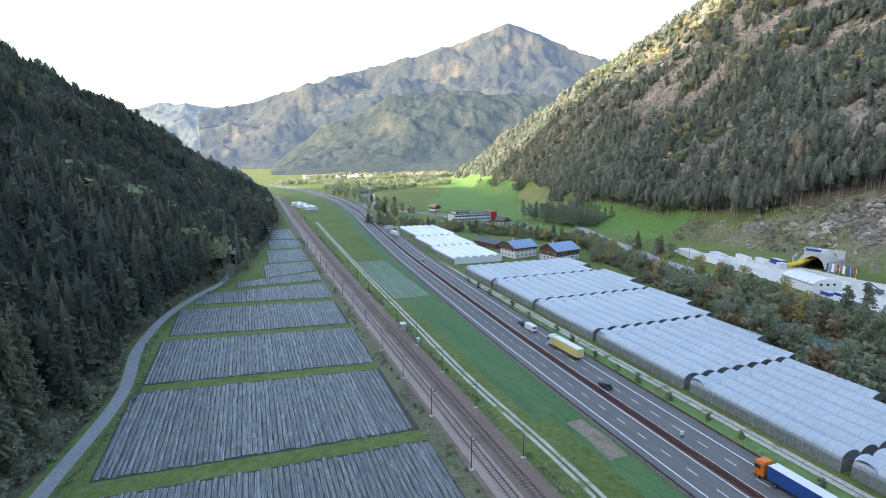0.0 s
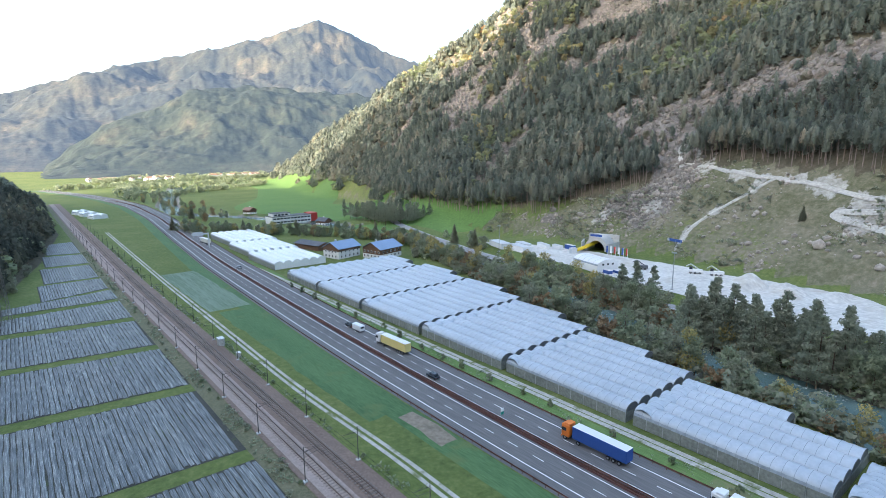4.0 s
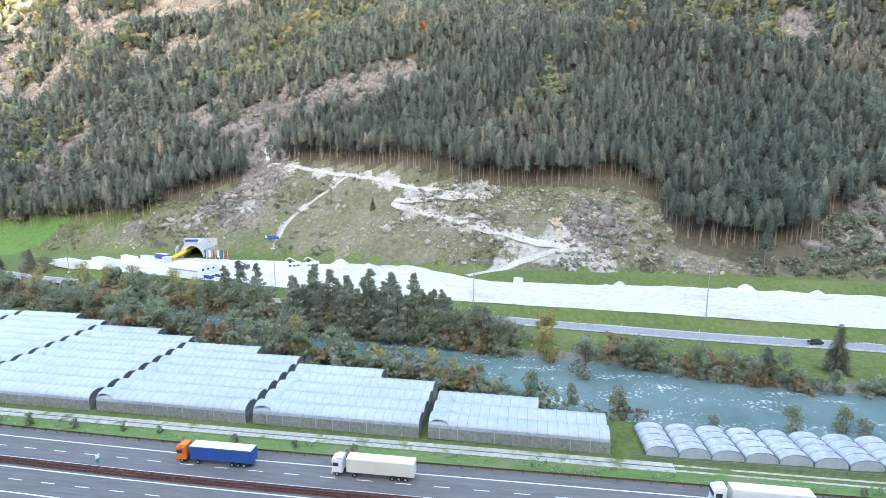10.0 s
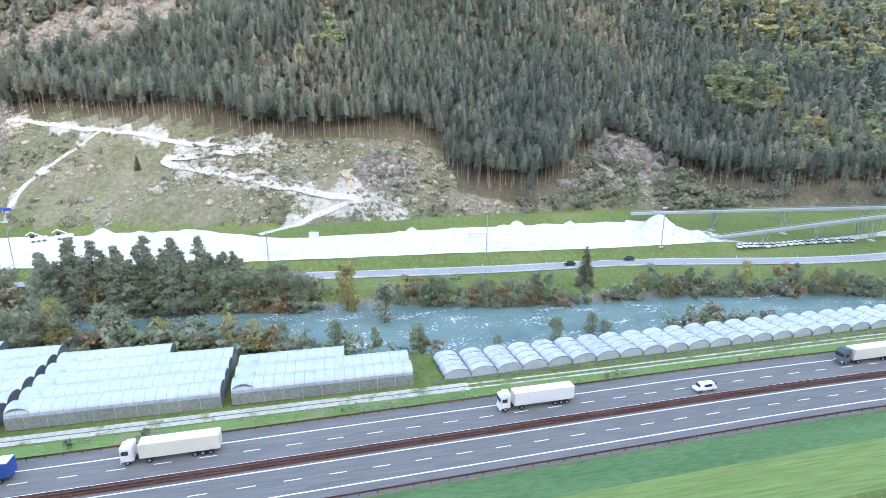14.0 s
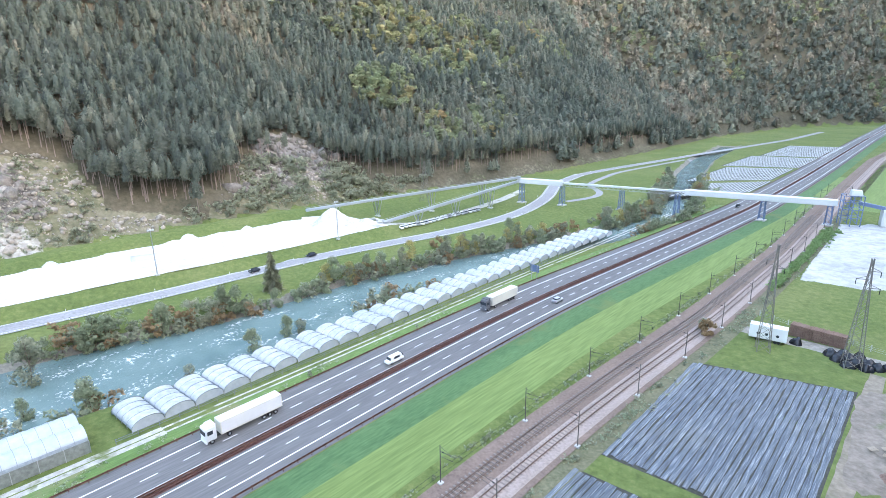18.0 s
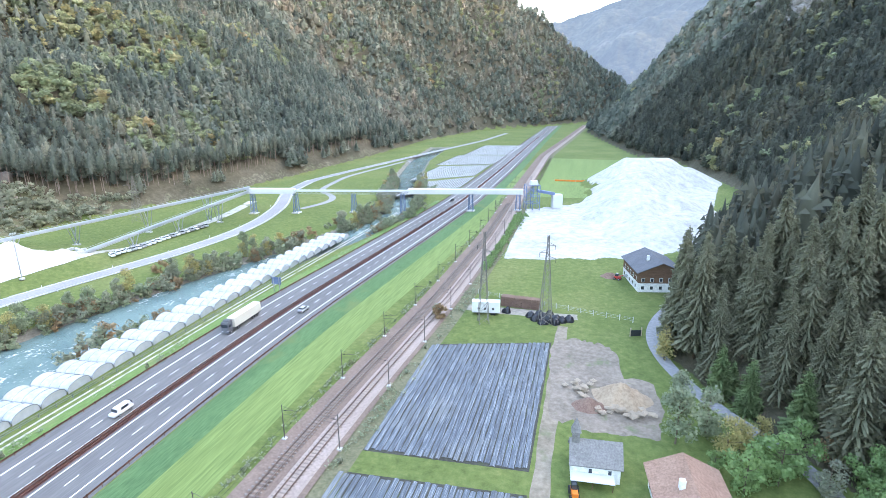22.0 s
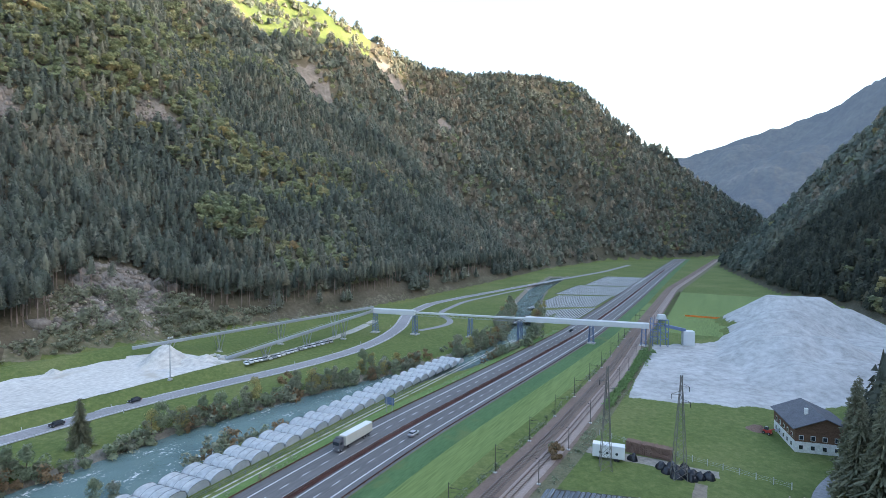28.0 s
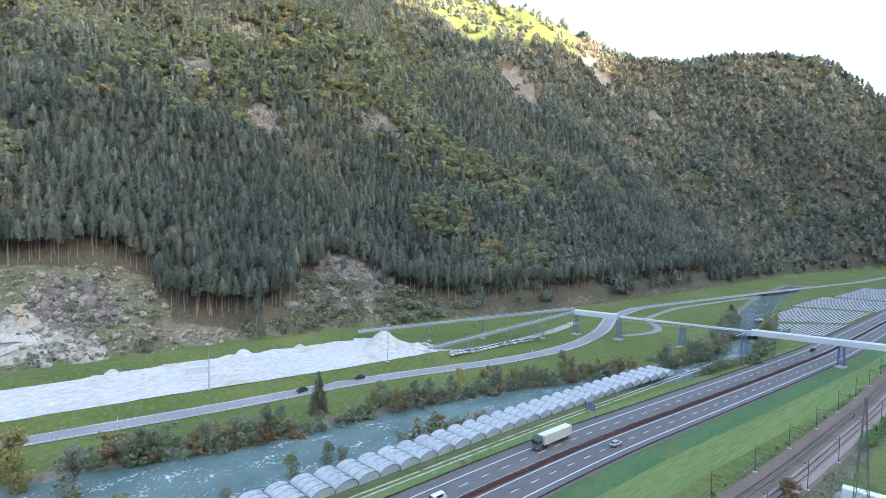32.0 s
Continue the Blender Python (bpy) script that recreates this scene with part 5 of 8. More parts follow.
M_GREENP = plain("green paint", (0.02, 0.28, 0.2), 0.5, 0, 0.1, 2.0)
M_BLACKF = plain("black plastic film", (0.02, 0.022, 0.028), 0.25, 0, 0.3, 3.0)
M_LOG = two_scale("stacked brown logs", (0.14, 0.08, 0.06), (0.27, 0.18, 0.14), 0.6, 4.0)
M_SAND = two_scale("tan excavated earth", (0.29, 0.21, 0.14), (0.4, 0.305, 0.215), 0.2, 1.5, bump_at=(0.6, 0.2))
M_PALLET = plain("pale pallet wood", (0.38, 0.31, 0.235), 0.85, 0, 0.2, 2.0)


def trestle(bm, a, b, w, n):
    """Two lattice sides from foot a to head b."""
    a, b = Vector(a), Vector(b)
    for sx in (-w, w):
        for sy in (-w, w):
            add_beam(bm, a + Vector((sx, sy, 0)), b + Vector((sx * 0.7, sy * 0.7, 0)), 0.3)
    for k in range(n):
        for s1 in (-1, 1):
            p, q = a.lerp(b, k / n), a.lerp(b, (k + 1) / n)
            f0, f1 = w * (1 - 0.3 * k / n), w * (1 - 0.3 * (k + 1) / n)
            add_beam(bm, p + Vector((-f0, s1 * f0, 0)), q + Vector((f1, s1 * f1, 0)), 0.16)
            add_beam(bm, p + Vector((s1 * f0, f0, 0)), q + Vector((s1 * f1, -f1, 0)), 0.16)


BA, BB = Vector((27, -312, 13.2)), Vector((179, -266, 15.6))
bridge = thing("conveyor_bridge", BA.x, BA.y, gz(BA.x, BA.y), 0, "long covered conveyor bridge on blue-grey steel piers over motorway and river", "bridge")
o_ = Vector((BA.x, BA.y, gz(BA.x, BA.y)))


def along(u, dz=0.0):
    return BA.lerp(BB, u) - o_ + Vector((0, 0, dz))


def tube(a, b, w, h, material, name, parent, label=""):
    bm = bmesh.new()
    a, b = Vector(a), Vector(b)
    d = b - a
    flat = Vector((d.x, d.y, 0)).normalized()
    side = Vector((-flat.y, flat.x, 0)) * w / 2
    up = Vector((0, 0, h / 2))
    ring = lambda c: [bm.verts.new(c + s * side + t * up) for s, t in ((-1, -1), (1, -1), (1, 0.75), (0.7, 1), (-0.7, 1), (-1, 0.75))]
    r0, r1 = ring(a), ring(b)
    for i in range(6):
        bm.faces.new((r0[i], r0[(i + 1) % 6], r1[(i + 1) % 6], r1[i]))
    bm.faces.new(r0[::-1]); bm.faces.new(r1)
    return part(name, bm, material, parent, label)


tube(along(0.0), along(0.42), 3.6, 2.9, M_PANEL, "covered_span", bridge)
tube(along(0.42, 0.2), along(0.83, 0.1), 1.4, 1.0, M_PANEL, "open_span", bridge, "slender open walkway span")
tube(along(0.83), along(1.0), 3.6, 2.9, M_PANEL, "covered_span", bridge)
bm = bmesh.new()
for k in range(24):
    u = 0.42 + 0.41 * k / 24
    p, q = along(u, -0.3), along(u + 0.41 / 24, -0.3)
    add_beam(bm, p, q + Vector((0, 0, -1.5)), 0.14); add_beam(bm, p + Vector((0, 0, -1.5)), q, 0.14)
    add_beam(bm, p + Vector((0, 0, -1.5)), q + Vector((0, 0, -1.5)), 0.2)
part("truss", bm, M_STEEL, bridge)
for u in (0.015, 0.19, 0.44, 0.62, 0.83, 0.985):
    h = along(u, -1.4)
    gx, gy = BA.lerp(BB, u).x, BA.lerp(BB, u).y
    foot = Vector((h.x, h.y, ground_z(gx, gy) - o_.z))
    bm = bmesh.new(); trestle(bm, foot, h, 1.3, 5); pier = part("pier", bm, M_BLUE, bridge)
    part("footing", box_bm(foot + Vector((0, 0, 0.2)), (4.4, 4.4, 0.8), 0.1), M_CONC, pier)
tower = thing("transfer_tower", 22, -318, gz(22, -318), 17, "blue-grey steel transfer tower with chutes and a pale bin", "tower")
bm = bmesh.new()
for sx in (-4, 0, 4):
    for sy in (-3.5, 3.5):
        add_beam(bm, (sx, sy, 0), (sx, sy, 14.5), 0.4)
for z in (4, 8, 11.5, 14.5):
    for sy in (-3.5, 3.5):
        add_beam(bm, (-4, sy, z), (4, sy, z), 0.3)
    for sx in (-4, 0, 4):
        add_beam(bm, (sx, -3.5, z), (sx, 3.5, z), 0.3)
for sx in (-4, 0):
    for sy in (-3.5, 3.5):
        for z in (0, 4, 8):
            add_beam(bm, (sx, sy, z), (sx + 4, sy, z + 4), 0.18)
part("frame", bm, M_BLUE, tower)
part("bin", box_bm((-1, 0, 15.8), (5, 4, 2.6), 0.2, 0, 0.8), M_PANEL, tower)
tube((-3, 0, 11), (-14, -3, 8.5), 2.2, 1.8, M_BLUE, "chute", tower)
part("plant_box", box_bm((-16, -4, 4), (6, 5, 8), 0.15), M_PANEL, tower)
J = Vector((178, -266, 16.5))
for name, A_, zt in (("lower", Vector((190, -168, 5.4)), 15.5), ("upper", Vector((230, -150, 9.2)), 17.5)):
    z0 = ground_z(A_.x, A_.y)
    cv = thing("belt_conveyor", A_.x, A_.y, z0, 0, "inclined belt conveyor in a pale grey gallery on steel trestles", "conveyor", "belt conveyors")
    off = Vector((A_.x, A_.y, z0))
    e = Vector((J.x, J.y, zt)) - off; s0 = A_ - off
    tube(s0, e, 1.7, 1.1, M_GALLERY, "gallery", cv)
    bm = bmesh.new()
    for sgn in (-1, 1):
        dd = Vector((e.y - s0.y, -(e.x - s0.x), 0)).normalized() * 1.3 * sgn
        add_beam(bm, s0 + dd + Vector((0, 0, 0.9)), e + dd + Vector((0, 0, 0.9)), 0.1)
        add_beam(bm, s0 + dd + Vector((0, 0, -0.6)), e + dd + Vector((0, 0, -0.6)), 0.2)
    part("handrail", bm, M_STEEL, cv)
    for u in ((0.22, 0.48, 0.75) if name == "lower" else (0.12, 0.3, 0.55, 0.8)):
        h = s0.lerp(e, u) + Vector((0, 0, -0.7))
        gzz = ground_z(off.x + h.x, off.y + h.y) - z0
        ft = Vector((h.x, h.y, gzz))
        foot = part("footing", box_bm(ft + Vector((0, 0, 0.2)), (3, 2, 0.7), 0.08), M_CONC, cv)
        for sx in (-1, 1):
            for top, thick in ((Vector((sx * 1.2, -2.4, 0)), 0.28), (Vector((sx * 1.2, 2.4, 0)), 0.28), (Vector((-sx * 1.0, 0, 0)), 0.18)):
                bm = bmesh.new(); add_beam(bm, ft + Vector((sx * 0.9, 0, 0)), h + top, thick)
                part("strut", bm, M_STEEL, foot)


# ==== buildings ====
def gable(w, d, h, rise, over=0.8, thick=0.22):
    """Two roof slopes over a w by d body, ridge along y."""
    out = []
    for s in (-1, 1):
        bm = bmesh.new()
        a = Vector((0, 0, h + rise)); b = Vector((s * (w / 2 + over), 0, h - rise * over / (w / 2)))
        vs = []
        for y in (-d / 2 - over, d / 2 + over):
            for p in (a, b):
                vs.append([bm.verts.new((p.x, y, p.z)), bm.verts.new((p.x, y, p.z + thick))])
        (a0, b0, a1, b1) = vs
        for q in ((a0[1], b0[1], b1[1], a1[1]), (a0[0], a1[0], b1[0], b0[0]), (b0[0], b1[0], b1[1], b0[1]), (a0[0], b0[0], b0[1], a0[1]), (a1[0], a1[1], b1[1], b1[0])):
            bm.faces.new(q)
        bmesh.ops.recalc_face_normals(bm, faces=bm.faces)
        out.append(bm)
    return out


def body_bm(w, d, h, rise):
    """Walls with gable ends."""
    bm = bmesh.new()
    lo = [bm.verts.new((x, y, 0)) for x, y in ((-w / 2, -d / 2), (w / 2, -d / 2), (w / 2, d / 2), (-w / 2, d / 2))]
    hi = [bm.verts.new((v.co.x, v.co.y, h)) for v in lo]
    g0, g1 = bm.verts.new((0, -d / 2, h + rise)), bm.verts.new((0, d / 2, h + rise))
    bm.faces.new((lo[0], lo[1], hi[1], g0, hi[0])); bm.faces.new((lo[2], lo[3], hi[3], g1, hi[2]))
    bm.faces.new((lo[1], lo[2], hi[2], hi[1])); bm.faces.new((lo[3], lo[0], hi[0], hi[3]))
    return bm


def window(parent, x, y, z, w, h, face, frame=None):
    """A framed window set on a wall; face: 'x' or 'y', with sign."""
    s = 1 if face[0] == "+" else -1
    dx, dy = (s, 0) if face[1] == "x" else (0, s)
    size = (0.12, w, h) if face[1] == "x" else (w, 0.12, h)
    f = part("window", box_bm((x + dx * 0.03, y + dy * 0.03, z), size, 0.02), frame or M_WHITE, parent)
    inner = (0.06, w - 0.24, h - 0.24) if face[1] == "x" else (w - 0.24, 0.06, h - 0.24)
    part("pane", box_bm((x + dx * 0.075, y + dy * 0.075, z), inner), M_GLASS, f)


def house(x, y, turn, w, d, h, rise, roof, label, wood=0.0, wall=M_PLASTER, floors=2, over=0.9, balcony=False, chimney=True, z=None, name="house"):
    t_ = thing(name, x, y, ground_z(x, y) if z is None else z, turn, label, "house")
    part("wall", body_bm(w, d, h, rise), wall, t_)
    if wood:
        bm = body_bm(w + 0.12, d + 0.12, h, rise)
        for v in bm.verts:
            if v.co.z < 0.01:
                v.co.z = h * (1 - wood)
        part("timber_storey", bm, M_WOODB, t_, "dark timber upper storey")
    for bm in gable(w, d, h + 0.02, rise, over):
        part("roof_slope", bm, roof, t_)
    if chimney:
        part("chimney", box_bm((w * 0.18, d * 0.15, h + rise * 0.95), (0.9, 0.9, 1.9), 0.05), wall, t_)
    for fl in range(floors):
        z_ = 1.6 + fl * 2.8
        if z_ + 0.8 > h + (rise * 0.4):
            continue
        for k in range(int(w // 3)):
            xx = (k + 0.5 - int(w // 3) / 2) * 3.0
            for s in (-1, 1):
                window(t_, xx, s * (d / 2 + 0.06), z_, 1.2, 1.4, ("+" if s > 0 else "-") + "y")
        for k in range(int(d // 3.4)):
            yy = (k + 0.5 - int(d // 3.4) / 2) * 3.4
            for s in (-1, 1):
                window(t_, s * (w / 2 + 0.06), yy, z_, 1.2, 1.4, ("+" if s > 0 else "-") + "x")
    if balcony:
        for s in (-1,):
            b = part("balcony", box_bm((0, s * (d / 2 + 0.7), h * 0.55), (w * 0.8, 1.4, 0.18), 0.03), M_WOODB, t_)
            for k in range(int(w * 0.8 / 0.5)):
                part("baluster", box_bm((-w * 0.4 + 0.25 + k * 0.5, s * (d / 2 + 1.36), h * 0.55 + 0.5), (0.3, 0.05, 0.9)), M_WOODB, b)
    return t_


house(152, 299, 104, 14, 18, 6.6, 3.4, M_SOLAR, "white farmhouse with timber balcony under a blue-grey roof", wood=0.3, balcony=True)
house(171, 281.5, 104, 15, 19, 6.4, 3.6, M_SOLAR, "large dark-timbered house with a broad blue-grey roof", wood=0.55, balcony=True)
house(151, 338, 15, 12, 24, 3.6, 1.6, M_SLATE, "long low timber barn with a dark roof", wood=0.98, floors=0, chimney=False, name="barn")
house(-34, -196, 12, 15, 19, 7.2, 3.2, M_SLATE, "white farmhouse with timber front under a dark grey roof", wood=0.55, balcony=True)
house(-29, -80.5, 5, 10.5, 11, 4.0, 2.4, M_TILE, "low house with a brown tiled roof", floors=1)
house(-43, -62, 12, 9, 9, 3.6, 1.2, M_WHITE, "small shed with a pale sheet roof", floors=0, chimney=False, name="shed")
house(225, 470, 20, 9, 11, 4.5, 2.6, M_SLATE, "small dark chalet by the meadow", wood=0.5, floors=1, name="chalet")
house(196, 590, 20, 9, 11, 4.5, 2.6, M_TILE, "small chalet among trees", wood=0.5, floors=1, name="chalet")
# chapel
ch = thing("chapel", -14.2, -86.8, ground_z(-14, -87), -86, "small white chapel with grey shingle roof and a pointed belfry", "chapel")
part("wall", body_bm(5.8, 8.4, 3.4, 2.9), M_PLASTER, ch)
for bm in gable(5.8, 8.4, 3.42, 2.9, 0.4):
    part("roof_slope", bm, M_SHINGLE, ch)
bel = part("belfry", box_bm((0, 3.5, 6.9), (1.3, 1.3, 2.4), 0.04), M_SHINGLE, ch)
bm = bmesh.new(); r = bmesh.ops.create_cone(bm, cap_ends=True, segments=4, radius1=1.25, radius2=0.02, depth=2.6); bmesh.ops.rotate(bm, verts=bm.verts, matrix=Matrix.Rotation(0.785, 3, "Z")); bmesh.ops.translate(bm, verts=bm.verts, vec=(0, 3.5, 9.3)); part("spire", bm, M_SHINGLE, bel)
for yy in (-2.4, 0.9):
    for s in (-1, 1):
        window(ch, s * 2.92, yy, 2.1, 0.8, 1.3, ("+" if s > 0 else "-") + "x", M_PLASTER)
window(ch, 0, 4.22, 2.2, 0.9, 1.8, "+y", M_WOODB)
part("lean_to", box_bm((-4.2, 0.6, 1.7), (2.4, 7.4, 0.16), 0.03), M_PANEL, ch, "pale sheet canopy")
for yy in (-2.8, 0.6, 4.0):
    part("post", box_bm((-5.2, yy, 0.82), (0.12, 0.12, 1.64)), M_WOODB, ch)
tr_ = thing("tractor", -11.0, -79.4, ground_z(-11, -79), 10, "small orange tractor parked beside the chapel", "tractor")
part("body", box_bm((0, 0, 1.0), (1.1, 2.4, 0.9), 0.1), M_ORANGE, tr_)
part("cab", box_bm((0, -0.4, 1.9), (1.1, 1.2, 1.1), 0.12, 0, 0.85), M_GLASS, tr_)
for sx in (-0.7, 0.7):
    for yy, rad in ((-0.8, 0.7), (0.9, 0.45)):
        bm = bmesh.new(); add_beam(bm, (sx - 0.15, yy, rad), (sx + 0.15, yy, rad), rad * 2, rad * 2, 14); part("wheel", bm, M_RUBBER, tr_)
# commercial building
cb = thing("commercial_building", 197, 487, ground_z(197, 487), 4, "white two-storey commercial building with window bands and a red wing", "building")
part("wall", box_bm((0, 0, 3.4), (40, 14, 6.8), 0.1), M_WHITE, cb)
part("penthouse", box_bm((-9, 1, 8.2), (17, 10, 3.0), 0.1), M_WHITE, cb)
part("red_wing", box_bm((23.5, 0, 4.0), (8, 12, 8.0), 0.1), M_RED, cb)
part("roof", box_bm((0, 0, 6.95), (41, 15, 0.3), 0.05), M_SLATE, cb)
part("roof", box_bm((-9, 1, 9.85), (18, 11, 0.3), 0.05), M_SLATE, cb)
for z_ in (1.8, 5.0):
    for k in range(11):
        window(cb, -17.5 + k * 3.5, -7.06, z_, 2.8, 1.5, "-y", M_STEEL)
for k in range(4):
    window(cb, -15.0 + k * 3.6, -4.06, 8.2, 2.8, 1.6, "-y", M_STEEL)
# village across the meadows
rs = np.random.RandomState(21)
vill = None
for i in range(46):
    if i < 28:
        x, y = rs.uniform(150, 370), rs.uniform(1590, 1730)
    else:
        x, y = rs.uniform(460, 650), rs.uniform(1690, 1790)
    m = pose(x, y, ground_z(x, y), 0, 0, rs.uniform(0, 180))
    if vill is None:
        vill = thing("village_house", x, y, 0, 0, "white village house with a brown roof, far off", "house", "village houses")
        part("wall", body_bm(11, 13, 5.5, 3), M_PLASTER, vill)
        for bm in gable(11, 13, 5.5, 3, 0.8):
            part("roof_slope", bm, M_TILE, vill)
        for z_ in (1.6, 4.2):
            for xx in (-3, 0, 3):
                window(vill, xx, -6.56, z_, 1.3, 1.4, "-y")
        vill.matrix_basis = m
    else:
        copy_thing(vill, m)

for k, (x, y) in enumerate(((51, 712), (55, 684), (60, 652))):
    tn = thing("storage_tent", x, y, float(gz(x, y)), 12, "white arched storage tent in the meadow beside the railway", "tent", "white tents")
    for j in range(2):
        o = mpart("roof_span", vault(7.0, 16.0, 2.6, 2.2, 4.0, 0.03, "w"), tn); o.location = (7.0 * j, 0, 0)
        e = mpart("end_wall", VAULT.setdefault("te", arch_mesh(7.0, 2.6, 2.2, M_FILM_W, "end_wall", bottom=0.0)), tn); e.location = (7.0 * j, 0.02, 0)
    for xx in (-3.5, 10.5):
        part("side_wall", box_bm((xx, 8, 1.1), (0.1, 16, 2.2)), M_FILM_W, tn)

# ==== masts, lamps, signs ====
def lattice(h, w, arms, label, x, y, name="pylon"):
    t_ = thing(name, x, y, ground_z(x, y), 20, label, "pylon", "power pylons")
    bm = bmesh.new()
    n = 12
    hw = lambda z: w * (1 - 0.86 * min(1, z / (h * 0.92)))
    for sx in (-1, 1):
        for sy in (-1, 1):
            for k in range(n):
                z0, z1 = h * k / n, h * (k + 1) / n
                add_beam(bm, (sx * hw(z0), sy * hw(z0), z0), (sx * hw(z1), sy * hw(z1), z1), 0.13)
    part("leg_frame", bm, M_PYLON, t_)
    bm = bmesh.new()
    for k in range(n):
        z0, z1 = h * k / n, h * (k + 1) / n
        a, b = hw(z0), hw(z1)
        for s in (-1, 1):
            add_beam(bm, (-a, s * a, z0), (b, s * b, z1), 0.065); add_beam(bm, (a, s * a, z0), (-b, s * b, z1), 0.065)
            add_beam(bm, (s * a, -a, z0), (s * b, b, z1), 0.065); add_beam(bm, (s * a, a, z0), (s * b, -b, z1), 0.065)
    part("bracing", bm, M_PYLON, t_)
    for z, l, s in arms:
        bm = bmesh.new()
        add_beam(bm, (0, 0, z), (s * l, 0, z), 0.14); add_beam(bm, (0, 0, z + 1.0), (s * l, 0, z), 0.1)
        a = part("arm", bm, M_PYLON, t_)
        bm = bmesh.new(); add_beam(bm, (s * l, 0, z), (s * l, 0, z - 1.3), 0.16, 0.16, 6); part("insulator", bm, M_DARK, a)
    return t_


lattice(27, 1.7, ((22, 2.4, 1), (24, 2.0, -1), (20, 2.4, -1)), "grey steel lattice power pylon in the meadow", -0.1, -150.6)
lattice(28, 1.5, ((24, 2.0, 1), (22, 2.0, -1)), "slender grey lattice power pylon beside a trailer", 17.7, -146.6)
lattice(25, 2.6, ((16, 4.5, 1), (16, 4.5, -1), (20, 5.5, 1), (20, 5.5, -1)), "grey lattice power pylon at the forest edge", 226, -233)
lattice(36, 2.0, ((30, 3.0, 1), (27, 3.0, -1), (33, 2.6, -1)), "tall grey lattice power pylon beside the field", -20, 281)
lattice(33, 1.8, ((28, 2.6, 1), (25, 2.6, -1)), "rust-tinged lattice power pylon at the field edge", -14.5, 262)
lamp = None
for x, y in ((200.8, 21.8), (191.7, -63), (183.3, -136), (215.3, 114.4), (231, 238)):
    m = pose(x, y, ground_z(x, y) - 0.2, 0, 0, 0)
    if lamp is None:
        lamp = thing("floodlight_mast", x, y, 0, 0, "tall slim grey floodlight mast in the gravel yard", "lamp", "floodlight masts")
        bm = bmesh.new(); add_beam(bm, (0, 0, 0), (0, 0, 16.6), 0.42, 0.24, 8); part("pole", bm, M_STEEL, lamp)
        part("bracket", box_bm((0, 0, 16.6), (0.3, 2.2, 0.25)), M_STEEL, lamp)
        for yy in (-0.8, 0, 0.8):
            part("floodlight", box_bm((-0.3, yy, 16.9), (0.35, 0.6, 0.6), 0.05), M_PANEL, lamp)
        part("footing", box_bm((0, 0, 0.3), (1.4, 1.4, 0.8), 0.1), M_CONC, lamp)
        lamp.matrix_basis = m
    else:
        copy_thing(lamp, m)
gn = thing("gantry_sign", 98.5, 395, gz(98, 395), 0, "grey cantilever gantry over the motorway with a sign box", "sign")
part("pole", box_bm((0, 0, 5), (0.9, 0.9, 10), 0.1), M_PANEL, gn)
part("arm", box_bm((-5.5, 0, 9.4), (11, 0.7, 0.9), 0.08), M_PANEL, gn)
part("sign_box", box_bm((-7, 0, 9.6), (7, 0.9, 2.6), 0.08), M_PANEL, gn)
sg = thing("motorway_sign", 92.2, -154.5, gz(92, -154), 0, "large motorway sign seen from its grey ribbed back", "sign")
for sx in (-1.1, 1.1):
    part("post", box_bm((sx, 0, 2.7), (0.22, 0.22, 5.4), 0.02), M_STEEL, sg)
bm = bmesh.new(); add_box(bm, (0, -0.2, 4.0), (3.6, 0.12, 2.6), 0.03)
for k in range(5):
    add_box(bm, (0, -0.05, 2.9 + k * 0.55), (3.5, 0.12, 0.1))
part("panel", bm, M_BLUE, sg)
so = thing("emergency_post", 79.3, 84.3, gz(79, 84), 0, "white and green emergency call sign in the median", "sign")
part("pole", box_bm((0, 0, 1.0), (0.12, 0.12, 2.0)), M_STEEL, so)
part("white_panel", box_bm((0, 0, 2.3), (0.9, 0.3, 0.8), 0.04), M_WHITE, so)
part("green_panel", box_bm((0, 0, 1.5), (0.9, 0.3, 0.7), 0.04), M_GREENP, so)
for x, y, s in ((42.5, 182, 2.6), (43.5, 167, 1.6)):
    cbx = thing("trackside_cabinet", x, y, gz(x, y), 0, "pale trackside equipment cabinet beside the railway", "cabinet", "trackside cabinets")
    part("body", box_bm((0, 0, s / 2), (s * 0.7, s, s), 0.06), M_CONC, cbx)
    part("lid", box_bm((0, 0, s + 0.06), (s * 0.8, s * 1.1, 0.14), 0.03), M_PANEL, cbx)


# ==== vehicles ====
def wheels(parent, xs, ys, r, w=0.3):
    for xx in xs:
        for yy in ys:
            bm = bmesh.new(); add_beam(bm, (xx - w / 2, yy, r), (xx + w / 2, yy, r), r * 2, r * 2, 14)
            t_ = part("wheel", bm, M_RUBBER, parent)
            bm = bmesh.new(); add_beam(bm, (xx - w / 2 - 0.02, yy, r), (xx + w / 2 + 0.02, yy, r), r, r, 10); part("rim", bm, M_STEEL, t_)


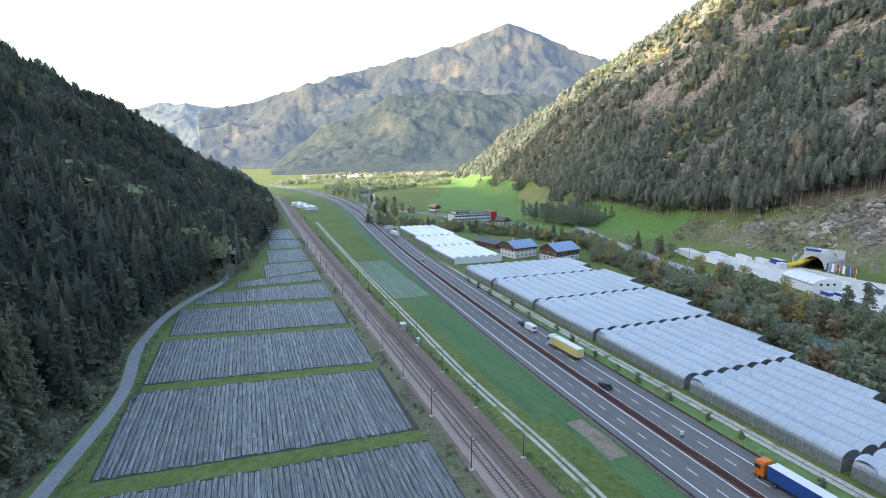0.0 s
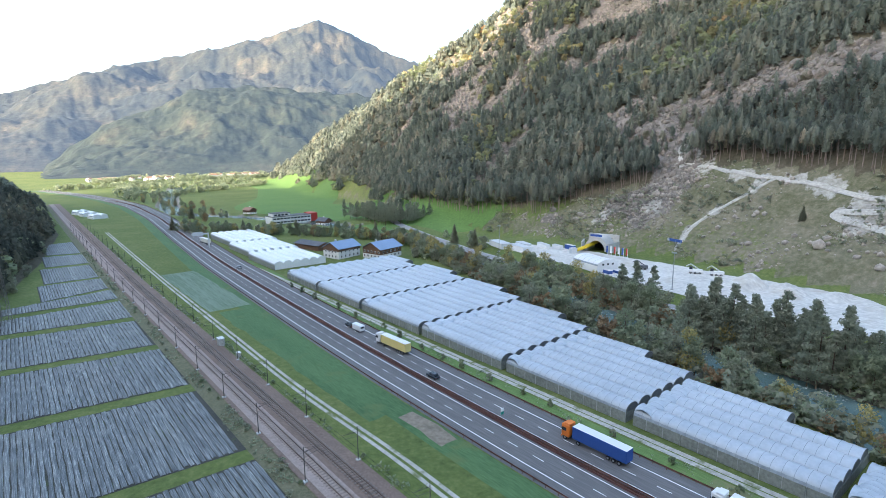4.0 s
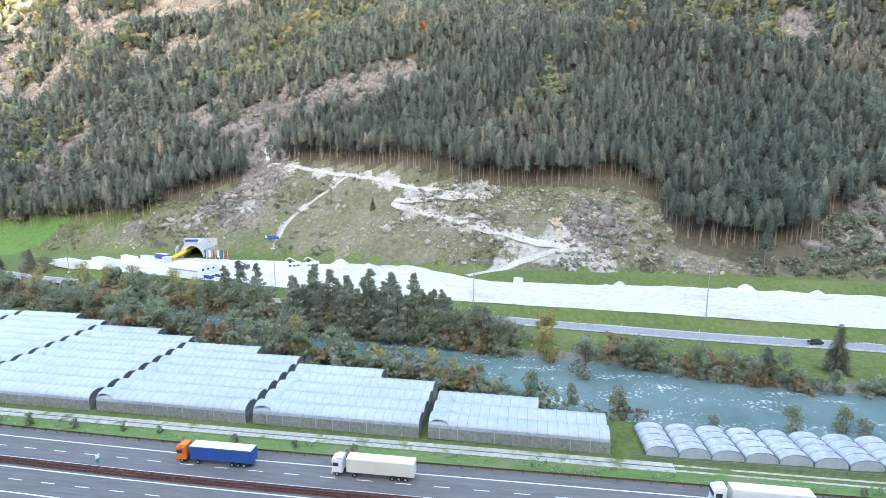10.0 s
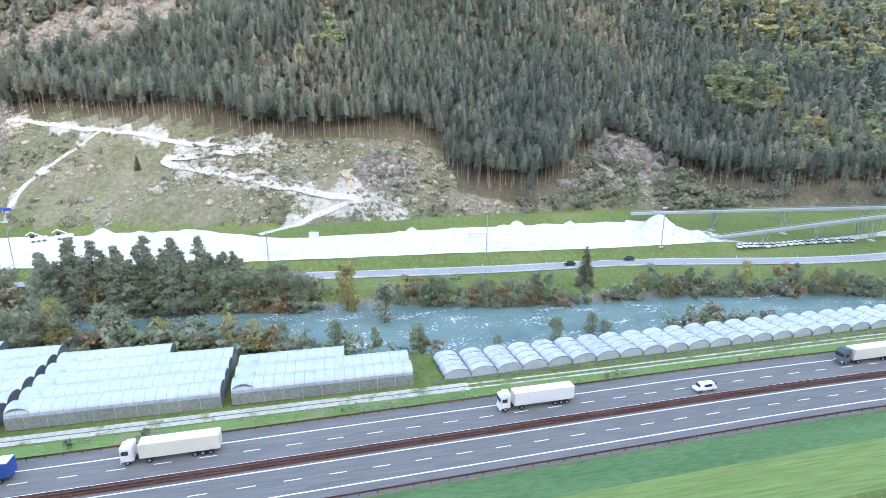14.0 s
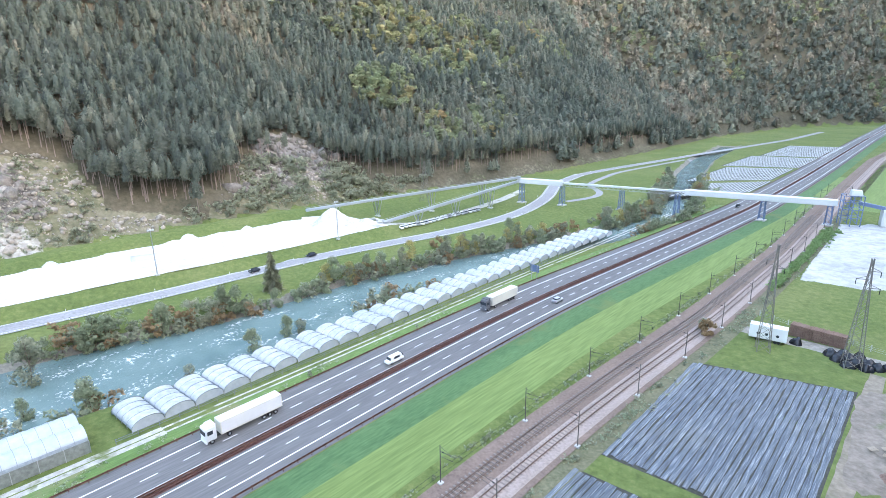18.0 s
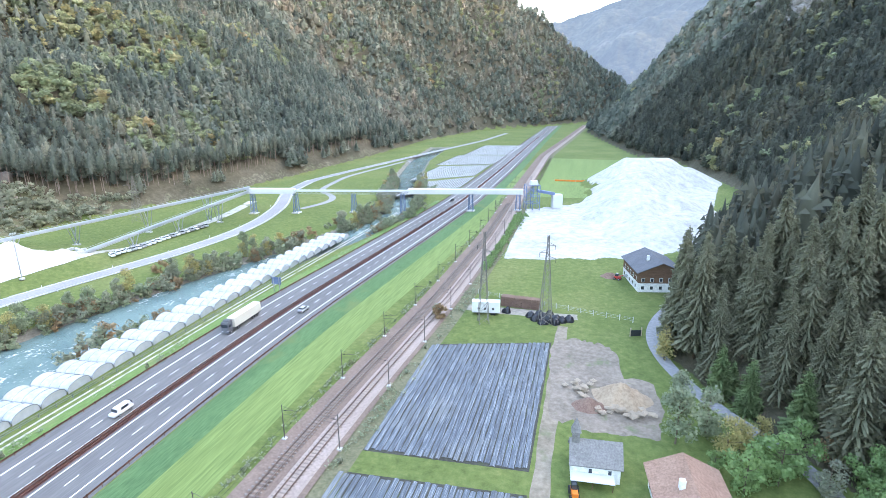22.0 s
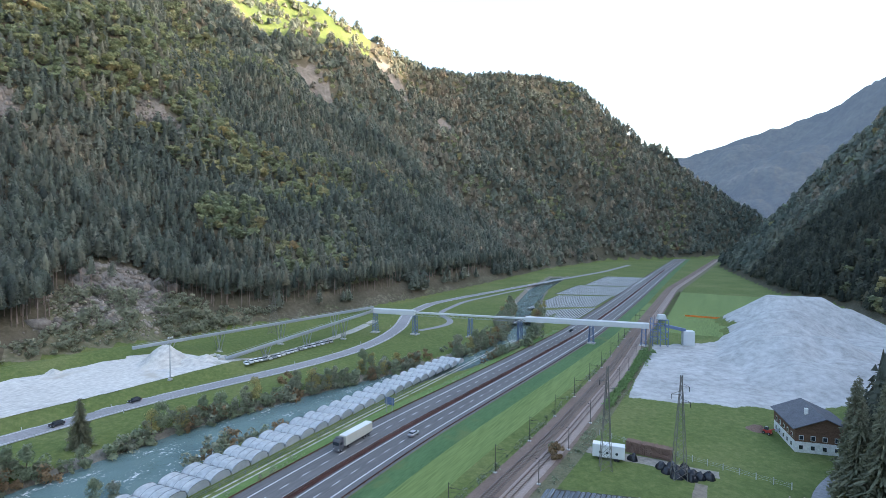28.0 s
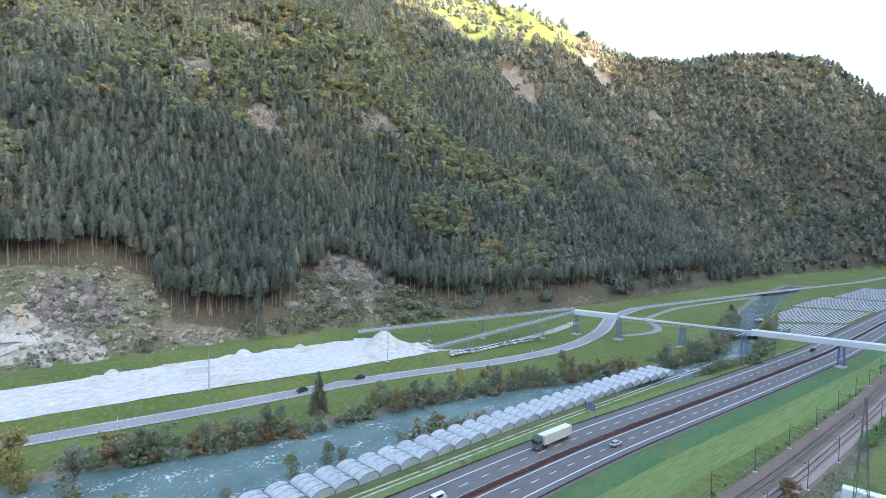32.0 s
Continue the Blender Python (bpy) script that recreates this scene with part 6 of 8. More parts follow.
def truck(x, y, turn, cab, box, label, side=None):
    t_ = thing("articulated_truck", x, y, gz(x, y) + 0.07, turn, label, "truck", "trucks on the motorway")
    part("trailer_body", box_bm((0, -2.2, 2.45), (2.5, 13.4, 2.75), 0.06), box, t_)
    part("trailer_roof", box_bm((0, -2.2, 3.86), (2.45, 13.3, 0.1), 0.03), M_WHITE, t_)
    if side:
        for s in (-1, 1):
            part("side_curtain", box_bm((s * 1.26, -2.2, 2.5), (0.03, 13.0, 2.3)), side, t_)
    part("chassis", box_bm((0, -1.2, 0.9), (1.1, 15, 0.35)), M_DARK, t_)
    c = part("cab", box_bm((0, 6.4, 2.15), (2.45, 2.2, 3.0), 0.22), cab, t_)
    part("windscreen", box_bm((0, 7.5, 2.5), (2.1, 0.08, 0.95), 0.03), M_GLASS, c)
    for s in (-1, 1):
        part("side_window", box_bm((s * 1.22, 6.6, 2.5), (0.06, 1.1, 0.8), 0.02), M_GLASS, c)
        part("headlight", box_bm((s * 0.9, 7.5, 0.95), (0.4, 0.08, 0.22), 0.02), M_WHITE, c)
        part("mirror", box_bm((s * 1.42, 7.1, 2.5), (0.2, 0.12, 0.6), 0.03), M_DARK, c)
    part("spoiler", box_bm((0, 6.0, 3.75), (2.2, 1.5, 0.4), 0.12), cab, c)
    part("bumper", box_bm((0, 7.45, 0.6), (2.45, 0.3, 0.45), 0.08), cab, c)
    wheels(t_, (-1.05, 1.05), (6.4, 2.9, -4.6, -5.9, -7.2), 0.5)
    return t_


def car(x, y, turn, paint, label, z=None, van=False):
    t_ = thing("van" if van else "car", x, y, (gz(x, y) + 0.07) if z is None else z, turn, label, "van" if van else "car", "cars")
    h = 1.0 if van else 0.62
    part("body", box_bm((0, 0, 0.55 + h * 0.2), (1.8, 4.4 if not van else 5.2, 0.75), 0.16), paint, t_)
    c = part("cabin", box_bm((0, -0.25, 1.0 + h * 0.5), (1.62, 2.5 if not van else 4.2, h), 0.14, 0, 0.82), paint, t_)
    part("windscreen", box_bm((0, 0.95 if not van else 1.75, 1.0 + h * 0.5), (1.4, 0.12, h * 0.75), 0.03), M_GLASS, c)
    part("rear_window", box_bm((0, -1.45 if not van else -2.3, 1.0 + h * 0.5), (1.35, 0.12, h * 0.7), 0.03), M_GLASS, c)
    for s in (-1, 1):
        part("side_window", box_bm((s * 0.78, -0.25, 1.0 + h * 0.5), (0.08, 1.9, h * 0.6), 0.02), M_GLASS, c)
        part("headlight", box_bm((s * 0.65, 2.18 if not van else 2.58, 0.7), (0.35, 0.08, 0.16), 0.02), M_WHITE, t_)
        part("tail_light", box_bm((s * 0.7, -2.18 if not van else -2.58, 0.75), (0.25, 0.08, 0.18), 0.02), M_RED, t_)
    wheels(t_, (-0.8, 0.8), (1.4, -1.4), 0.33, 0.22)
    return t_


M_SILVER = plain("silver car paint", (0.45, 0.46, 0.47), 0.3, 0.6, 0.05, 1.0)
M_DARKCAR = plain("dark car paint", (0.035, 0.04, 0.05), 0.25, 0.3, 0.1, 1.0)
mwx = lambda y, o: float(line_at(MOTORWAY, y)) + o
truck(mwx(142, 6.6), 142, 3, M_WHITE, M_CREAM, "white articulated truck with a pale yellow trailer", M_CREAM)
truck(mwx(62, 6.8), 62, 1, M_ORANGE, M_BLUEP, "orange articulated truck with a blue curtain trailer", M_BLUEP)
truck(mwx(29, 6.8), 29, 1, M_WHITE, M_TARP, "white articulated truck with a plain pale trailer")
truck(mwx(-41, 6.8), -41, 1, M_WHITE, M_TARP, "white tanker-style truck with a pale trailer", M_WHITE)
truck(mwx(-127, 6.8), -127, 1, M_SLATE, M_TARP, "dark articulated truck with a pale trailer")
truck(mwx(412, 6.4), 412, 4, M_WHITE, M_TARP, "white articulated truck passing under the gantry")
car(mwx(168, 6.4), 171, 2, M_DARKCAR, "dark car towing a white caravan")
cvn = thing("towed_caravan", mwx(164, 6.4), 164.5, gz(85, 164) + 0.07, 2, "white touring caravan on the motorway", "caravan")
part("body", box_bm((0, 0, 1.5), (2.2, 5.4, 2.1), 0.2), M_WHITE, cvn)
part("window", box_bm((0, -2.7, 1.8), (1.5, 0.06, 0.6), 0.02), M_GLASS, cvn)
part("drawbar", box_bm((0, 3.2, 0.5), (0.12, 1.4, 0.12)), M_STEEL, cvn)
wheels(cvn, (-1.0, 1.0), (0.0,), 0.33, 0.2)
car(mwx(114, 3.0), 114, 1, M_DARKCAR, "dark grey car on the motorway")
car(mwx(-80, 3.2), -80, 1, M_WHITE, "white van on the motorway", van=True)
car(mwx(-141, -5.8), -141, 180, M_SILVER, "silver car on the motorway")
car(mwx(305, 3.5), 305, 3, M_SILVER, "silver car far along the motorway")
car(mwx(-330, 6.0), -330, 0, M_DARKCAR, "dark car beyond the bridge")
for x, y in ((176.5, -92), (177.5, -118)):
    car(x, y, 5, M_DARKCAR, "dark car on the valley road", float(gz(x, y)) + 0.27)

# ==== yard below the wood: trailer, wood, film bales, earth, pallets ====
G0 = lambda x, y: float(gz(x, y))
tl = thing("box_trailer", 18.2, -153.4, G0(19, -153), 8, "white box trailer with portholes parked on grass", "trailer")
part("body", box_bm((0, 0, 2.6), (8.6, 2.6, 3.6), 0.12), M_WHITE, tl)
for xx in (-2.2, 0.3, 2.2):
    for s in (-1, 1):
        bm = bmesh.new(); add_beam(bm, (xx, s * 1.27, 2.2), (xx, s * 1.33, 2.2), 0.75, 0.75, 12); part("porthole", bm, M_GLASS, tl)
part("chassis", box_bm((0, 0, 0.65), (7.2, 1.6, 0.2)), M_DARK, tl)
for xx in (-2.6, -1.8, 2.4):
    for s in (-1, 1):
        bm = bmesh.new(); add_beam(bm, (xx, s * 1.0 - 0.12, 0.42), (xx, s * 1.0 + 0.12, 0.42), 0.84, 0.84, 12); part("wheel", bm, M_RUBBER, tl)
wp = thing("wood_pile", 8.5, -161.8, G0(8, -161), -4, "long stack of brown split logs", "wood pile")
rs = np.random.RandomState(8)
for k in range(144):
    bm = bmesh.new(); r_ = rs.uniform(0.24, 0.36)
    xx, zz = -6 + 12 * (k % 24) / 23 + rs.uniform(-.1, .1), 0.3 + 0.55 * (k // 24)
    add_beam(bm, (xx, -1.3 + rs.uniform(-.2, .2), zz), (xx, 1.3 + rs.uniform(-.2, .2), zz), r_ * 2, r_ * 2, 6)
    part("log", bm, M_LOG, wp)


def lump(name, x, y, sx, sy, sz, material, label, category, seed, parent=None, group="", bulge=0.8):
    """A heap with an uneven surface."""
    n = 22
    u = np.linspace(0, 1, n); a = np.linspace(0, 2 * np.pi, 30, endpoint=True)
    U, A = np.meshgrid(u, a, indexing="ij")
    rad = 1 + 0.18 * vnoise(np.cos(A) * 2 + seed, np.sin(A) * 2, 1.0)
    X, Y = sx * U * rad * np.cos(A), sy * U * rad * np.sin(A)
    Z = sz * (0.5 + 0.5 * np.cos(np.pi * np.clip(U, 0, 1))) ** bulge * (1 + 0.22 * fbm(X + seed, Y, max(sx, sy) * 0.5, 3)) - 0.05
    me = mesh_from(name, np.stack([X, Y, Z], -1).reshape(-1, 3), grid_faces(n, 30), [material], smooth=True)
    ob = mpart(name, me)
    ob.matrix_basis = pose(x, y, ground_z(x, y), 0, 0, 0)
    return tagged(ob, label, category, group)


lump("earth_mound", -20, -113, 7.0, 6.0, 3.4, M_SAND, "rounded heap of tan excavated earth", "earth pile", 3)
lump("brushwood_mound", -13, -108, 4.2, 3.4, 2.0, M_LOG, "tangled heap of brown brushwood", "brush pile", 9)
for k, (x, y) in enumerate(((3, -152.5), (1, -154.5), (-1, -152.5), (-3, -154.5), (-5, -153), (-7, -154), (0.5, -150.5), (-3.0, -151), (4.5, -154.5), (2, -156.5), (-1, -156.5), (12.2, -156.2))):
    lump("film_bale", x, y, 1.6, 1.4, 1.6 + 0.2 * (k % 3), M_BLACKF, "bale wrapped in shiny black film on grass", "bale", 20 + k, group="black bales", bulge=0.3)
rs = np.random.RandomState(31)
pal = None
for k in range(46):
    x, y = (-11.5 + rs.normal(0, 1.3), -113.5 + rs.normal(0, 1.8)) if k < 22 else (-20.5 + rs.normal(0, 2.8), -106.8 + rs.normal(0, 0.9))
    m = pose(x, y, G0(x, y) + 0.25 + rs.uniform(0, 0.9), rs.uniform(-9, 9), rs.uniform(-9, 9), rs.uniform(0, 180))
    if pal is None:
        pal = thing("pallet", x, y, 0, 0, "pale wooden pallet thrown on a loose pile", "pallet", "pallet pile")
        for j in range(6):
            part("slat", box_bm((0, -0.55 + j * 0.22, 0.1), (1.3, 0.14, 0.03)), M_PALLET, pal)
        for j in (-0.55, 0, 0.55):
            part("bearer", box_bm((j, 0, 0.03), (0.1, 1.2, 0.1)), M_PALLET, pal)
        pal.matrix_basis = m
    else:
        copy_thing(pal, m)
# muck heap and digger by the farm
lump("muck_heap", -20, -200, 3.5, 3.0, 1.8, M_LOG, "dark brown muck heap beside the farmhouse", "heap", 5)
dg = thing("loader", -22.5, -197.0, G0(-22, -197), 60, "small red loader beside a dark heap", "loader")
part("body", box_bm((0, 0, 1.0), (1.3, 2.4, 0.9), 0.1), M_RED, dg)
part("cab", box_bm((0, -0.3, 1.9), (1.1, 1.1, 1.0), 0.1, 0, 0.85), M_GLASS, dg)
bm = bmesh.new(); add_beam(bm, (0.3, 0.6, 1.5), (0.3, 2.6, 2.4), 0.2); add_beam(bm, (-0.3, 0.6, 1.5), (-0.3, 2.6, 2.4), 0.2); part("boom", bm, M_RED, dg)
part("bucket", box_bm((0, 2.9, 2.2), (1.6, 0.8, 0.7), 0.08), M_STEEL, dg)
wheels(dg, (-0.75, 0.75), (0.8, -0.8), 0.45, 0.3)

# ==== tunnel works ====
zp = 0.0036 * 275 - 0.0058 * 196 + 3.2
pt = thing("tunnel_portal", 267, 191, zp, -72, "concrete tunnel mouth with a dark arch and blue sign", "tunnel portal")
bm = bmesh.new()
n = 18
outer = [Vector((7.2 * math.cos(math.pi * k / n), 0, 1.0 + 8.2 * math.sin(math.pi * k / n))) for k in range(n + 1)]
inner = [Vector((5.4 * math.cos(math.pi * k / n), 0, 0.4 + 6.6 * math.sin(math.pi * k / n))) for k in range(n + 1)]
for a_, b_ in ((0.0, 16.0),):
    ring = [[bm.verts.new((p.x, y, p.z)) for p in ps] for ps, y in ((outer, a_), (inner, a_), (inner, b_), (outer, b_))]
    for r0, r1 in ((ring[0], ring[1]), (ring[1], ring[2]), (ring[3], ring[0])):
        for k in range(n):
            bm.faces.new((r0[k], r0[k + 1], r1[k + 1], r1[k]))
bmesh.ops.recalc_face_normals(bm, faces=bm.faces)
part("arch", bm, M_CONC, pt)
part("tunnel_dark", box_bm((0, 15.5, 3.5), (11, 0.3, 7)), M_DARK, pt)
part("headwall", box_bm((0, 16.6, 5.2), (19, 1.0, 7.6), 0.1), M_CONC, pt)
part("wing_wall", box_bm((-9.5, 4, 3.0), (0.8, 14, 6.0), 0.1, 12), M_CONC, pt)
part("wing_wall", box_bm((9.5, 4, 3.0), (0.8, 14, 6.0), 0.1, -12), M_CONC, pt)
part("sign_board", box_bm((0, -0.3, 10.2), (7, 0.25, 1.3), 0.03), M_BLUEP, pt, "blue sign board")
duct = thing("ventilation_duct", 267, 191, zp, -72, "fat yellow ventilation duct entering the tunnel", "duct")
bm = bmesh.new()
pts_ = [Vector((-9, -8, 1.6)), Vector((-7, -4.5, 2.4)), Vector((-4.4, -1, 3.7)), Vector((-2.8, 4, 4.6)), Vector((-2.4, 13, 4.8))]
for a_, b_ in zip(pts_, pts_[1:]):
    add_beam(bm, a_, b_, 2.2, 2.2, 12)
part("hose", bm, M_YELLOW, duct)
part("fan_unit", box_bm((-10.5, -10.5, 1.6), (3, 4, 3.2), 0.1, -40), M_PANEL, duct)
hall = thing("tent_hall", 227, 163, G0(227, 163) + 3.25, 74 - 90, "long white arched tent hall in the gravel yard", "hall")
hv = vault_mesh(13, 20, 3.0, 3.6, 4.0, 0.03, M_WHITE, "canopy", 14); o = mpart("canopy", hv, hall); o.location = (0, -10, 0)
for yy in (-10, 10):
    e = mpart("end_wall", arch_mesh(13, 3.0, 3.6, M_WHITE, "end_wall", 14, 0.0), hall); e.location = (0, yy, 0)
for sx in (-6.5, 6.5):
    part("side_wall", box_bm((sx, 0, 1.8), (0.12, 20, 3.6)), M_WHITE, hall)
for k in range(3):
    part("window", box_bm((-3 + 3 * k, -10.06, 4.2), (1.1, 0.1, 0.9)), M_GLASS, hall)
rs = np.random.RandomState(17)
for k, (x, y, l, w, h, mt, lab) in enumerate(((237, 243, 18, 7, 3.4, M_WHITE, "long low white site cabin"), (238, 226, 16, 6, 3.0, M_WHITE, "white site cabin"), (247, 232, 12, 5, 3.0, M_WHITE, "white site cabin"), (255, 222, 12, 3, 2.8, M_WHITE, "white shipping container"), (258, 213, 8, 2.6, 2.6, M_WHITE, "white shipping container"), (263, 207, 8, 2.6, 2.8, M_BLUEP, "blue shipping container"), (226, 148, 6, 2.4, 1.4, M_BLUEP, "blue covered skip"), (222, 152, 5, 2.4, 1.8, M_BLUEP, "blue skip"), (234, 5, 4, 2.2, 2.2, M_PANEL, "pale grey container"), (216, -66, 7.5, 2.4, 2.4, M_PANEL, "pale open-framed crate"))):
    c_ = thing("site_container", x, y, ground_z(x, y) - 0.02, 74 + rs.uniform(-6, 6), lab + " in the gravel yard", "container", "site containers")
    part("body", box_bm((0, 0, h / 2), (l, w, h), 0.06), mt, c_)
    part("roof", box_bm((0, 0, h + 0.06), (l + 0.2, w + 0.2, 0.14), 0.03), M_PANEL, c_)
    for q in range(max(1, int(l // 4))):
        part("window", box_bm((-l / 2 + 2 + q * 4, -w / 2 - 0.03, h * 0.58), (1.2, 0.08, 0.8), 0.02), M_GLASS, c_)
for k in range(6):
    x, y = 263.5, 180.0 - 2.6 * k
    fl = thing("flag", x, y, ground_z(x, y), 0, "tall banner flag on a pole by the tunnel", "flag", "flags by the tunnel")
    part("pole", box_bm((0, 0, 2.9), (0.12, 0.12, 5.8)), M_WHITE, fl)
    bm = bmesh.new()
    vs_ = [[bm.verts.new((-0.15 * math.sin(zz * 1.3), yy, zz)) for yy in (0.06, 1.3)] for zz in (1.6, 2.6, 3.6, 4.6, 5.6)]
    for a_, b_ in zip(vs_, vs_[1:]):
        bm.faces.new((a_[0], a_[1], b_[1], b_[0]))
    part("banner", bm, (M_BLUEP, M_WHITE, M_RED, M_WHITE, M_BLUEP, M_RED)[k], fl)
sb = thing("site_sign", 288, 152, ground_z(288, 152), -16 + 90, "long blue sign board on posts on the slope", "sign")
part("board", box_bm((0, 0, 2.2), (9, 0.2, 1.6), 0.03), M_BLUEP, sb)
part("board_end", box_bm((5.2, 0, 2.2), (1.4, 0.22, 1.6), 0.03), M_WHITE, sb)
for sx in (-4, 0, 4):
    part("post", box_bm((sx, 0.15, 1.1), (0.15, 0.15, 2.2)), M_STEEL, sb)
for x, y, lab, pc in ((254, 123, "white mobile crane with a raised boom", M_WHITE), (257, 114, "white excavator with a bent arm", M_WHITE), (243, 146, "dark tipper truck in the gravel yard", M_SLATE)):
    mc = thing("construction_machine", x, y, ground_z(x, y), 30, lab, "machine", "site machines")
    part("body", box_bm((0, 0, 1.5), (2.6, 6.5, 1.5), 0.15), pc, mc)
    part("cab", box_bm((0, 2.2, 2.7), (2.2, 1.6, 1.6), 0.15, 0, 0.85), M_GLASS, mc)
    bm = bmesh.new(); add_beam(bm, (0.6, -1.5, 2.2), (0.6, 2.4, 4.7), 0.45); add_beam(bm, (0.6, 2.4, 4.7), (0.6, 4.4, 3.4), 0.35); part("boom", bm, pc, mc)
    wheels(mc, (-1.2, 1.2), (2.3, 0.2, -1.9), 0.55, 0.4)
for x, y, a_, b_, c_, sd in ((245, 95, 13, 10, 5.5, 1), (247, 78, 9, 7, 3.0, 4), (252, 64, 14, 7, 2.4, 6), (207, -150, 12, 12, 7.2, 2), (197, -163, 7, 6, 2.6, 5), (236, -40, 5, 3, 1.6, 7), (236, -92, 6, 4, 2.2, 8), (231, -118, 5, 3, 1.8, 11), (198, -155, 10, 6, 2.4, 12), (254, 84, 10, 6, 2.6, 13)):
    lump("gravel_mound", x, y, a_, b_, c_, M_GRAVEL, "heap of white crushed rock in the yard", "gravel heap", sd * 3, group="gravel heaps")
# cars parked at a slant along the ramp
rs = np.random.RandomState(44)
kinds = [None, None, None]
paints = ((M_WHITE, "white car parked along the ramp"), (M_SILVER, "silver-grey car parked along the ramp"), (M_DARKCAR, "dark car parked along the ramp"))
for k in range(20):
    u = k / 19
    x, y = 180.0 + 3.2 * math.sin(2.6 * u), -171 - 60 * u
    q = (0, 0, 1, 0, 0, 0, 1, 0, 0, 2)[rs.randint(10)]
    m = pose(x, y, ground_z(x, y) + 0.1, 0, 0, 62 + rs.uniform(-6, 6))
    if kinds[q] is None:
        kinds[q] = car(x, y, 62, *paints[q], z=ground_z(x, y) + 0.1)
        kinds[q].matrix_basis = m
    else:
        copy_thing(kinds[q], m)
# concrete blocks and rubble at the end of the yard
for k in range(14):
    x, y = 190 + rs.uniform(0, 12), -164 - rs.uniform(0, 9)
    bl = tagged(part("concrete_block", box_bm((0, 0, 0.55), (rs.uniform(1.6, 3.2), rs.uniform(0.9, 1.4), 1.1), 0.06), M_CONC), "pale concrete block at the end of the gravel yard", "block", "concrete blocks")
    bl.matrix_basis = pose(x, y, ground_z(x, y) - 0.05, 0, 0, rs.uniform(0, 180))

# ==== single trees ====
def limb_mesh(name, h, r, n, seed, spread, low=0.3, top=0.92):
    """A tapered trunk with limbs, unit scale times h."""
    rs = np.random.RandomState(seed)
    bm = bmesh.new()
    pts = [Vector((rs.normal(0, 0.012) * h * k / 4, rs.normal(0, 0.012) * h * k / 4, h * top * k / 4 - (0.4 if k == 0 else 0))) for k in range(5)]
    for k in range(4):
        add_beam(bm, pts[k], pts[k + 1], 2 * r * (1 - k / 4.6), 2 * r * (1 - (k + 1) / 4.6), 6)
    for k in range(n):
        u = low + (top - low) * (k + rs.rand()) / n
        a = rs.rand() * 6.283
        z = h * u
        l = spread * h * (1.1 - u) * rs.uniform(0.6, 1.1)
        add_beam(bm, (0, 0, z), (l * math.cos(a), l * math.sin(a), z + l * rs.uniform(0.2, 0.8)), r * 0.7, r * 0.2, 4)
    me = bpy.data.meshes.new(name); bm.to_mesh(me); bm.free(); me.materials.append(M_BARK)
    return me


def crown_mesh(name, h, clumps, seed, wide, low, material, size=0.5, shape="round"):
    """A crown of many small leaf pieces gathered in uneven lobes."""
    rs = np.random.RandomState(seed)
    nl = 40 if shape == "pine" else 16
    lob = []
    for k in range(nl):
        u = rs.rand()
        a = rs.rand() * 6.283
        if shape == "pine":
            q = (k + 0.5) / nl; z = h * (low + (0.99 - low) * q); rr = wide * h * (1 - q) ** 0.7 * rs.uniform(0.35, 1.0); lr = h * rs.uniform(0.07, 0.115) * (1.15 - 0.7 * q)
        elif shape == "column":
            z = h * (low + (0.95 - low) * (k + 0.5) / nl); rr = wide * h * 0.5 * rs.rand() * math.sin(3.0 * (0.12 + 0.82 * k / nl)); lr = h * 0.1
        else:
            z = h * (low + (0.9 - low) * u); rr = wide * h * math.sqrt(max(0.05, 1 - (2 * u - 0.9) ** 2)) * rs.uniform(0.25, 0.8); lr = h * rs.uniform(0.1, 0.17)
        lob.append((rr * math.cos(a), rr * math.sin(a), z, lr))
    lob = np.array(lob)
    k = rs.randint(0, nl, clumps)
    d = rs.normal(size=(clumps, 3)); d /= np.linalg.norm(d, axis=1)[:, None]
    c = lob[k, :3] + d * lob[k, 3:] * rs.uniform(0.3 if shape == "pine" else 0.55, 1.25 if shape == "pine" else 1.1, (clumps, 1)) * ((1, 1, 0.5) if shape == "pine" else (1, 1, 0.9))
    u = rs.normal(size=(clumps, 3)); u /= np.linalg.norm(u, axis=1)[:, None]
    w = np.cross(u, d); w /= np.linalg.norm(w, axis=1)[:, None] + 1e-6
    s = size * rs.uniform(0.55, 1.4, (clumps, 1))
    V = np.stack([c + u * s, c + w * s * 0.8, c - u * s * 0.9, c - w * s * 0.7], 1).reshape(-1, 3)
    Fq = np.arange(clumps * 4).reshape(-1, 4)
    return mesh_from(name, V, Fq, [material])


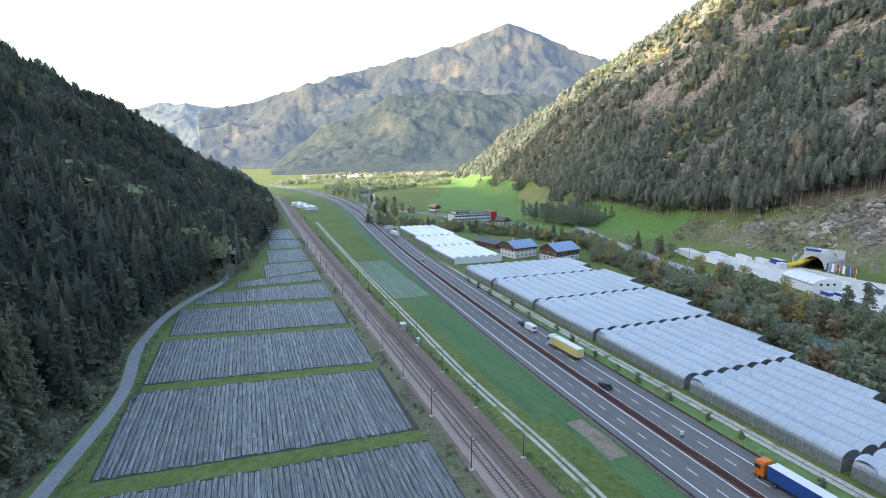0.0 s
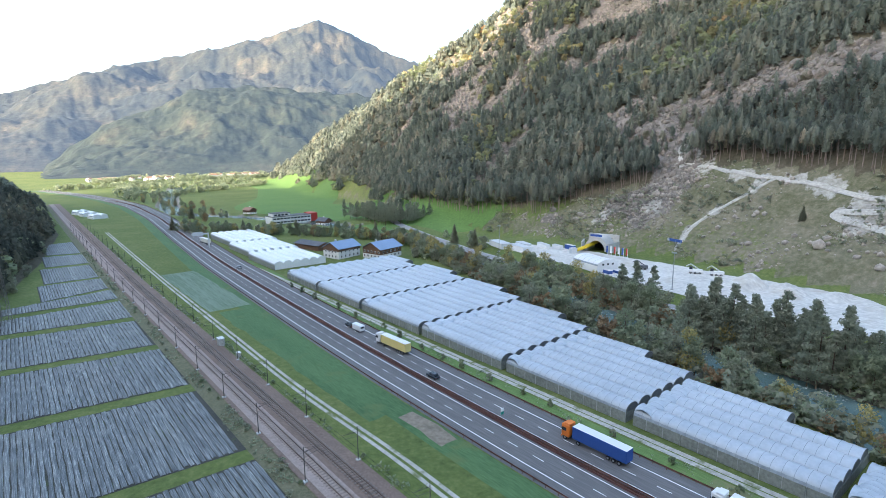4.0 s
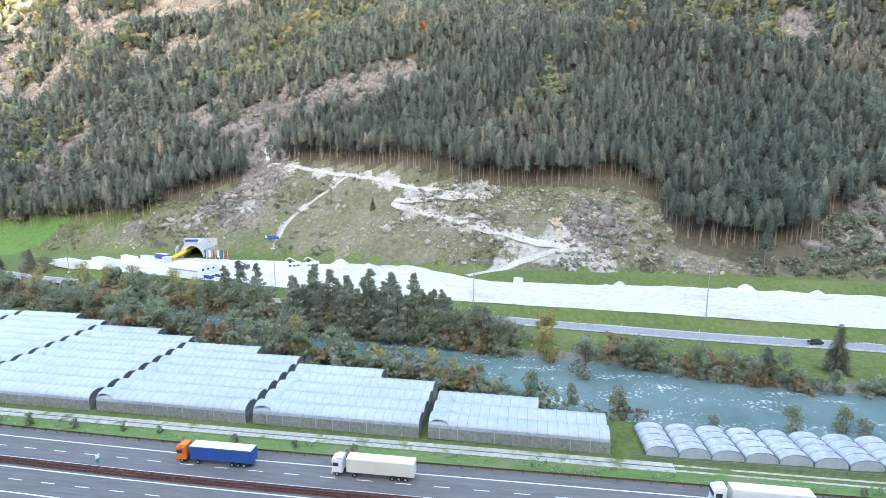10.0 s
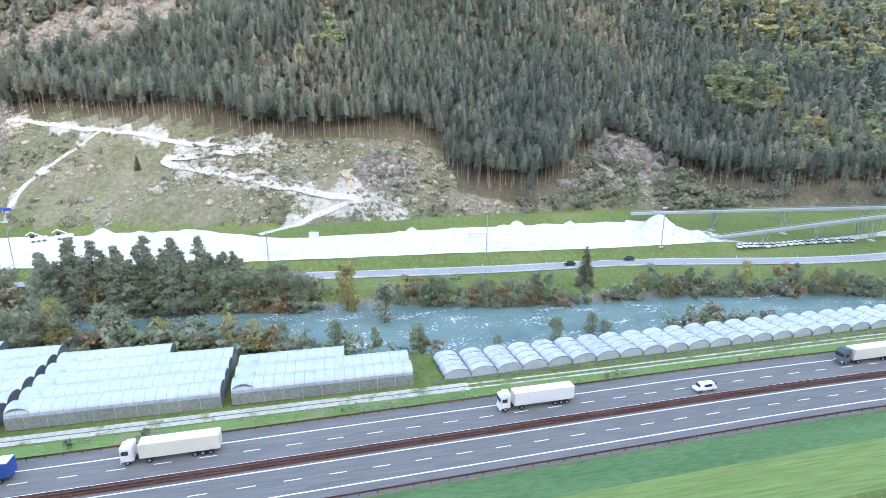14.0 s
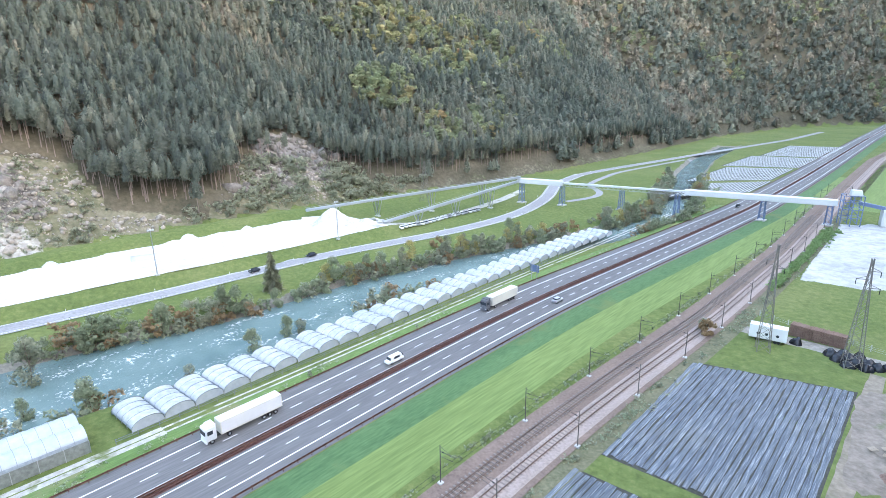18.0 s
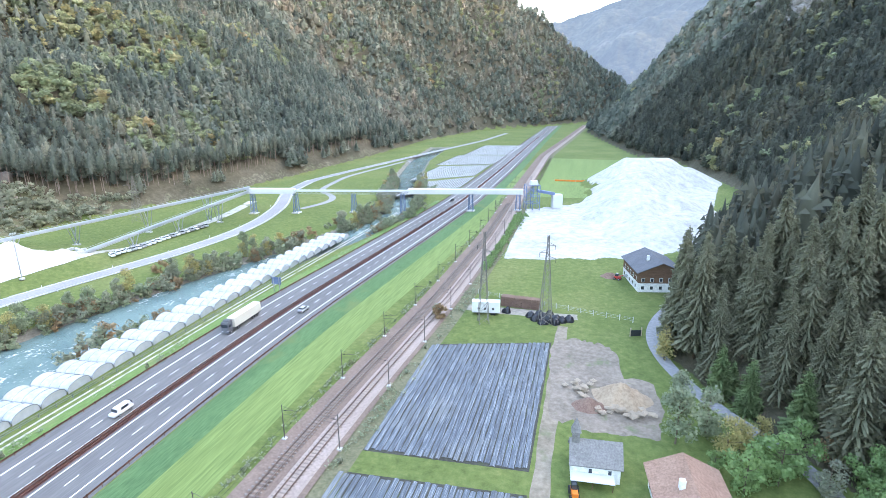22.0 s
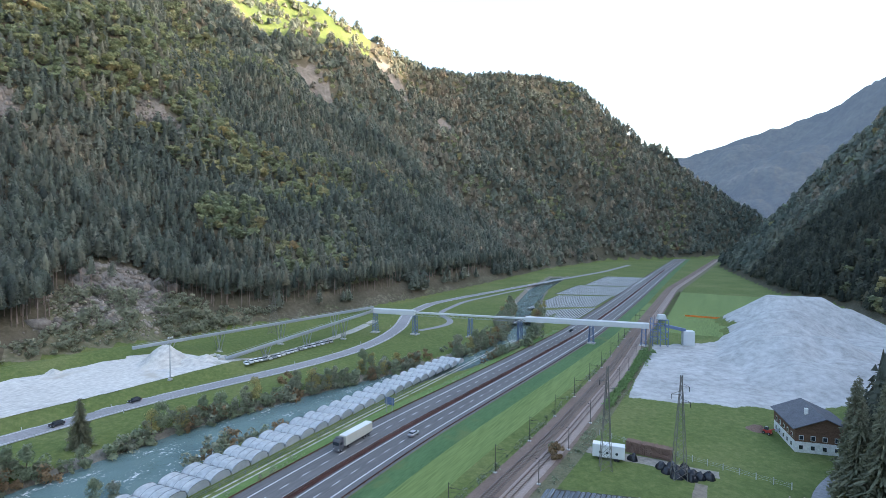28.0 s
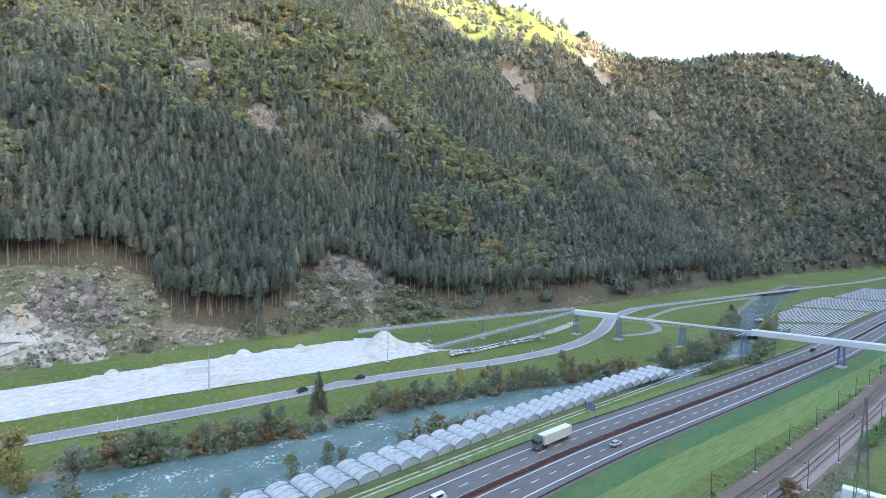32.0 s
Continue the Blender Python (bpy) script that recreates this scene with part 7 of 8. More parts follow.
def spruce_mesh(h, seed, material, bare=0.05, width=0.17, droop=0.35, rows=46, per=13):
    """Whorls of drooping needle-clad branches."""
    rs = np.random.RandomState(seed)
    V, Fq = [], []
    for k in range(rows):
        u = bare + (0.985 - bare) * (k / rows) ** 0.95
        L = h * width * (1 - (u - bare) / (1 - bare)) ** 0.75 + 0.25
        for j in range(per):
            a = 6.283 * (j + rs.rand() * 0.7) / per + k
            l = L * rs.uniform(0.5, 1.18)
            ca, sa = math.cos(a), math.sin(a)
            z = h * u + rs.normal(0, 0.3)
            b = len(V)
            wd = l * rs.uniform(0.045, 0.085)
            for t, q, dz in ((0.02, 0.05, 0.05), (0.02, -0.05, 0.05), (0.5, -wd / max(l, .1), -droop * 0.3), (1.0, -0.03, -droop), (1.0, 0.03, -droop), (0.5, wd / max(l, .1), -droop * 0.3)):
                V.append((ca * l * t - sa * l * q, sa * l * t + ca * l * q, z + l * dz + rs.normal(0, 0.09)))
            Fq += [(b, b + 1, b + 2, b + 5), (b + 5, b + 2, b + 3, b + 4)]
            for hang in (0.32, 0.56, 0.8):
                b = len(V)
                wl = l * rs.uniform(0.1, 0.22)
                for t, q, dz in ((hang, -wl / max(l, .1), -0.25), (hang + 0.12, 0, -0.05), (hang, wl / max(l, .1), -0.25), (hang - 0.1, 0, -0.1)):
                    V.append((ca * l * t - sa * l * q, sa * l * t + ca * l * q, z + l * (dz - droop * hang) + rs.normal(0, 0.06)))
                Fq.append((b, b + 1, b + 2, b + 3))
    return mesh_from("crown", np.array(V), Fq, [material])


def tree_thing(name, trunk, crown, x, y, z, turn, s, label, category="tree", group=""):
    t_ = thing(name, x, y, z, turn, label, category, group)
    a = mpart("trunk", trunk, t_); b = mpart("crown", crown, t_)
    a.scale = b.scale = (s, s, s)
    return t_


rs = np.random.RandomState(77)
M_NEARSP = leaf_mat("near spruce needles", [(0.3, (0.205, 0.213, 0.145)), (0.55, (0.268, 0.268, 0.178)), (0.78, (0.35, 0.33, 0.212))], 0.12)
M_LARCH = leaf_mat("light green larch needles", [(0.3, (0.18, 0.26, 0.12)), (0.6, (0.24, 0.32, 0.15)), (0.8, (0.3, 0.36, 0.17))], 0.12)
SP = [(limb_mesh("trunk", 22, 0.28, 0, 100 + k, 0.1, top=0.97), spruce_mesh(22, 110 + k, M_NEARSP, 0.1 + 0.05 * (k % 3), 0.15 + 0.015 * (k % 3))) for k in range(6)]
# the nearest spruces of the west wood, each by itself
X, Y = jitter_grid(-130, -34, -190, -60, 5.3, 5)
X, Y = wood(X, Y, 60, NEAR_CUT, 1.0)
X2, Y2 = jitter_grid(-110, -40, 60, 200, 6.0, 6)
X2, Y2 = wood(X2, Y2, 60, NEAR_CUT, 4.0)
X, Y = np.r_[X, X2, -35.5, -36.5, -37.5, -36, -38.5, -39], np.r_[Y, Y2, -142, -147, -153, -150, -160, -136]
Zt = height(X, Y)
for i in range(len(X)):
    k = rs.randint(6)
    tree_thing("spruce", *SP[k], X[i], Y[i], Zt[i] - 0.3, rs.rand() * 360, rs.uniform(0.95, 1.45), "tall dark green spruce at the edge of the wood", group="spruces of the west wood")
print("near spruces", len(X))
M_NEARPINE = leaf_mat("grey-green pine needles", [(0.3, (0.26, 0.295, 0.225)), (0.55, (0.325, 0.355, 0.265)), (0.78, (0.39, 0.395, 0.29))], 0.12)
M_ALDER = leaf_mat("dull green alder leaves", [(0.3, (0.255, 0.305, 0.205)), (0.6, (0.325, 0.365, 0.24)), (0.8, (0.39, 0.405, 0.26))], 0.08)
M_GARDEN = leaf_mat("fresh green garden leaves", [(0.3, (0.19, 0.3, 0.125)), (0.6, (0.25, 0.37, 0.155)), (0.8, (0.31, 0.42, 0.18))], 0.1)
ALDER = [(limb_mesh("trunk", 10, 0.16, 14, 200 + k, 0.35), crown_mesh("crown", 10, 1700, 210 + k, 0.32, 0.14, m, 0.25)) for k, m in enumerate((M_WILLOW, M_ALDER, M_WILLOW, M_ALDER, M_ALDER))]
GARDEN = [(limb_mesh("trunk", 9, 0.16, 14, 220 + k, 0.35), crown_mesh("crown", 9, 1900, 222 + k, 0.36, 0.1, M_GARDEN, 0.24)) for k in range(2)]
AUTUMN = [(limb_mesh("trunk", 11, 0.16, 16, 230 + k, 0.35), crown_mesh("crown", 11, 1100, 240 + k, 0.28, 0.16, m, 0.25)) for k, m in enumerate((M_GOLD, M_RUST, M_GOLD))]
PINE = [(limb_mesh("trunk", 19, 0.24, 12, 260 + k, 0.16, 0.4, top=0.95), crown_mesh("crown", 19, 3200, 270 + k, 0.19 + 0.012 * k, 0.16 + 0.03 * k, M_NEARPINE, 0.3, "pine")) for k in range(4)]
LARCH = (limb_mesh("trunk", 10.5, 0.15, 0, 280, 0.1, top=0.97), spruce_mesh(10.5, 281, M_LARCH, 0.06, 0.24, 0.12, 30, 12))
COLUMN = (limb_mesh("trunk", 15.5, 0.22, 10, 290, 0.1), crown_mesh("crown", 15.5, 2200, 291, 0.56, 0.06, M_GOLD, 0.34, "column"))
WILLOW = (limb_mesh("trunk", 13, 0.22, 16, 292, 0.35), crown_mesh("crown", 13, 1500, 293, 0.34, 0.12, M_WILLOW, 0.34))
FIRT = (limb_mesh("trunk", 13, 0.2, 0, 294, 0.1, top=0.97), spruce_mesh(13, 295, M_NEARSP, 0.04, 0.27, 0.3, 30, 13))
tree_thing("poplar", *COLUMN, 155.5, -6.2, ground_z(155.5, -6.2), 0, 1.12, "columnar golden-yellow poplar on the river bank")
tree_thing("willow", *WILLOW, 145.5, -17, ground_z(145.5, -17), 0, 1.05, "pale green-yellow willow on the river bank")
tree_thing("fir", *FIRT, 153.0, -86.5, ground_z(153, -86.5), 0, 1.12, "dark single fir on the meadow")
clump = [(rs.uniform(161, 176), y + rs.uniform(-1.2, 1.2), rs.uniform(0.85, 1.18) * (0.82 if y < 36 else 1.0)) for y in np.arange(27, 88, 1.75)]
for x, y, s in clump + [(190, 117, 1.0), (195, 112, 0.9), (186, 121, 0.95), (192, 124, 0.8)]:
    k = rs.randint(4)
    tree_thing("pine", *PINE[k], x, y, ground_z(x, y) - 0.2, rs.rand() * 360, s * 1.02, "dark pine with a bare lower trunk beside the valley road", group="pines by the road")
tree_thing("fir", *FIRT, 307.7, 95.8, ground_z(307.7, 95.8) - 0.2, 40, 0.62, "small dark fir alone on the cleared slope")
for x, y, s in ((120.2, -61.3, 0.8), (122.5, -73, 0.75), (121, -77, 0.6), (134.5, 12.7, 0.75), (127, -12, 0.7), (119.5, -44, 0.5)):
    tree_thing("riverside_tree", *ALDER[1 + rs.randint(4)], x, y, ground_z(x, y) - 0.2, rs.rand() * 360, s, "round dark green tree at the water's edge", group="river bank trees")
# two bright autumn trees standing out of the conifers
M_FLAME = leaf_mat("orange autumn leaves", [(0.3, (0.5, 0.2, 0.07)), (0.6, (0.58, 0.24, 0.08)), (0.8, (0.6, 0.28, 0.1))], 0.1)
FLAME = (limb_mesh("trunk", 11, 0.16, 14, 296, 0.35), crown_mesh("crown", 11, 900, 297, 0.24, 0.2, M_FLAME, 0.3))
tree_thing("maple", *FLAME, 466.5, 95.8, ground_z(466.5, 95.8) - 0.3, 0, 1.45, "bright orange broadleaf tree among dark conifers")
tree_thing("birch", *AUTUMN[0], 365.2, 9.6, ground_z(365.2, 9.6) + 2.0, 0, 1.25, "bright yellow broadleaf tree among dark conifers")
# trees and bushes along both banks
rx, ry, rtx, rty = centre(RIVER, 4.0)
rw = line_dist(RIVER, rx, ry)[1]


def bank_free(x, y):
    """False on greenhouses, tunnels, the road and the bridge tower."""
    if -20 < y < 264:
        n = [b for b in BLOCKS if b[0] - 2 < y < b[1] + 2]
        if n and x < 100.2 + TW * n[0][2] + 2.0:
            return False
    if x < 117.5 and -240 < y < -20:
        return False
    if 145 < x < 165 and (-100 < y < -74 or -22 < y < 2):
        return False
    return line_dist(ROAD, np.array([x]), np.array([y]))[0][0] > 6.5


low = []
count = 0
for i in range(len(rx)):
    if not -420 < ry[i] < 330:
        continue
    for side in (-1, 1):
        north = ry[i] > 8
        for rep in range(5):
            o = side * (rw[i] + 0.6 + rs.gamma(1.6, 2.2 if north else 1.5))
            x, y = rx[i] + rty[i] * o + rs.normal(0, 1), ry[i] - rtx[i] * o + rs.normal(0, 1.5)
            if not bank_free(x, y) or (side < 0 and not north and rs.rand() < 0.4):
                continue
            if rep < 2 and count < 290 and rs.rand() < (0.62 if north else 0.42):
                count += 1
                gold = rs.rand() < 0.2
                T = AUTUMN[rs.randint(3)] if gold else ALDER[rs.randint(5)]
                tree_thing("riverside_tree", *T, x, y, ground_z(x, y) - 0.2, rs.rand() * 360, rs.uniform(0.8, 1.3) * (1.1 if north else 0.75), "yellowing leafy tree on the river bank" if gold else "grey-green leafy tree on the river bank", group="river bank trees")
            elif north or rs.rand() < 0.85:
                low.append((x, y, rs.uniform(1.8, 4.5) * (1.75 if north else 1.35)))
low = np.array(low)
print("bank trees", count, "bank shrubs", len(low))
ST = [broadleaf(150, 420 + q, 0.5, 0.0) for q in range(5)]
kind_ = rs.rand(len(low))
for nm, k, m in (("bank_willows", kind_ < 0.45, M_WILLOW), ("bank_alders", (kind_ >= 0.45) & (kind_ < 0.82), M_ALDER), ("bank_autumn_shrubs", kind_ >= 0.82, M_RUST)):
    q = low[k]
    tagged(mpart(nm, scatter_mesh(nm, ST, q[:, 0], q[:, 1], height(q[:, 0], q[:, 1]) - 0.1, q[:, 2], q[:, 2] * 1.2, 8, [m, M_BARK])), "dense low shrubs along the river banks", "shrubs", kind="stuff")
# trees behind the northern greenhouses and round the houses
bx, by, btx, bty = centre([(104, 500), (112, 465), (135, 449), (158, 412), (176, 391), (190, 372), (199, 346), (206, 322), (204, 294), (196, 262)], 4.2)
for i in range(len(bx)):
    for rep in range(2):
        x, y = bx[i] + rs.normal(0, 4.5), by[i] + rs.normal(0, 4.5)
        u = rs.rand()
        T = AUTUMN[rs.randint(3)] if u < 0.2 else ALDER[rs.randint(5)] if u < 0.94 else FIRT
        tree_thing("garden_tree", *T, x, y, ground_z(x, y) - 0.2, rs.rand() * 360, rs.uniform(0.7, 1.15), "autumn-tinted tree in the belt behind the greenhouses", group="trees by the houses")
for i in range(34):
    y = rs.uniform(520, 900); x = float(line_at(MOTORWAY, y)) + rs.uniform(20, 60)
    T = (AUTUMN + ALDER)[rs.randint(8)] if rs.rand() < 0.88 else FIRT
    tree_thing("valley_tree", *T, x, y, ground_z(x, y) - 0.2, rs.rand() * 360, rs.uniform(0.8, 1.3), "tree along the river north of the houses", group="valley trees")
# far hedges and copses on the northern floor
HX, HY = [], []
for x0, y0, x1, y1, n in ((120, 900, 420, 1150, 130), (180, 1180, 460, 1300, 120), (60, 1250, 340, 1420, 120), (330, 1480, 620, 1560, 140), (300, 1640, 700, 1800, 160), (150, 1500, 300, 1750, 90), (140, 950, 170, 1200, 80)):
    u = rs.rand(n)
    HX += list(x0 + (x1 - x0) * u + rs.normal(0, 9, n)); HY += list(y0 + (y1 - y0) * u + rs.normal(0, 9, n))
HX, HY = np.array(HX), np.array(HY)
hh_ = rs.uniform(6, 14, len(HX))
tagged(mpart("hedgerow_trees", scatter_mesh("hedgerow_trees", [broadleaf(40, 440 + q, 0.4, 0.05) for q in range(4)], HX, HY, height(HX, HY) - 0.2, hh_, hh_ * 1.1, 9, [M_ALDER, M_BARK])), "rows of trees between far meadows", "trees", kind="stuff")
X, Y = jitter_grid(255, 320, 400, 500, 6.5, 9)
for x, y in zip(X, Y):
    if x + 0.55 * (y - 400) > 300 and x < 330:
        continue
    tree_thing("pine", *PINE[rs.randint(4)], x, y, ground_z(x, y) - 0.2, rs.rand() * 360, rs.uniform(0.8, 1.05), "dark conifer at the edge of the meadow", group="conifers on the meadow")
for x, y in ((232, 262), (228, 280), (246, 300), (218, 268), (236, 288)):
    tree_thing("roadside_fir", *FIRT, x, y, ground_z(x, y) - 0.2, rs.rand() * 360, rs.uniform(0.9, 1.2), "dark fir beside the valley road", group="firs by the road")
# bushes on the motorway bank and along the railway
BUSH = [(limb_mesh("stem", 2.2, 0.05, 9, 300 + k, 0.5, 0.1), crown_mesh("leaves", 2.2, 420, 310 + k, 0.5, 0.1, m, 0.17)) for k, m in enumerate((M_LEAF, M_WILLOW, M_LEAF, M_RUST))]


def bush(x, y, s, label="rounded bush on the grassy bank", k=None, z=None):
    k = rs.randint(3) if k is None else k
    t_ = thing("bush", x, y, (ground_z(x, y) if z is None else z) - 0.1, rs.rand() * 360, label, "bush", "bushes")
    for nm, me in zip(("stem", "leaves"), BUSH[k]):
        o = mpart(nm, me, t_); o.scale = (s, s, s)


for x, y, s in ((92, 114, 1.4), (92, 102, 1.2), (93, 90, 0.9), (93, 81, 1.0), (92.3, 62, 1.0), (92, 48, 0.9), (92.6, 35, 0.9), (93, 179, 1.3), (92.5, 148, 1.5), (93, 215, 1.6), (92, 134, 1.1), (92, 123, 1.0), (93, -2, 0.5), (93.5, -62, 0.7), (94, -98, 0.6), (94, 160, 1.3), (94, 195, 1.4), (94, 230, 1.5), (94, 243, 1.3)):
    bush(x, y, s)
x, y, tx, ty = centre(RAIL, 7.0)
for i in range(len(x)):
    if -330 < y[i] < 420:
        o = 7.2 + rs.uniform(0, 1.0)
        if rs.rand() < 0.4:
            bush(x[i] + ty[i] * o, y[i] - tx[i] * o, rs.uniform(0.35, 0.75), "dark bush at the foot of the railway bed", 0)
        if rs.rand() < 0.6:
            o = -7.0 - rs.uniform(0, 2.5)
            bush(x[i] + ty[i] * o, y[i] - tx[i] * o, rs.uniform(0.35, 0.7), "scrubby bush on the railway bank", rs.randint(2))
for x, y, s, k in ((31, -146, 2.4, 3), (33, -149, 1.8, 1)):
    bush(x, y, s, "tall yellow-brown bush beside the railway", k)
# weeds and low scrub on both sides of the railway bed
wx, wy, wtx, wty = centre(RAIL, 0.8)
k = (wy > -360) & (wy < 430)
wx, wy, wtx, wty = wx[k], wy[k], wtx[k], wty[k]
WX, WY = [], []
for o0, o1 in ((-11.0, -6.6), (-9.5, -6.6), (6.6, 8.4)):
    o = rs.uniform(o0, o1, len(wx))
    WX.append(wx + wty * o); WY.append(wy - wtx * o)
WX, WY = np.concatenate(WX), np.concatenate(WY)
k = fbm(WX, WY, 14, 2) > rs.uniform(-0.5, 0.7, len(WX))
WX, WY = WX[k], WY[k]
hw_ = rs.uniform(0.35, 1.3, len(WX))
u = rs.rand(len(WX))
for nm, q, m in (("bank_weeds", u < 0.7, M_ALDER), ("dry_bank_weeds", u >= 0.7, M_WILLOW)):
    tagged(mpart(nm, scatter_mesh(nm, [broadleaf(28, 460 + j, 0.7, 0.0) for j in range(4)], WX[q], WY[q], gz(WX[q], WY[q]) - 0.02, hw_[q], hw_[q] * 1.5, 12, [m, M_BARK])), "green weeds and low scrub along the railway bank", "weeds", kind="stuff")
# rough growth on the bank between the motorway and the field track
wx, wy, wtx, wty = centre(MOTORWAY, 0.7)
k = (wy > -330) & (wy < 330)
wx, wy, wtx, wty = wx[k], wy[k], wtx[k], wty[k]
o = rs.uniform(12.4, 16.6, len(wx))
WX, WY = wx + wty * o, wy - wtx * o
k = (fbm(WX, WY, 11, 2) > rs.uniform(-0.7, 0.7, len(WX))) & (WX < 95.2)
WX, WY = WX[k], WY[k]
hw_ = rs.gamma(2.0, 0.16, len(WX)) + 0.2
tagged(mpart("motorway_bank_weeds", scatter_mesh("motorway_bank_weeds", [broadleaf(28, 480 + j, 0.7, 0.0) for j in range(4)], WX, WY, gz(WX, WY) - 0.02, hw_, hw_ * 1.7, 13, [M_ALDER, M_BARK])), "rough weeds and low shrubs on the motorway bank", "weeds", kind="stuff")
# green shrubs on the bank between the railway and the gravel heap
u = rs.rand(420)
WX, WY = 33.5 - 7.5 * u + rs.normal(0, 2.0, 420), -198 - 100 * u + rs.normal(0, 1.5, 420)
WX = np.minimum(WX, line_at(RAIL, WY) - 7.5)
hw_ = rs.uniform(0.7, 2.4, 420)
tagged(mpart("heap_bank_shrubs", scatter_mesh("heap_bank_shrubs", [broadleaf(60, 490 + j, 0.6, 0.0) for j in range(4)], WX, WY, gz(WX, WY) - 0.05, hw_, hw_ * 1.5, 16, [M_GARDEN, M_BARK])), "fresh green shrubs on the bank beside the gravel heap", "shrubs", kind="stuff")
# garden trees under the western wood
GT, AT, LT, YT, RT = "green garden tree beside the lane", "grey-green tree beside the lane", "light green young larch beside the lane", "bright yellow shrub beside the lane", "rust-brown tree beside the lane"
for x, y, s, T, lab in ((-29.5, -99, 1.25, ALDER[1], AT), (-35.5, -103, 1.1, ALDER[3], AT), (-32, -112, 0.95, ALDER[4], AT), (-38, -97, 0.85, AUTUMN[0], YT), (-41, -100, 0.75, AUTUMN[2], YT), (-45.5, -104, 0.65, AUTUMN[2], YT), (-41, -119.5, 1.25, LARCH, LT), (-45.5, -114, 1.25, LARCH, LT), (-53, -107, 1.35, LARCH, LT), (-44, -121, 0.8, LARCH, LT), (-39, -88, 1.15, GARDEN[0], GT), (-45, -91, 1.2, GARDEN[1], GT), (-49, -96, 1.2, GARDEN[0], GT), (-43, -95, 0.8, GARDEN[1], GT), (-59, -93, 1.1, GARDEN[0], GT), (-57, -85, 1.0, GARDEN[1], GT), (-55.5, -99, 0.85, AUTUMN[1], RT), (-60, -100, 0.9, ALDER[1], AT), (-31.5, -135, 0.9, AUTUMN[2], "yellow-brown tree at the bend of the lane"), (-33, -141, 0.8, AUTUMN[0], "yellow-brown tree at the bend of the lane"), (-34, -146, 0.8, ALDER[3], "green tree at the bend of the lane"), (-35, -92, 0.55, GARDEN[1], GT), (-52, -90, 0.8, ALDER[0], AT)):
    tree_thing("garden_tree", *T, x, y, ground_z(x, y) - 0.2, rs.rand() * 360, s, lab, group="trees along the lane")
for x, y, s in ((-55, 120, 0.9), (-52, 130, 0.8), (-50, 150, 0.7), (-58, 108, 1.0), (-20, 300, 0.9), (-12, 320, 0.9), (-25, 290, 0.8), (-5, 360, 0.8), (-14, 340, 0.9), (5, 440, 0.9)):
    tree_thing("edge_tree", *ALDER[rs.randint(5)], x, y, ground_z(x, y) - 0.2, rs.rand() * 360, s, "leafy tree at the foot of the western wood", group="wood edge trees")

ux, uy, utx, uty = centre(WFARM, 1.0)
UX, UY = [], []
for o0, o1 in ((-2.6, -7.0), (-3.0, -12.0), (-3.0, -12.0), (2.6, 4.6)):
    o = rs.uniform(o1, o0, len(ux)) if o1 < o0 else rs.uniform(o0, o1, len(ux))
    UX.append(ux - uty * o); UY.append(uy + utx * o)
UX, UY = np.concatenate(UX), np.concatenate(UY)
k = (UY > 40) & (UY < 420) & (fbm(UX, UY, 18, 2) > rs.uniform(-0.9, 0.5, len(UX))) & (UX < 5)
UX, UY = UX[k], UY[k]
UH = rs.uniform(0.6, 3.4, len(UX)) * np.where(inside_dist(WEST_FOOT, UX, UY) > -1, 1.0, 0.4)
u = rs.rand(len(UX))
for nm, q, m in (("wood_edge_shrubs", u < 0.75, M_ALDER), ("yellow_edge_shrubs", u >= 0.75, M_WILLOW)):
    tagged(mpart(nm, scatter_mesh(nm, [broadleaf(90, 470 + j, 0.6, 0.0) for j in range(4)], UX[q], UY[q], height(UX[q], UY[q]) - 0.1, UH[q], UH[q] * 1.3, 14, [m, M_BARK])), "green and yellowing shrubs between lane and wood", "shrubs", kind="stuff")

# ==== verges, crops, yards ====
def sheet(name, x0, y0, x1, y1, material, lift, label, category, wob=0.6, follow=False, skew=0.0):
    """A four-sided patch of ground cover with a frayed outline."""
    n, m = max(3, int((y1 - y0) / 3)), 9
    v, u = np.linspace(0, 1, n), np.linspace(0, 1, m)
    VV, UU = np.meshgrid(v, u, indexing="ij")
    X = x0 + (x1 - x0) * UU + skew * VV + wob * fbm(VV * (y1 - y0), UU * 40 + x0, 8, 3) * (np.abs(UU - 0.5) > 0.4)
    Y = y0 + (y1 - y0) * VV + wob * fbm(UU * (x1 - x0) + y0, VV * 30, 8, 3) * (np.abs(VV - 0.5) > 0.45)
    Z = (height(X, Y) if follow else gz(X, Y)) + lift
    return setting(name, mesh_from(name, np.stack([X, Y, Z], -1).reshape(-1, 3), grid_faces(n, m), [material]), label, category)


M_LIGHTG = two_scale("pale mown grass", (0.12, 0.18, 0.05), (0.19, 0.25, 0.08), 0.05, 1.0, stretch=(2.2, 0.12, 1))
setting("ground_verge_lush", ribbon("verge_lush", MOTORWAY, [-19.5, -15.5, -12.3], 0.035, M_LUSH, 8, follow=False), "lush dark green verge beside the motorway", "grass")
setting("ground_verge_mown", ribbon("verge_mown", [p for p in MOTORWAY if -500 < p[1] < 30], [-30.5, -27.5, -24.5, -19.5], 0.03, M_LIGHTG, 8, follow=False), "pale mown grass strip in bands", "grass")
setting("ground_verge_east", ribbon("verge_east", [p for p in MOTORWAY if -420 < p[1] < 330], [12.3, 14.0, 16.4], 0.03, M_VERGE, 8, follow=False), "rough grassy bank beside the motorway", "grass")
sheet("ground_crop", 53.5, 104, 65.5, 222, M_LUSH, 0.05, "dark green crop strip in rows", "crop field")
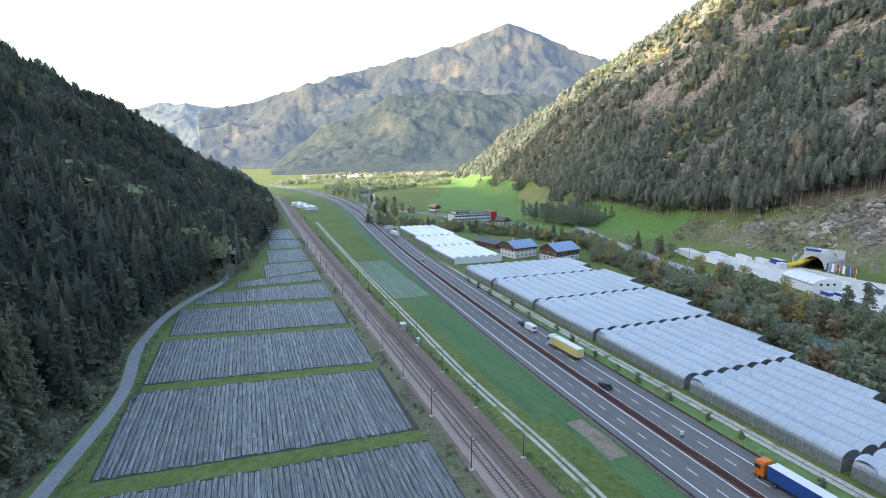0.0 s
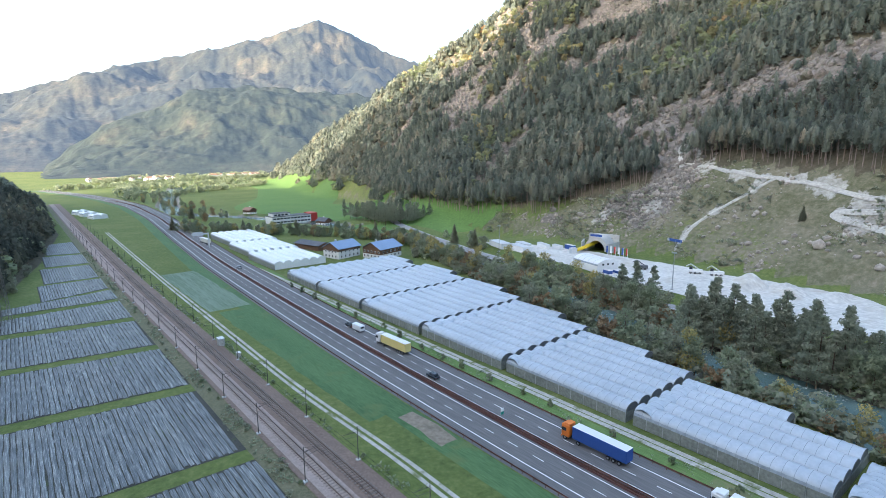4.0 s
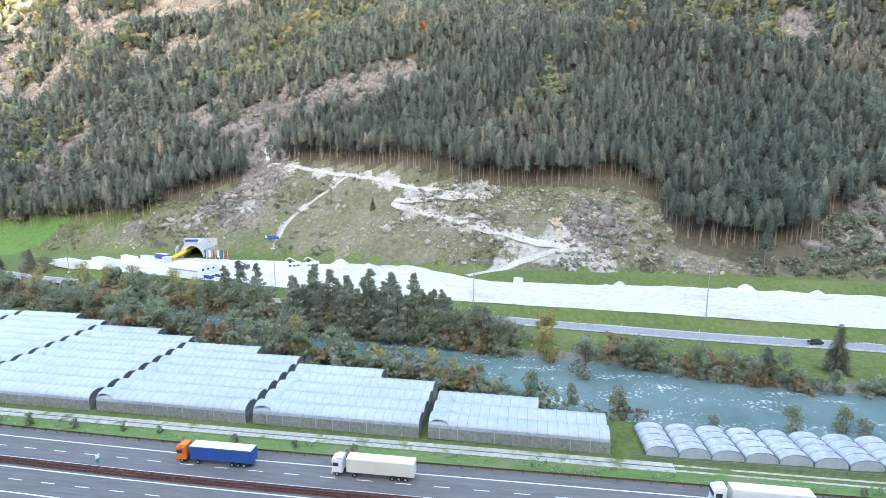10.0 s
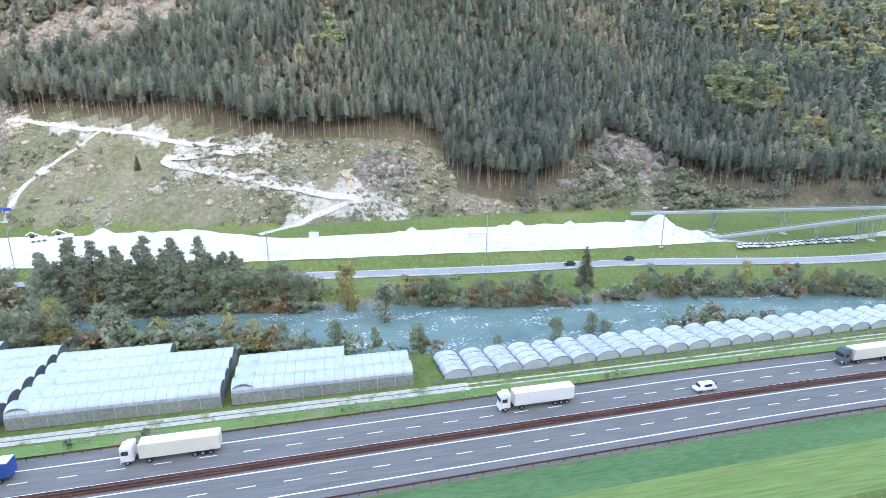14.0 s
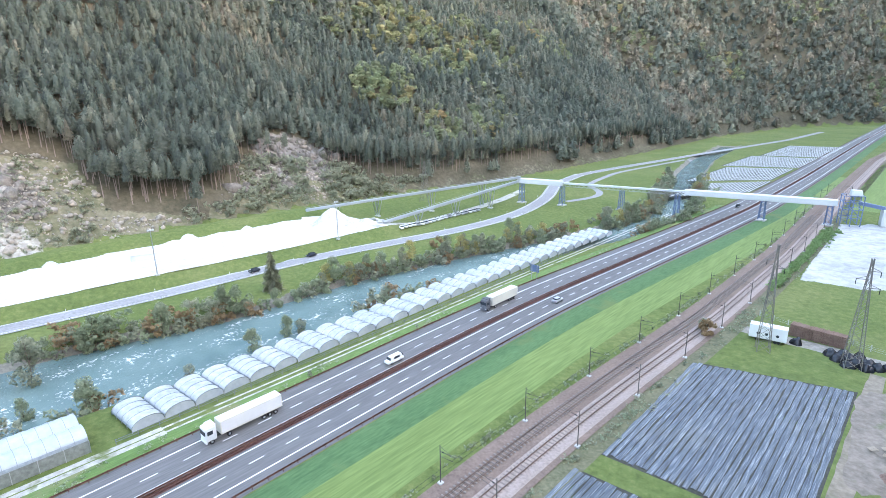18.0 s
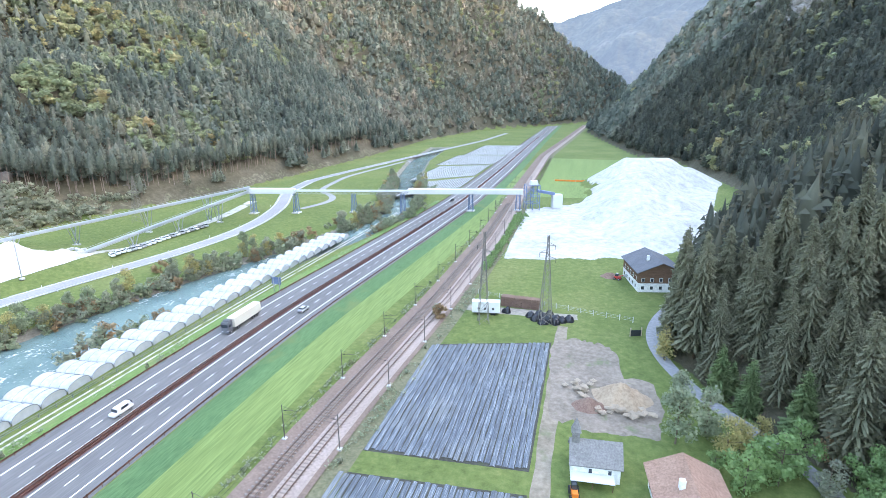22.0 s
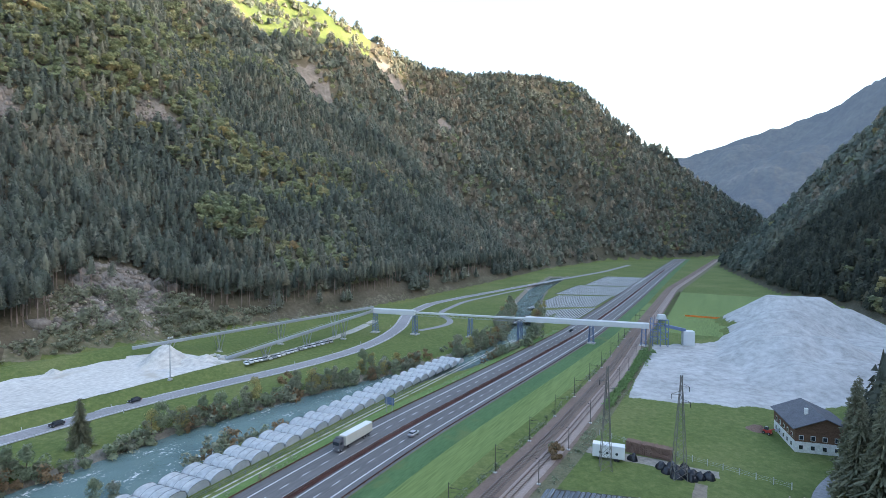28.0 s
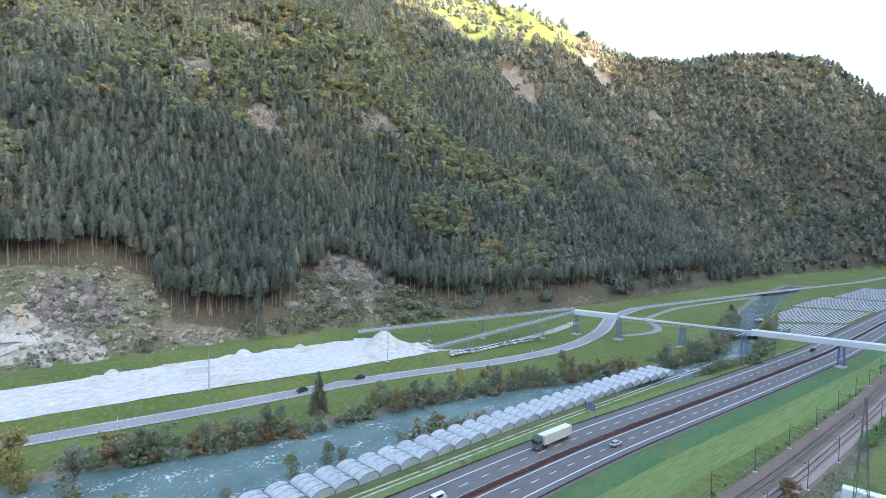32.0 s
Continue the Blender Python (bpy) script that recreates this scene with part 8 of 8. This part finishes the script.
sheet("ground_net", 51, 226, 68, 316, two_scale("pale green net over crops", (0.09, 0.15, 0.075), (0.21, 0.27, 0.2), 0.12, 0.9, stretch=(2.5, 0.15, 1)), 0.05, "pale netted crop patch", "crop field")
sheet("ground_bare", 60, 84, 65, 101, M_DIRT, 0.05, "bare brown patch in the verge", "bare soil")
sheet("ground_dirt_lane", -7.0, -150, -3.8, -60, M_DIRT, 0.05, "brown dirt lane beside the beds", "dirt track", 0.35)
sheet("ground_cut", 280, -17, 290, -11, two_scale("ochre cut bank", (0.34, 0.27, 0.17), (0.5, 0.42, 0.29), 0.2, 1.2, bump_at=(0.6, 0.3)), 0.3, "bare ochre cut in the slope", "bare soil", 1.2, True)
M_YARD = two_scale("grey-brown trodden earth", (0.165, 0.135, 0.108), (0.285, 0.236, 0.19), 0.12, 0.9, bump_at=(0.6, 0.3), third=(0.16, (0.13, 0.155, 0.07), 0.6))


def patch(name, cx, cy, rx, ry, material, lift, label, category, seed):
    """A rounded patch of ground with an uneven rim."""
    u, a = np.linspace(0, 1, 8), np.linspace(0, 2 * np.pi, 73)
    U, A = np.meshgrid(u, a, indexing="ij")
    rim = 1 + 0.16 * vnoise(np.cos(A) * 2.0 + seed, np.sin(A) * 2.0, 1.0) + 0.06 * vnoise(np.cos(A) * 9 + seed, np.sin(A) * 9, 1.0)
    sq = 1 / np.maximum(np.abs(np.cos(A)), np.abs(np.sin(A))) ** 0.55
    X, Y = cx + rx * U * rim * sq * np.cos(A), cy + ry * U * rim * sq * np.sin(A)
    return setting(name, mesh_from(name, np.stack([X, Y, gz(X, Y) + lift], -1).reshape(-1, 3), grid_faces(8, 73), [material]), label, category)


patch("ground_yard", -11.8, -122, 8.4, 22, M_YARD, 0.06, "bare grey-brown earth yard", "yard", 3)
patch("ground_yard_side", -19.5, -110, 9, 12.5, M_YARD, 0.066, "bare earth round the heap of soil", "yard", 8)
sheet("ground_yard_track", -10, -160, 28, -155, two_scale("pale trodden gravel and earth", (0.23, 0.205, 0.17), (0.36, 0.33, 0.285), 0.12, 0.9, bump_at=(0.5, 0.2), third=(0.15, (0.13, 0.16, 0.06), 0.56)), 0.05, "pale gravel strip behind the trailer", "track", 0.9)
sheet("ground_south_meadow", -40, -592, 34, -360, M_LIGHTG, 0.06, "paler southern meadow", "meadow", 2.0)
setting("ground_rail_edge", ribbon("rail_edge", RAIL, [-10.5, -8.2, -6.2], 0.06, two_scale("scrubby dry bank", (0.1, 0.11, 0.055), (0.2, 0.18, 0.11), 0.2, 1.5, bump_at=(0.6, 0.3)), 8, follow=False), "scrubby bank along the railway", "bank")
setting("ground_ballast_new", ribbon("ballast_new", RAIL, [-5.2, -4.4, -0.4], 0.27, M_BALLAST2, 8, follow=False), "pinkish fresh ballast under the western track", "railway")
setting("ground_meadow_north", ribbon("meadow_north", [(262, 330), (300, 470), (250, 640), (330, 760), (420, 1000), (470, 1300)], [-60, -30, 0, 30, 60], 0.08, two_scale("bright green meadow", (0.085, 0.17, 0.04), (0.13, 0.22, 0.055), 0.02, 0.5), 20, follow=True), "bright green hay meadow below the spur", "meadow")
# fence along the farm yard and orange net on the meadow
fence = thing("post_fence", -24, -156, G0(-24, -156), 0, "row of pale fence posts with wire along the meadow", "fence")
for k in range(14):
    a = (24 - 3.8 * k, -170 + 0.95 * k)
    q = part("post", box_bm((a[0] + 24, a[1] + 156, 0.8), (0.2, 0.2, 2.1)), M_CONC, fence)
bm = bmesh.new()
for z_ in (0.6, 1.1, 1.5):
    add_beam(bm, (48, -14, z_), (48 - 3.8 * 13, -14 + 0.95 * 13, z_), 0.03)
part("wire", bm, M_STEEL, fence)
on = thing("orange_fence", 0, -432, G0(0, -432), 0, "orange safety net fence across the meadow", "fence")
part("net", box_bm((0, 0, 0.7), (32, 0.08, 1.3)), M_ORANGE, on)
for k in range(9):
    part("post", box_bm((-16 + 4 * k, 0, 0.8), (0.1, 0.1, 1.6)), M_STEEL, on)
gt = thing("farm_gate", -25.5, -148, G0(-25, -148), 20, "dark panel gate between pale posts", "gate")
for xx in (-1.6, 1.6):
    part("post", box_bm((xx, 0, 1.2), (0.25, 0.25, 2.8)), M_PALLET, gt)
part("panel", box_bm((0, 0, 1.0), (3.0, 0.1, 1.8)), M_DARK, gt)
# parapet wall and posts of the valley road and verges
mk = None
x, y, tx, ty = centre(ROAD, 26)
for i in range(len(x)):
    if -300 < y[i] < 330:
        for side in (-4.6, 4.6):
            px, py = x[i] + ty[i] * side, y[i] - tx[i] * side
            m = pose(px, py, ground_z(px, py), 0, 0, 0)
            if mk is None:
                mk = thing("marker_post", 0, 0, 0, 0, "white road marker post with a dark band", "marker post", "road marker posts")
                part("post", box_bm((0, 0, 0.5), (0.14, 0.14, 1.05), 0.02), M_WHITE, mk)
                part("band", box_bm((0, 0, 0.88), (0.16, 0.16, 0.16)), M_DARK, mk)
                mk.matrix_basis = m
            else:
                copy_thing(mk, m)
for o in (-3.45, 3.45):
    setting("trim_road_line", ribbon("road_line", [p for p in ROAD if -620 < p[1] < 420], 0.1, 0.28, M_PAINT, 5, follow=False, offset=o), "white edge line of the valley road", "road marking")

# ==== boulders on the cleared slope ====
def boulder(seed):
    rs2 = np.random.RandomState(seed)
    bm = bmesh.new(); bmesh.ops.create_icosphere(bm, subdivisions=1, radius=1.0)
    for v in bm.verts:
        v.co *= rs2.uniform(0.6, 1.15)
    bm.verts.index_update()
    V = np.array([v.co[:] for v in bm.verts]); Fq = np.array([[v.index for v in f.verts] for f in bm.faces]); bm.free()
    return V, Fq, np.zeros(len(Fq), int)


BT = [boulder(s) for s in range(6)]
M_BOULDER = two_scale("pale brown broken rock", (0.22, 0.19, 0.16), (0.43, 0.385, 0.33), 0.1, 0.8)
rs3 = np.random.RandomState(4)
N_ = 36000
X, Y = rs3.uniform(262, 380, N_), rs3.uniform(-230, 300, N_)
field = np.full(X.shape, -1.0)
for cx, cy, rx_, ry_ in ((292, -45, 36, 46), (316, 200, 26, 34), (288, -170, 26, 44), (268, -88, 10, 50), (300, 30, 30, 60), (345, 175, 26, 30)):
    field = np.maximum(field, 1 - np.hypot((X - cx) / rx_, (Y - cy) / ry_))
w_ = cleared(X, Y) & (0.05 + 0.22 * fbm(X, Y, 35, 3) + 0.85 * np.maximum(field, 0) > rs3.rand(N_))
X, Y = X[w_], Y[w_]
S = rs3.gamma(1.4, 0.42, len(X)) + 0.22
tagged(mpart("boulders", scatter_mesh("boulders", BT, X, Y, height(X, Y), S * 0.8, S, 5, [M_BOULDER])), "pale broken boulders strewn over the cleared slope", "boulders", kind="stuff")
# low scrub on the cleared slope and the banks
X, Y = rs3.uniform(258, 380, 9000), rs3.uniform(-420, 320, 9000)
k = cleared(X, Y) & (fbm(X + 90, Y, 45, 3) + 0.5 * (Y < -100) > rs3.uniform(-0.1, 0.5, 9000))
X, Y = X[k], Y[k]
H = rs3.uniform(0.8, 3.2, len(X)) * np.where(Y < -100, 2.0, 1.0)
tagged(mpart("scrub", scatter_mesh("scrub", [broadleaf(60, 400 + q, 0.6, 0.0) for q in range(3)], X, Y, height(X, Y), H, H * 1.3, 6, [M_WILLOW, M_BARK])), "low grey-green scrub on the cleared slope", "scrub", kind="stuff")
# tall bare-trunked pines along the lower edge of the east wood
X, Y = jitter_grid(228, 420, -700, 520, 4.4, 12)
de = inside_dist(EAST_FOOT, X, Y)
near_clear = cleared(X - 14, Y) & ~cleared(X, Y) & (rocky(X, Y) < 0.4)
X, Y = X[near_clear], Y[near_clear]
print("edge pines", len(X))
TALL = [crown_tree(130, 500 + q, 0.5 + 0.05 * (q % 3), 0.115, 0.35 + 0.12 * q, 5, 0.6) for q in range(5)]
H = rs3.uniform(17, 24, len(X))
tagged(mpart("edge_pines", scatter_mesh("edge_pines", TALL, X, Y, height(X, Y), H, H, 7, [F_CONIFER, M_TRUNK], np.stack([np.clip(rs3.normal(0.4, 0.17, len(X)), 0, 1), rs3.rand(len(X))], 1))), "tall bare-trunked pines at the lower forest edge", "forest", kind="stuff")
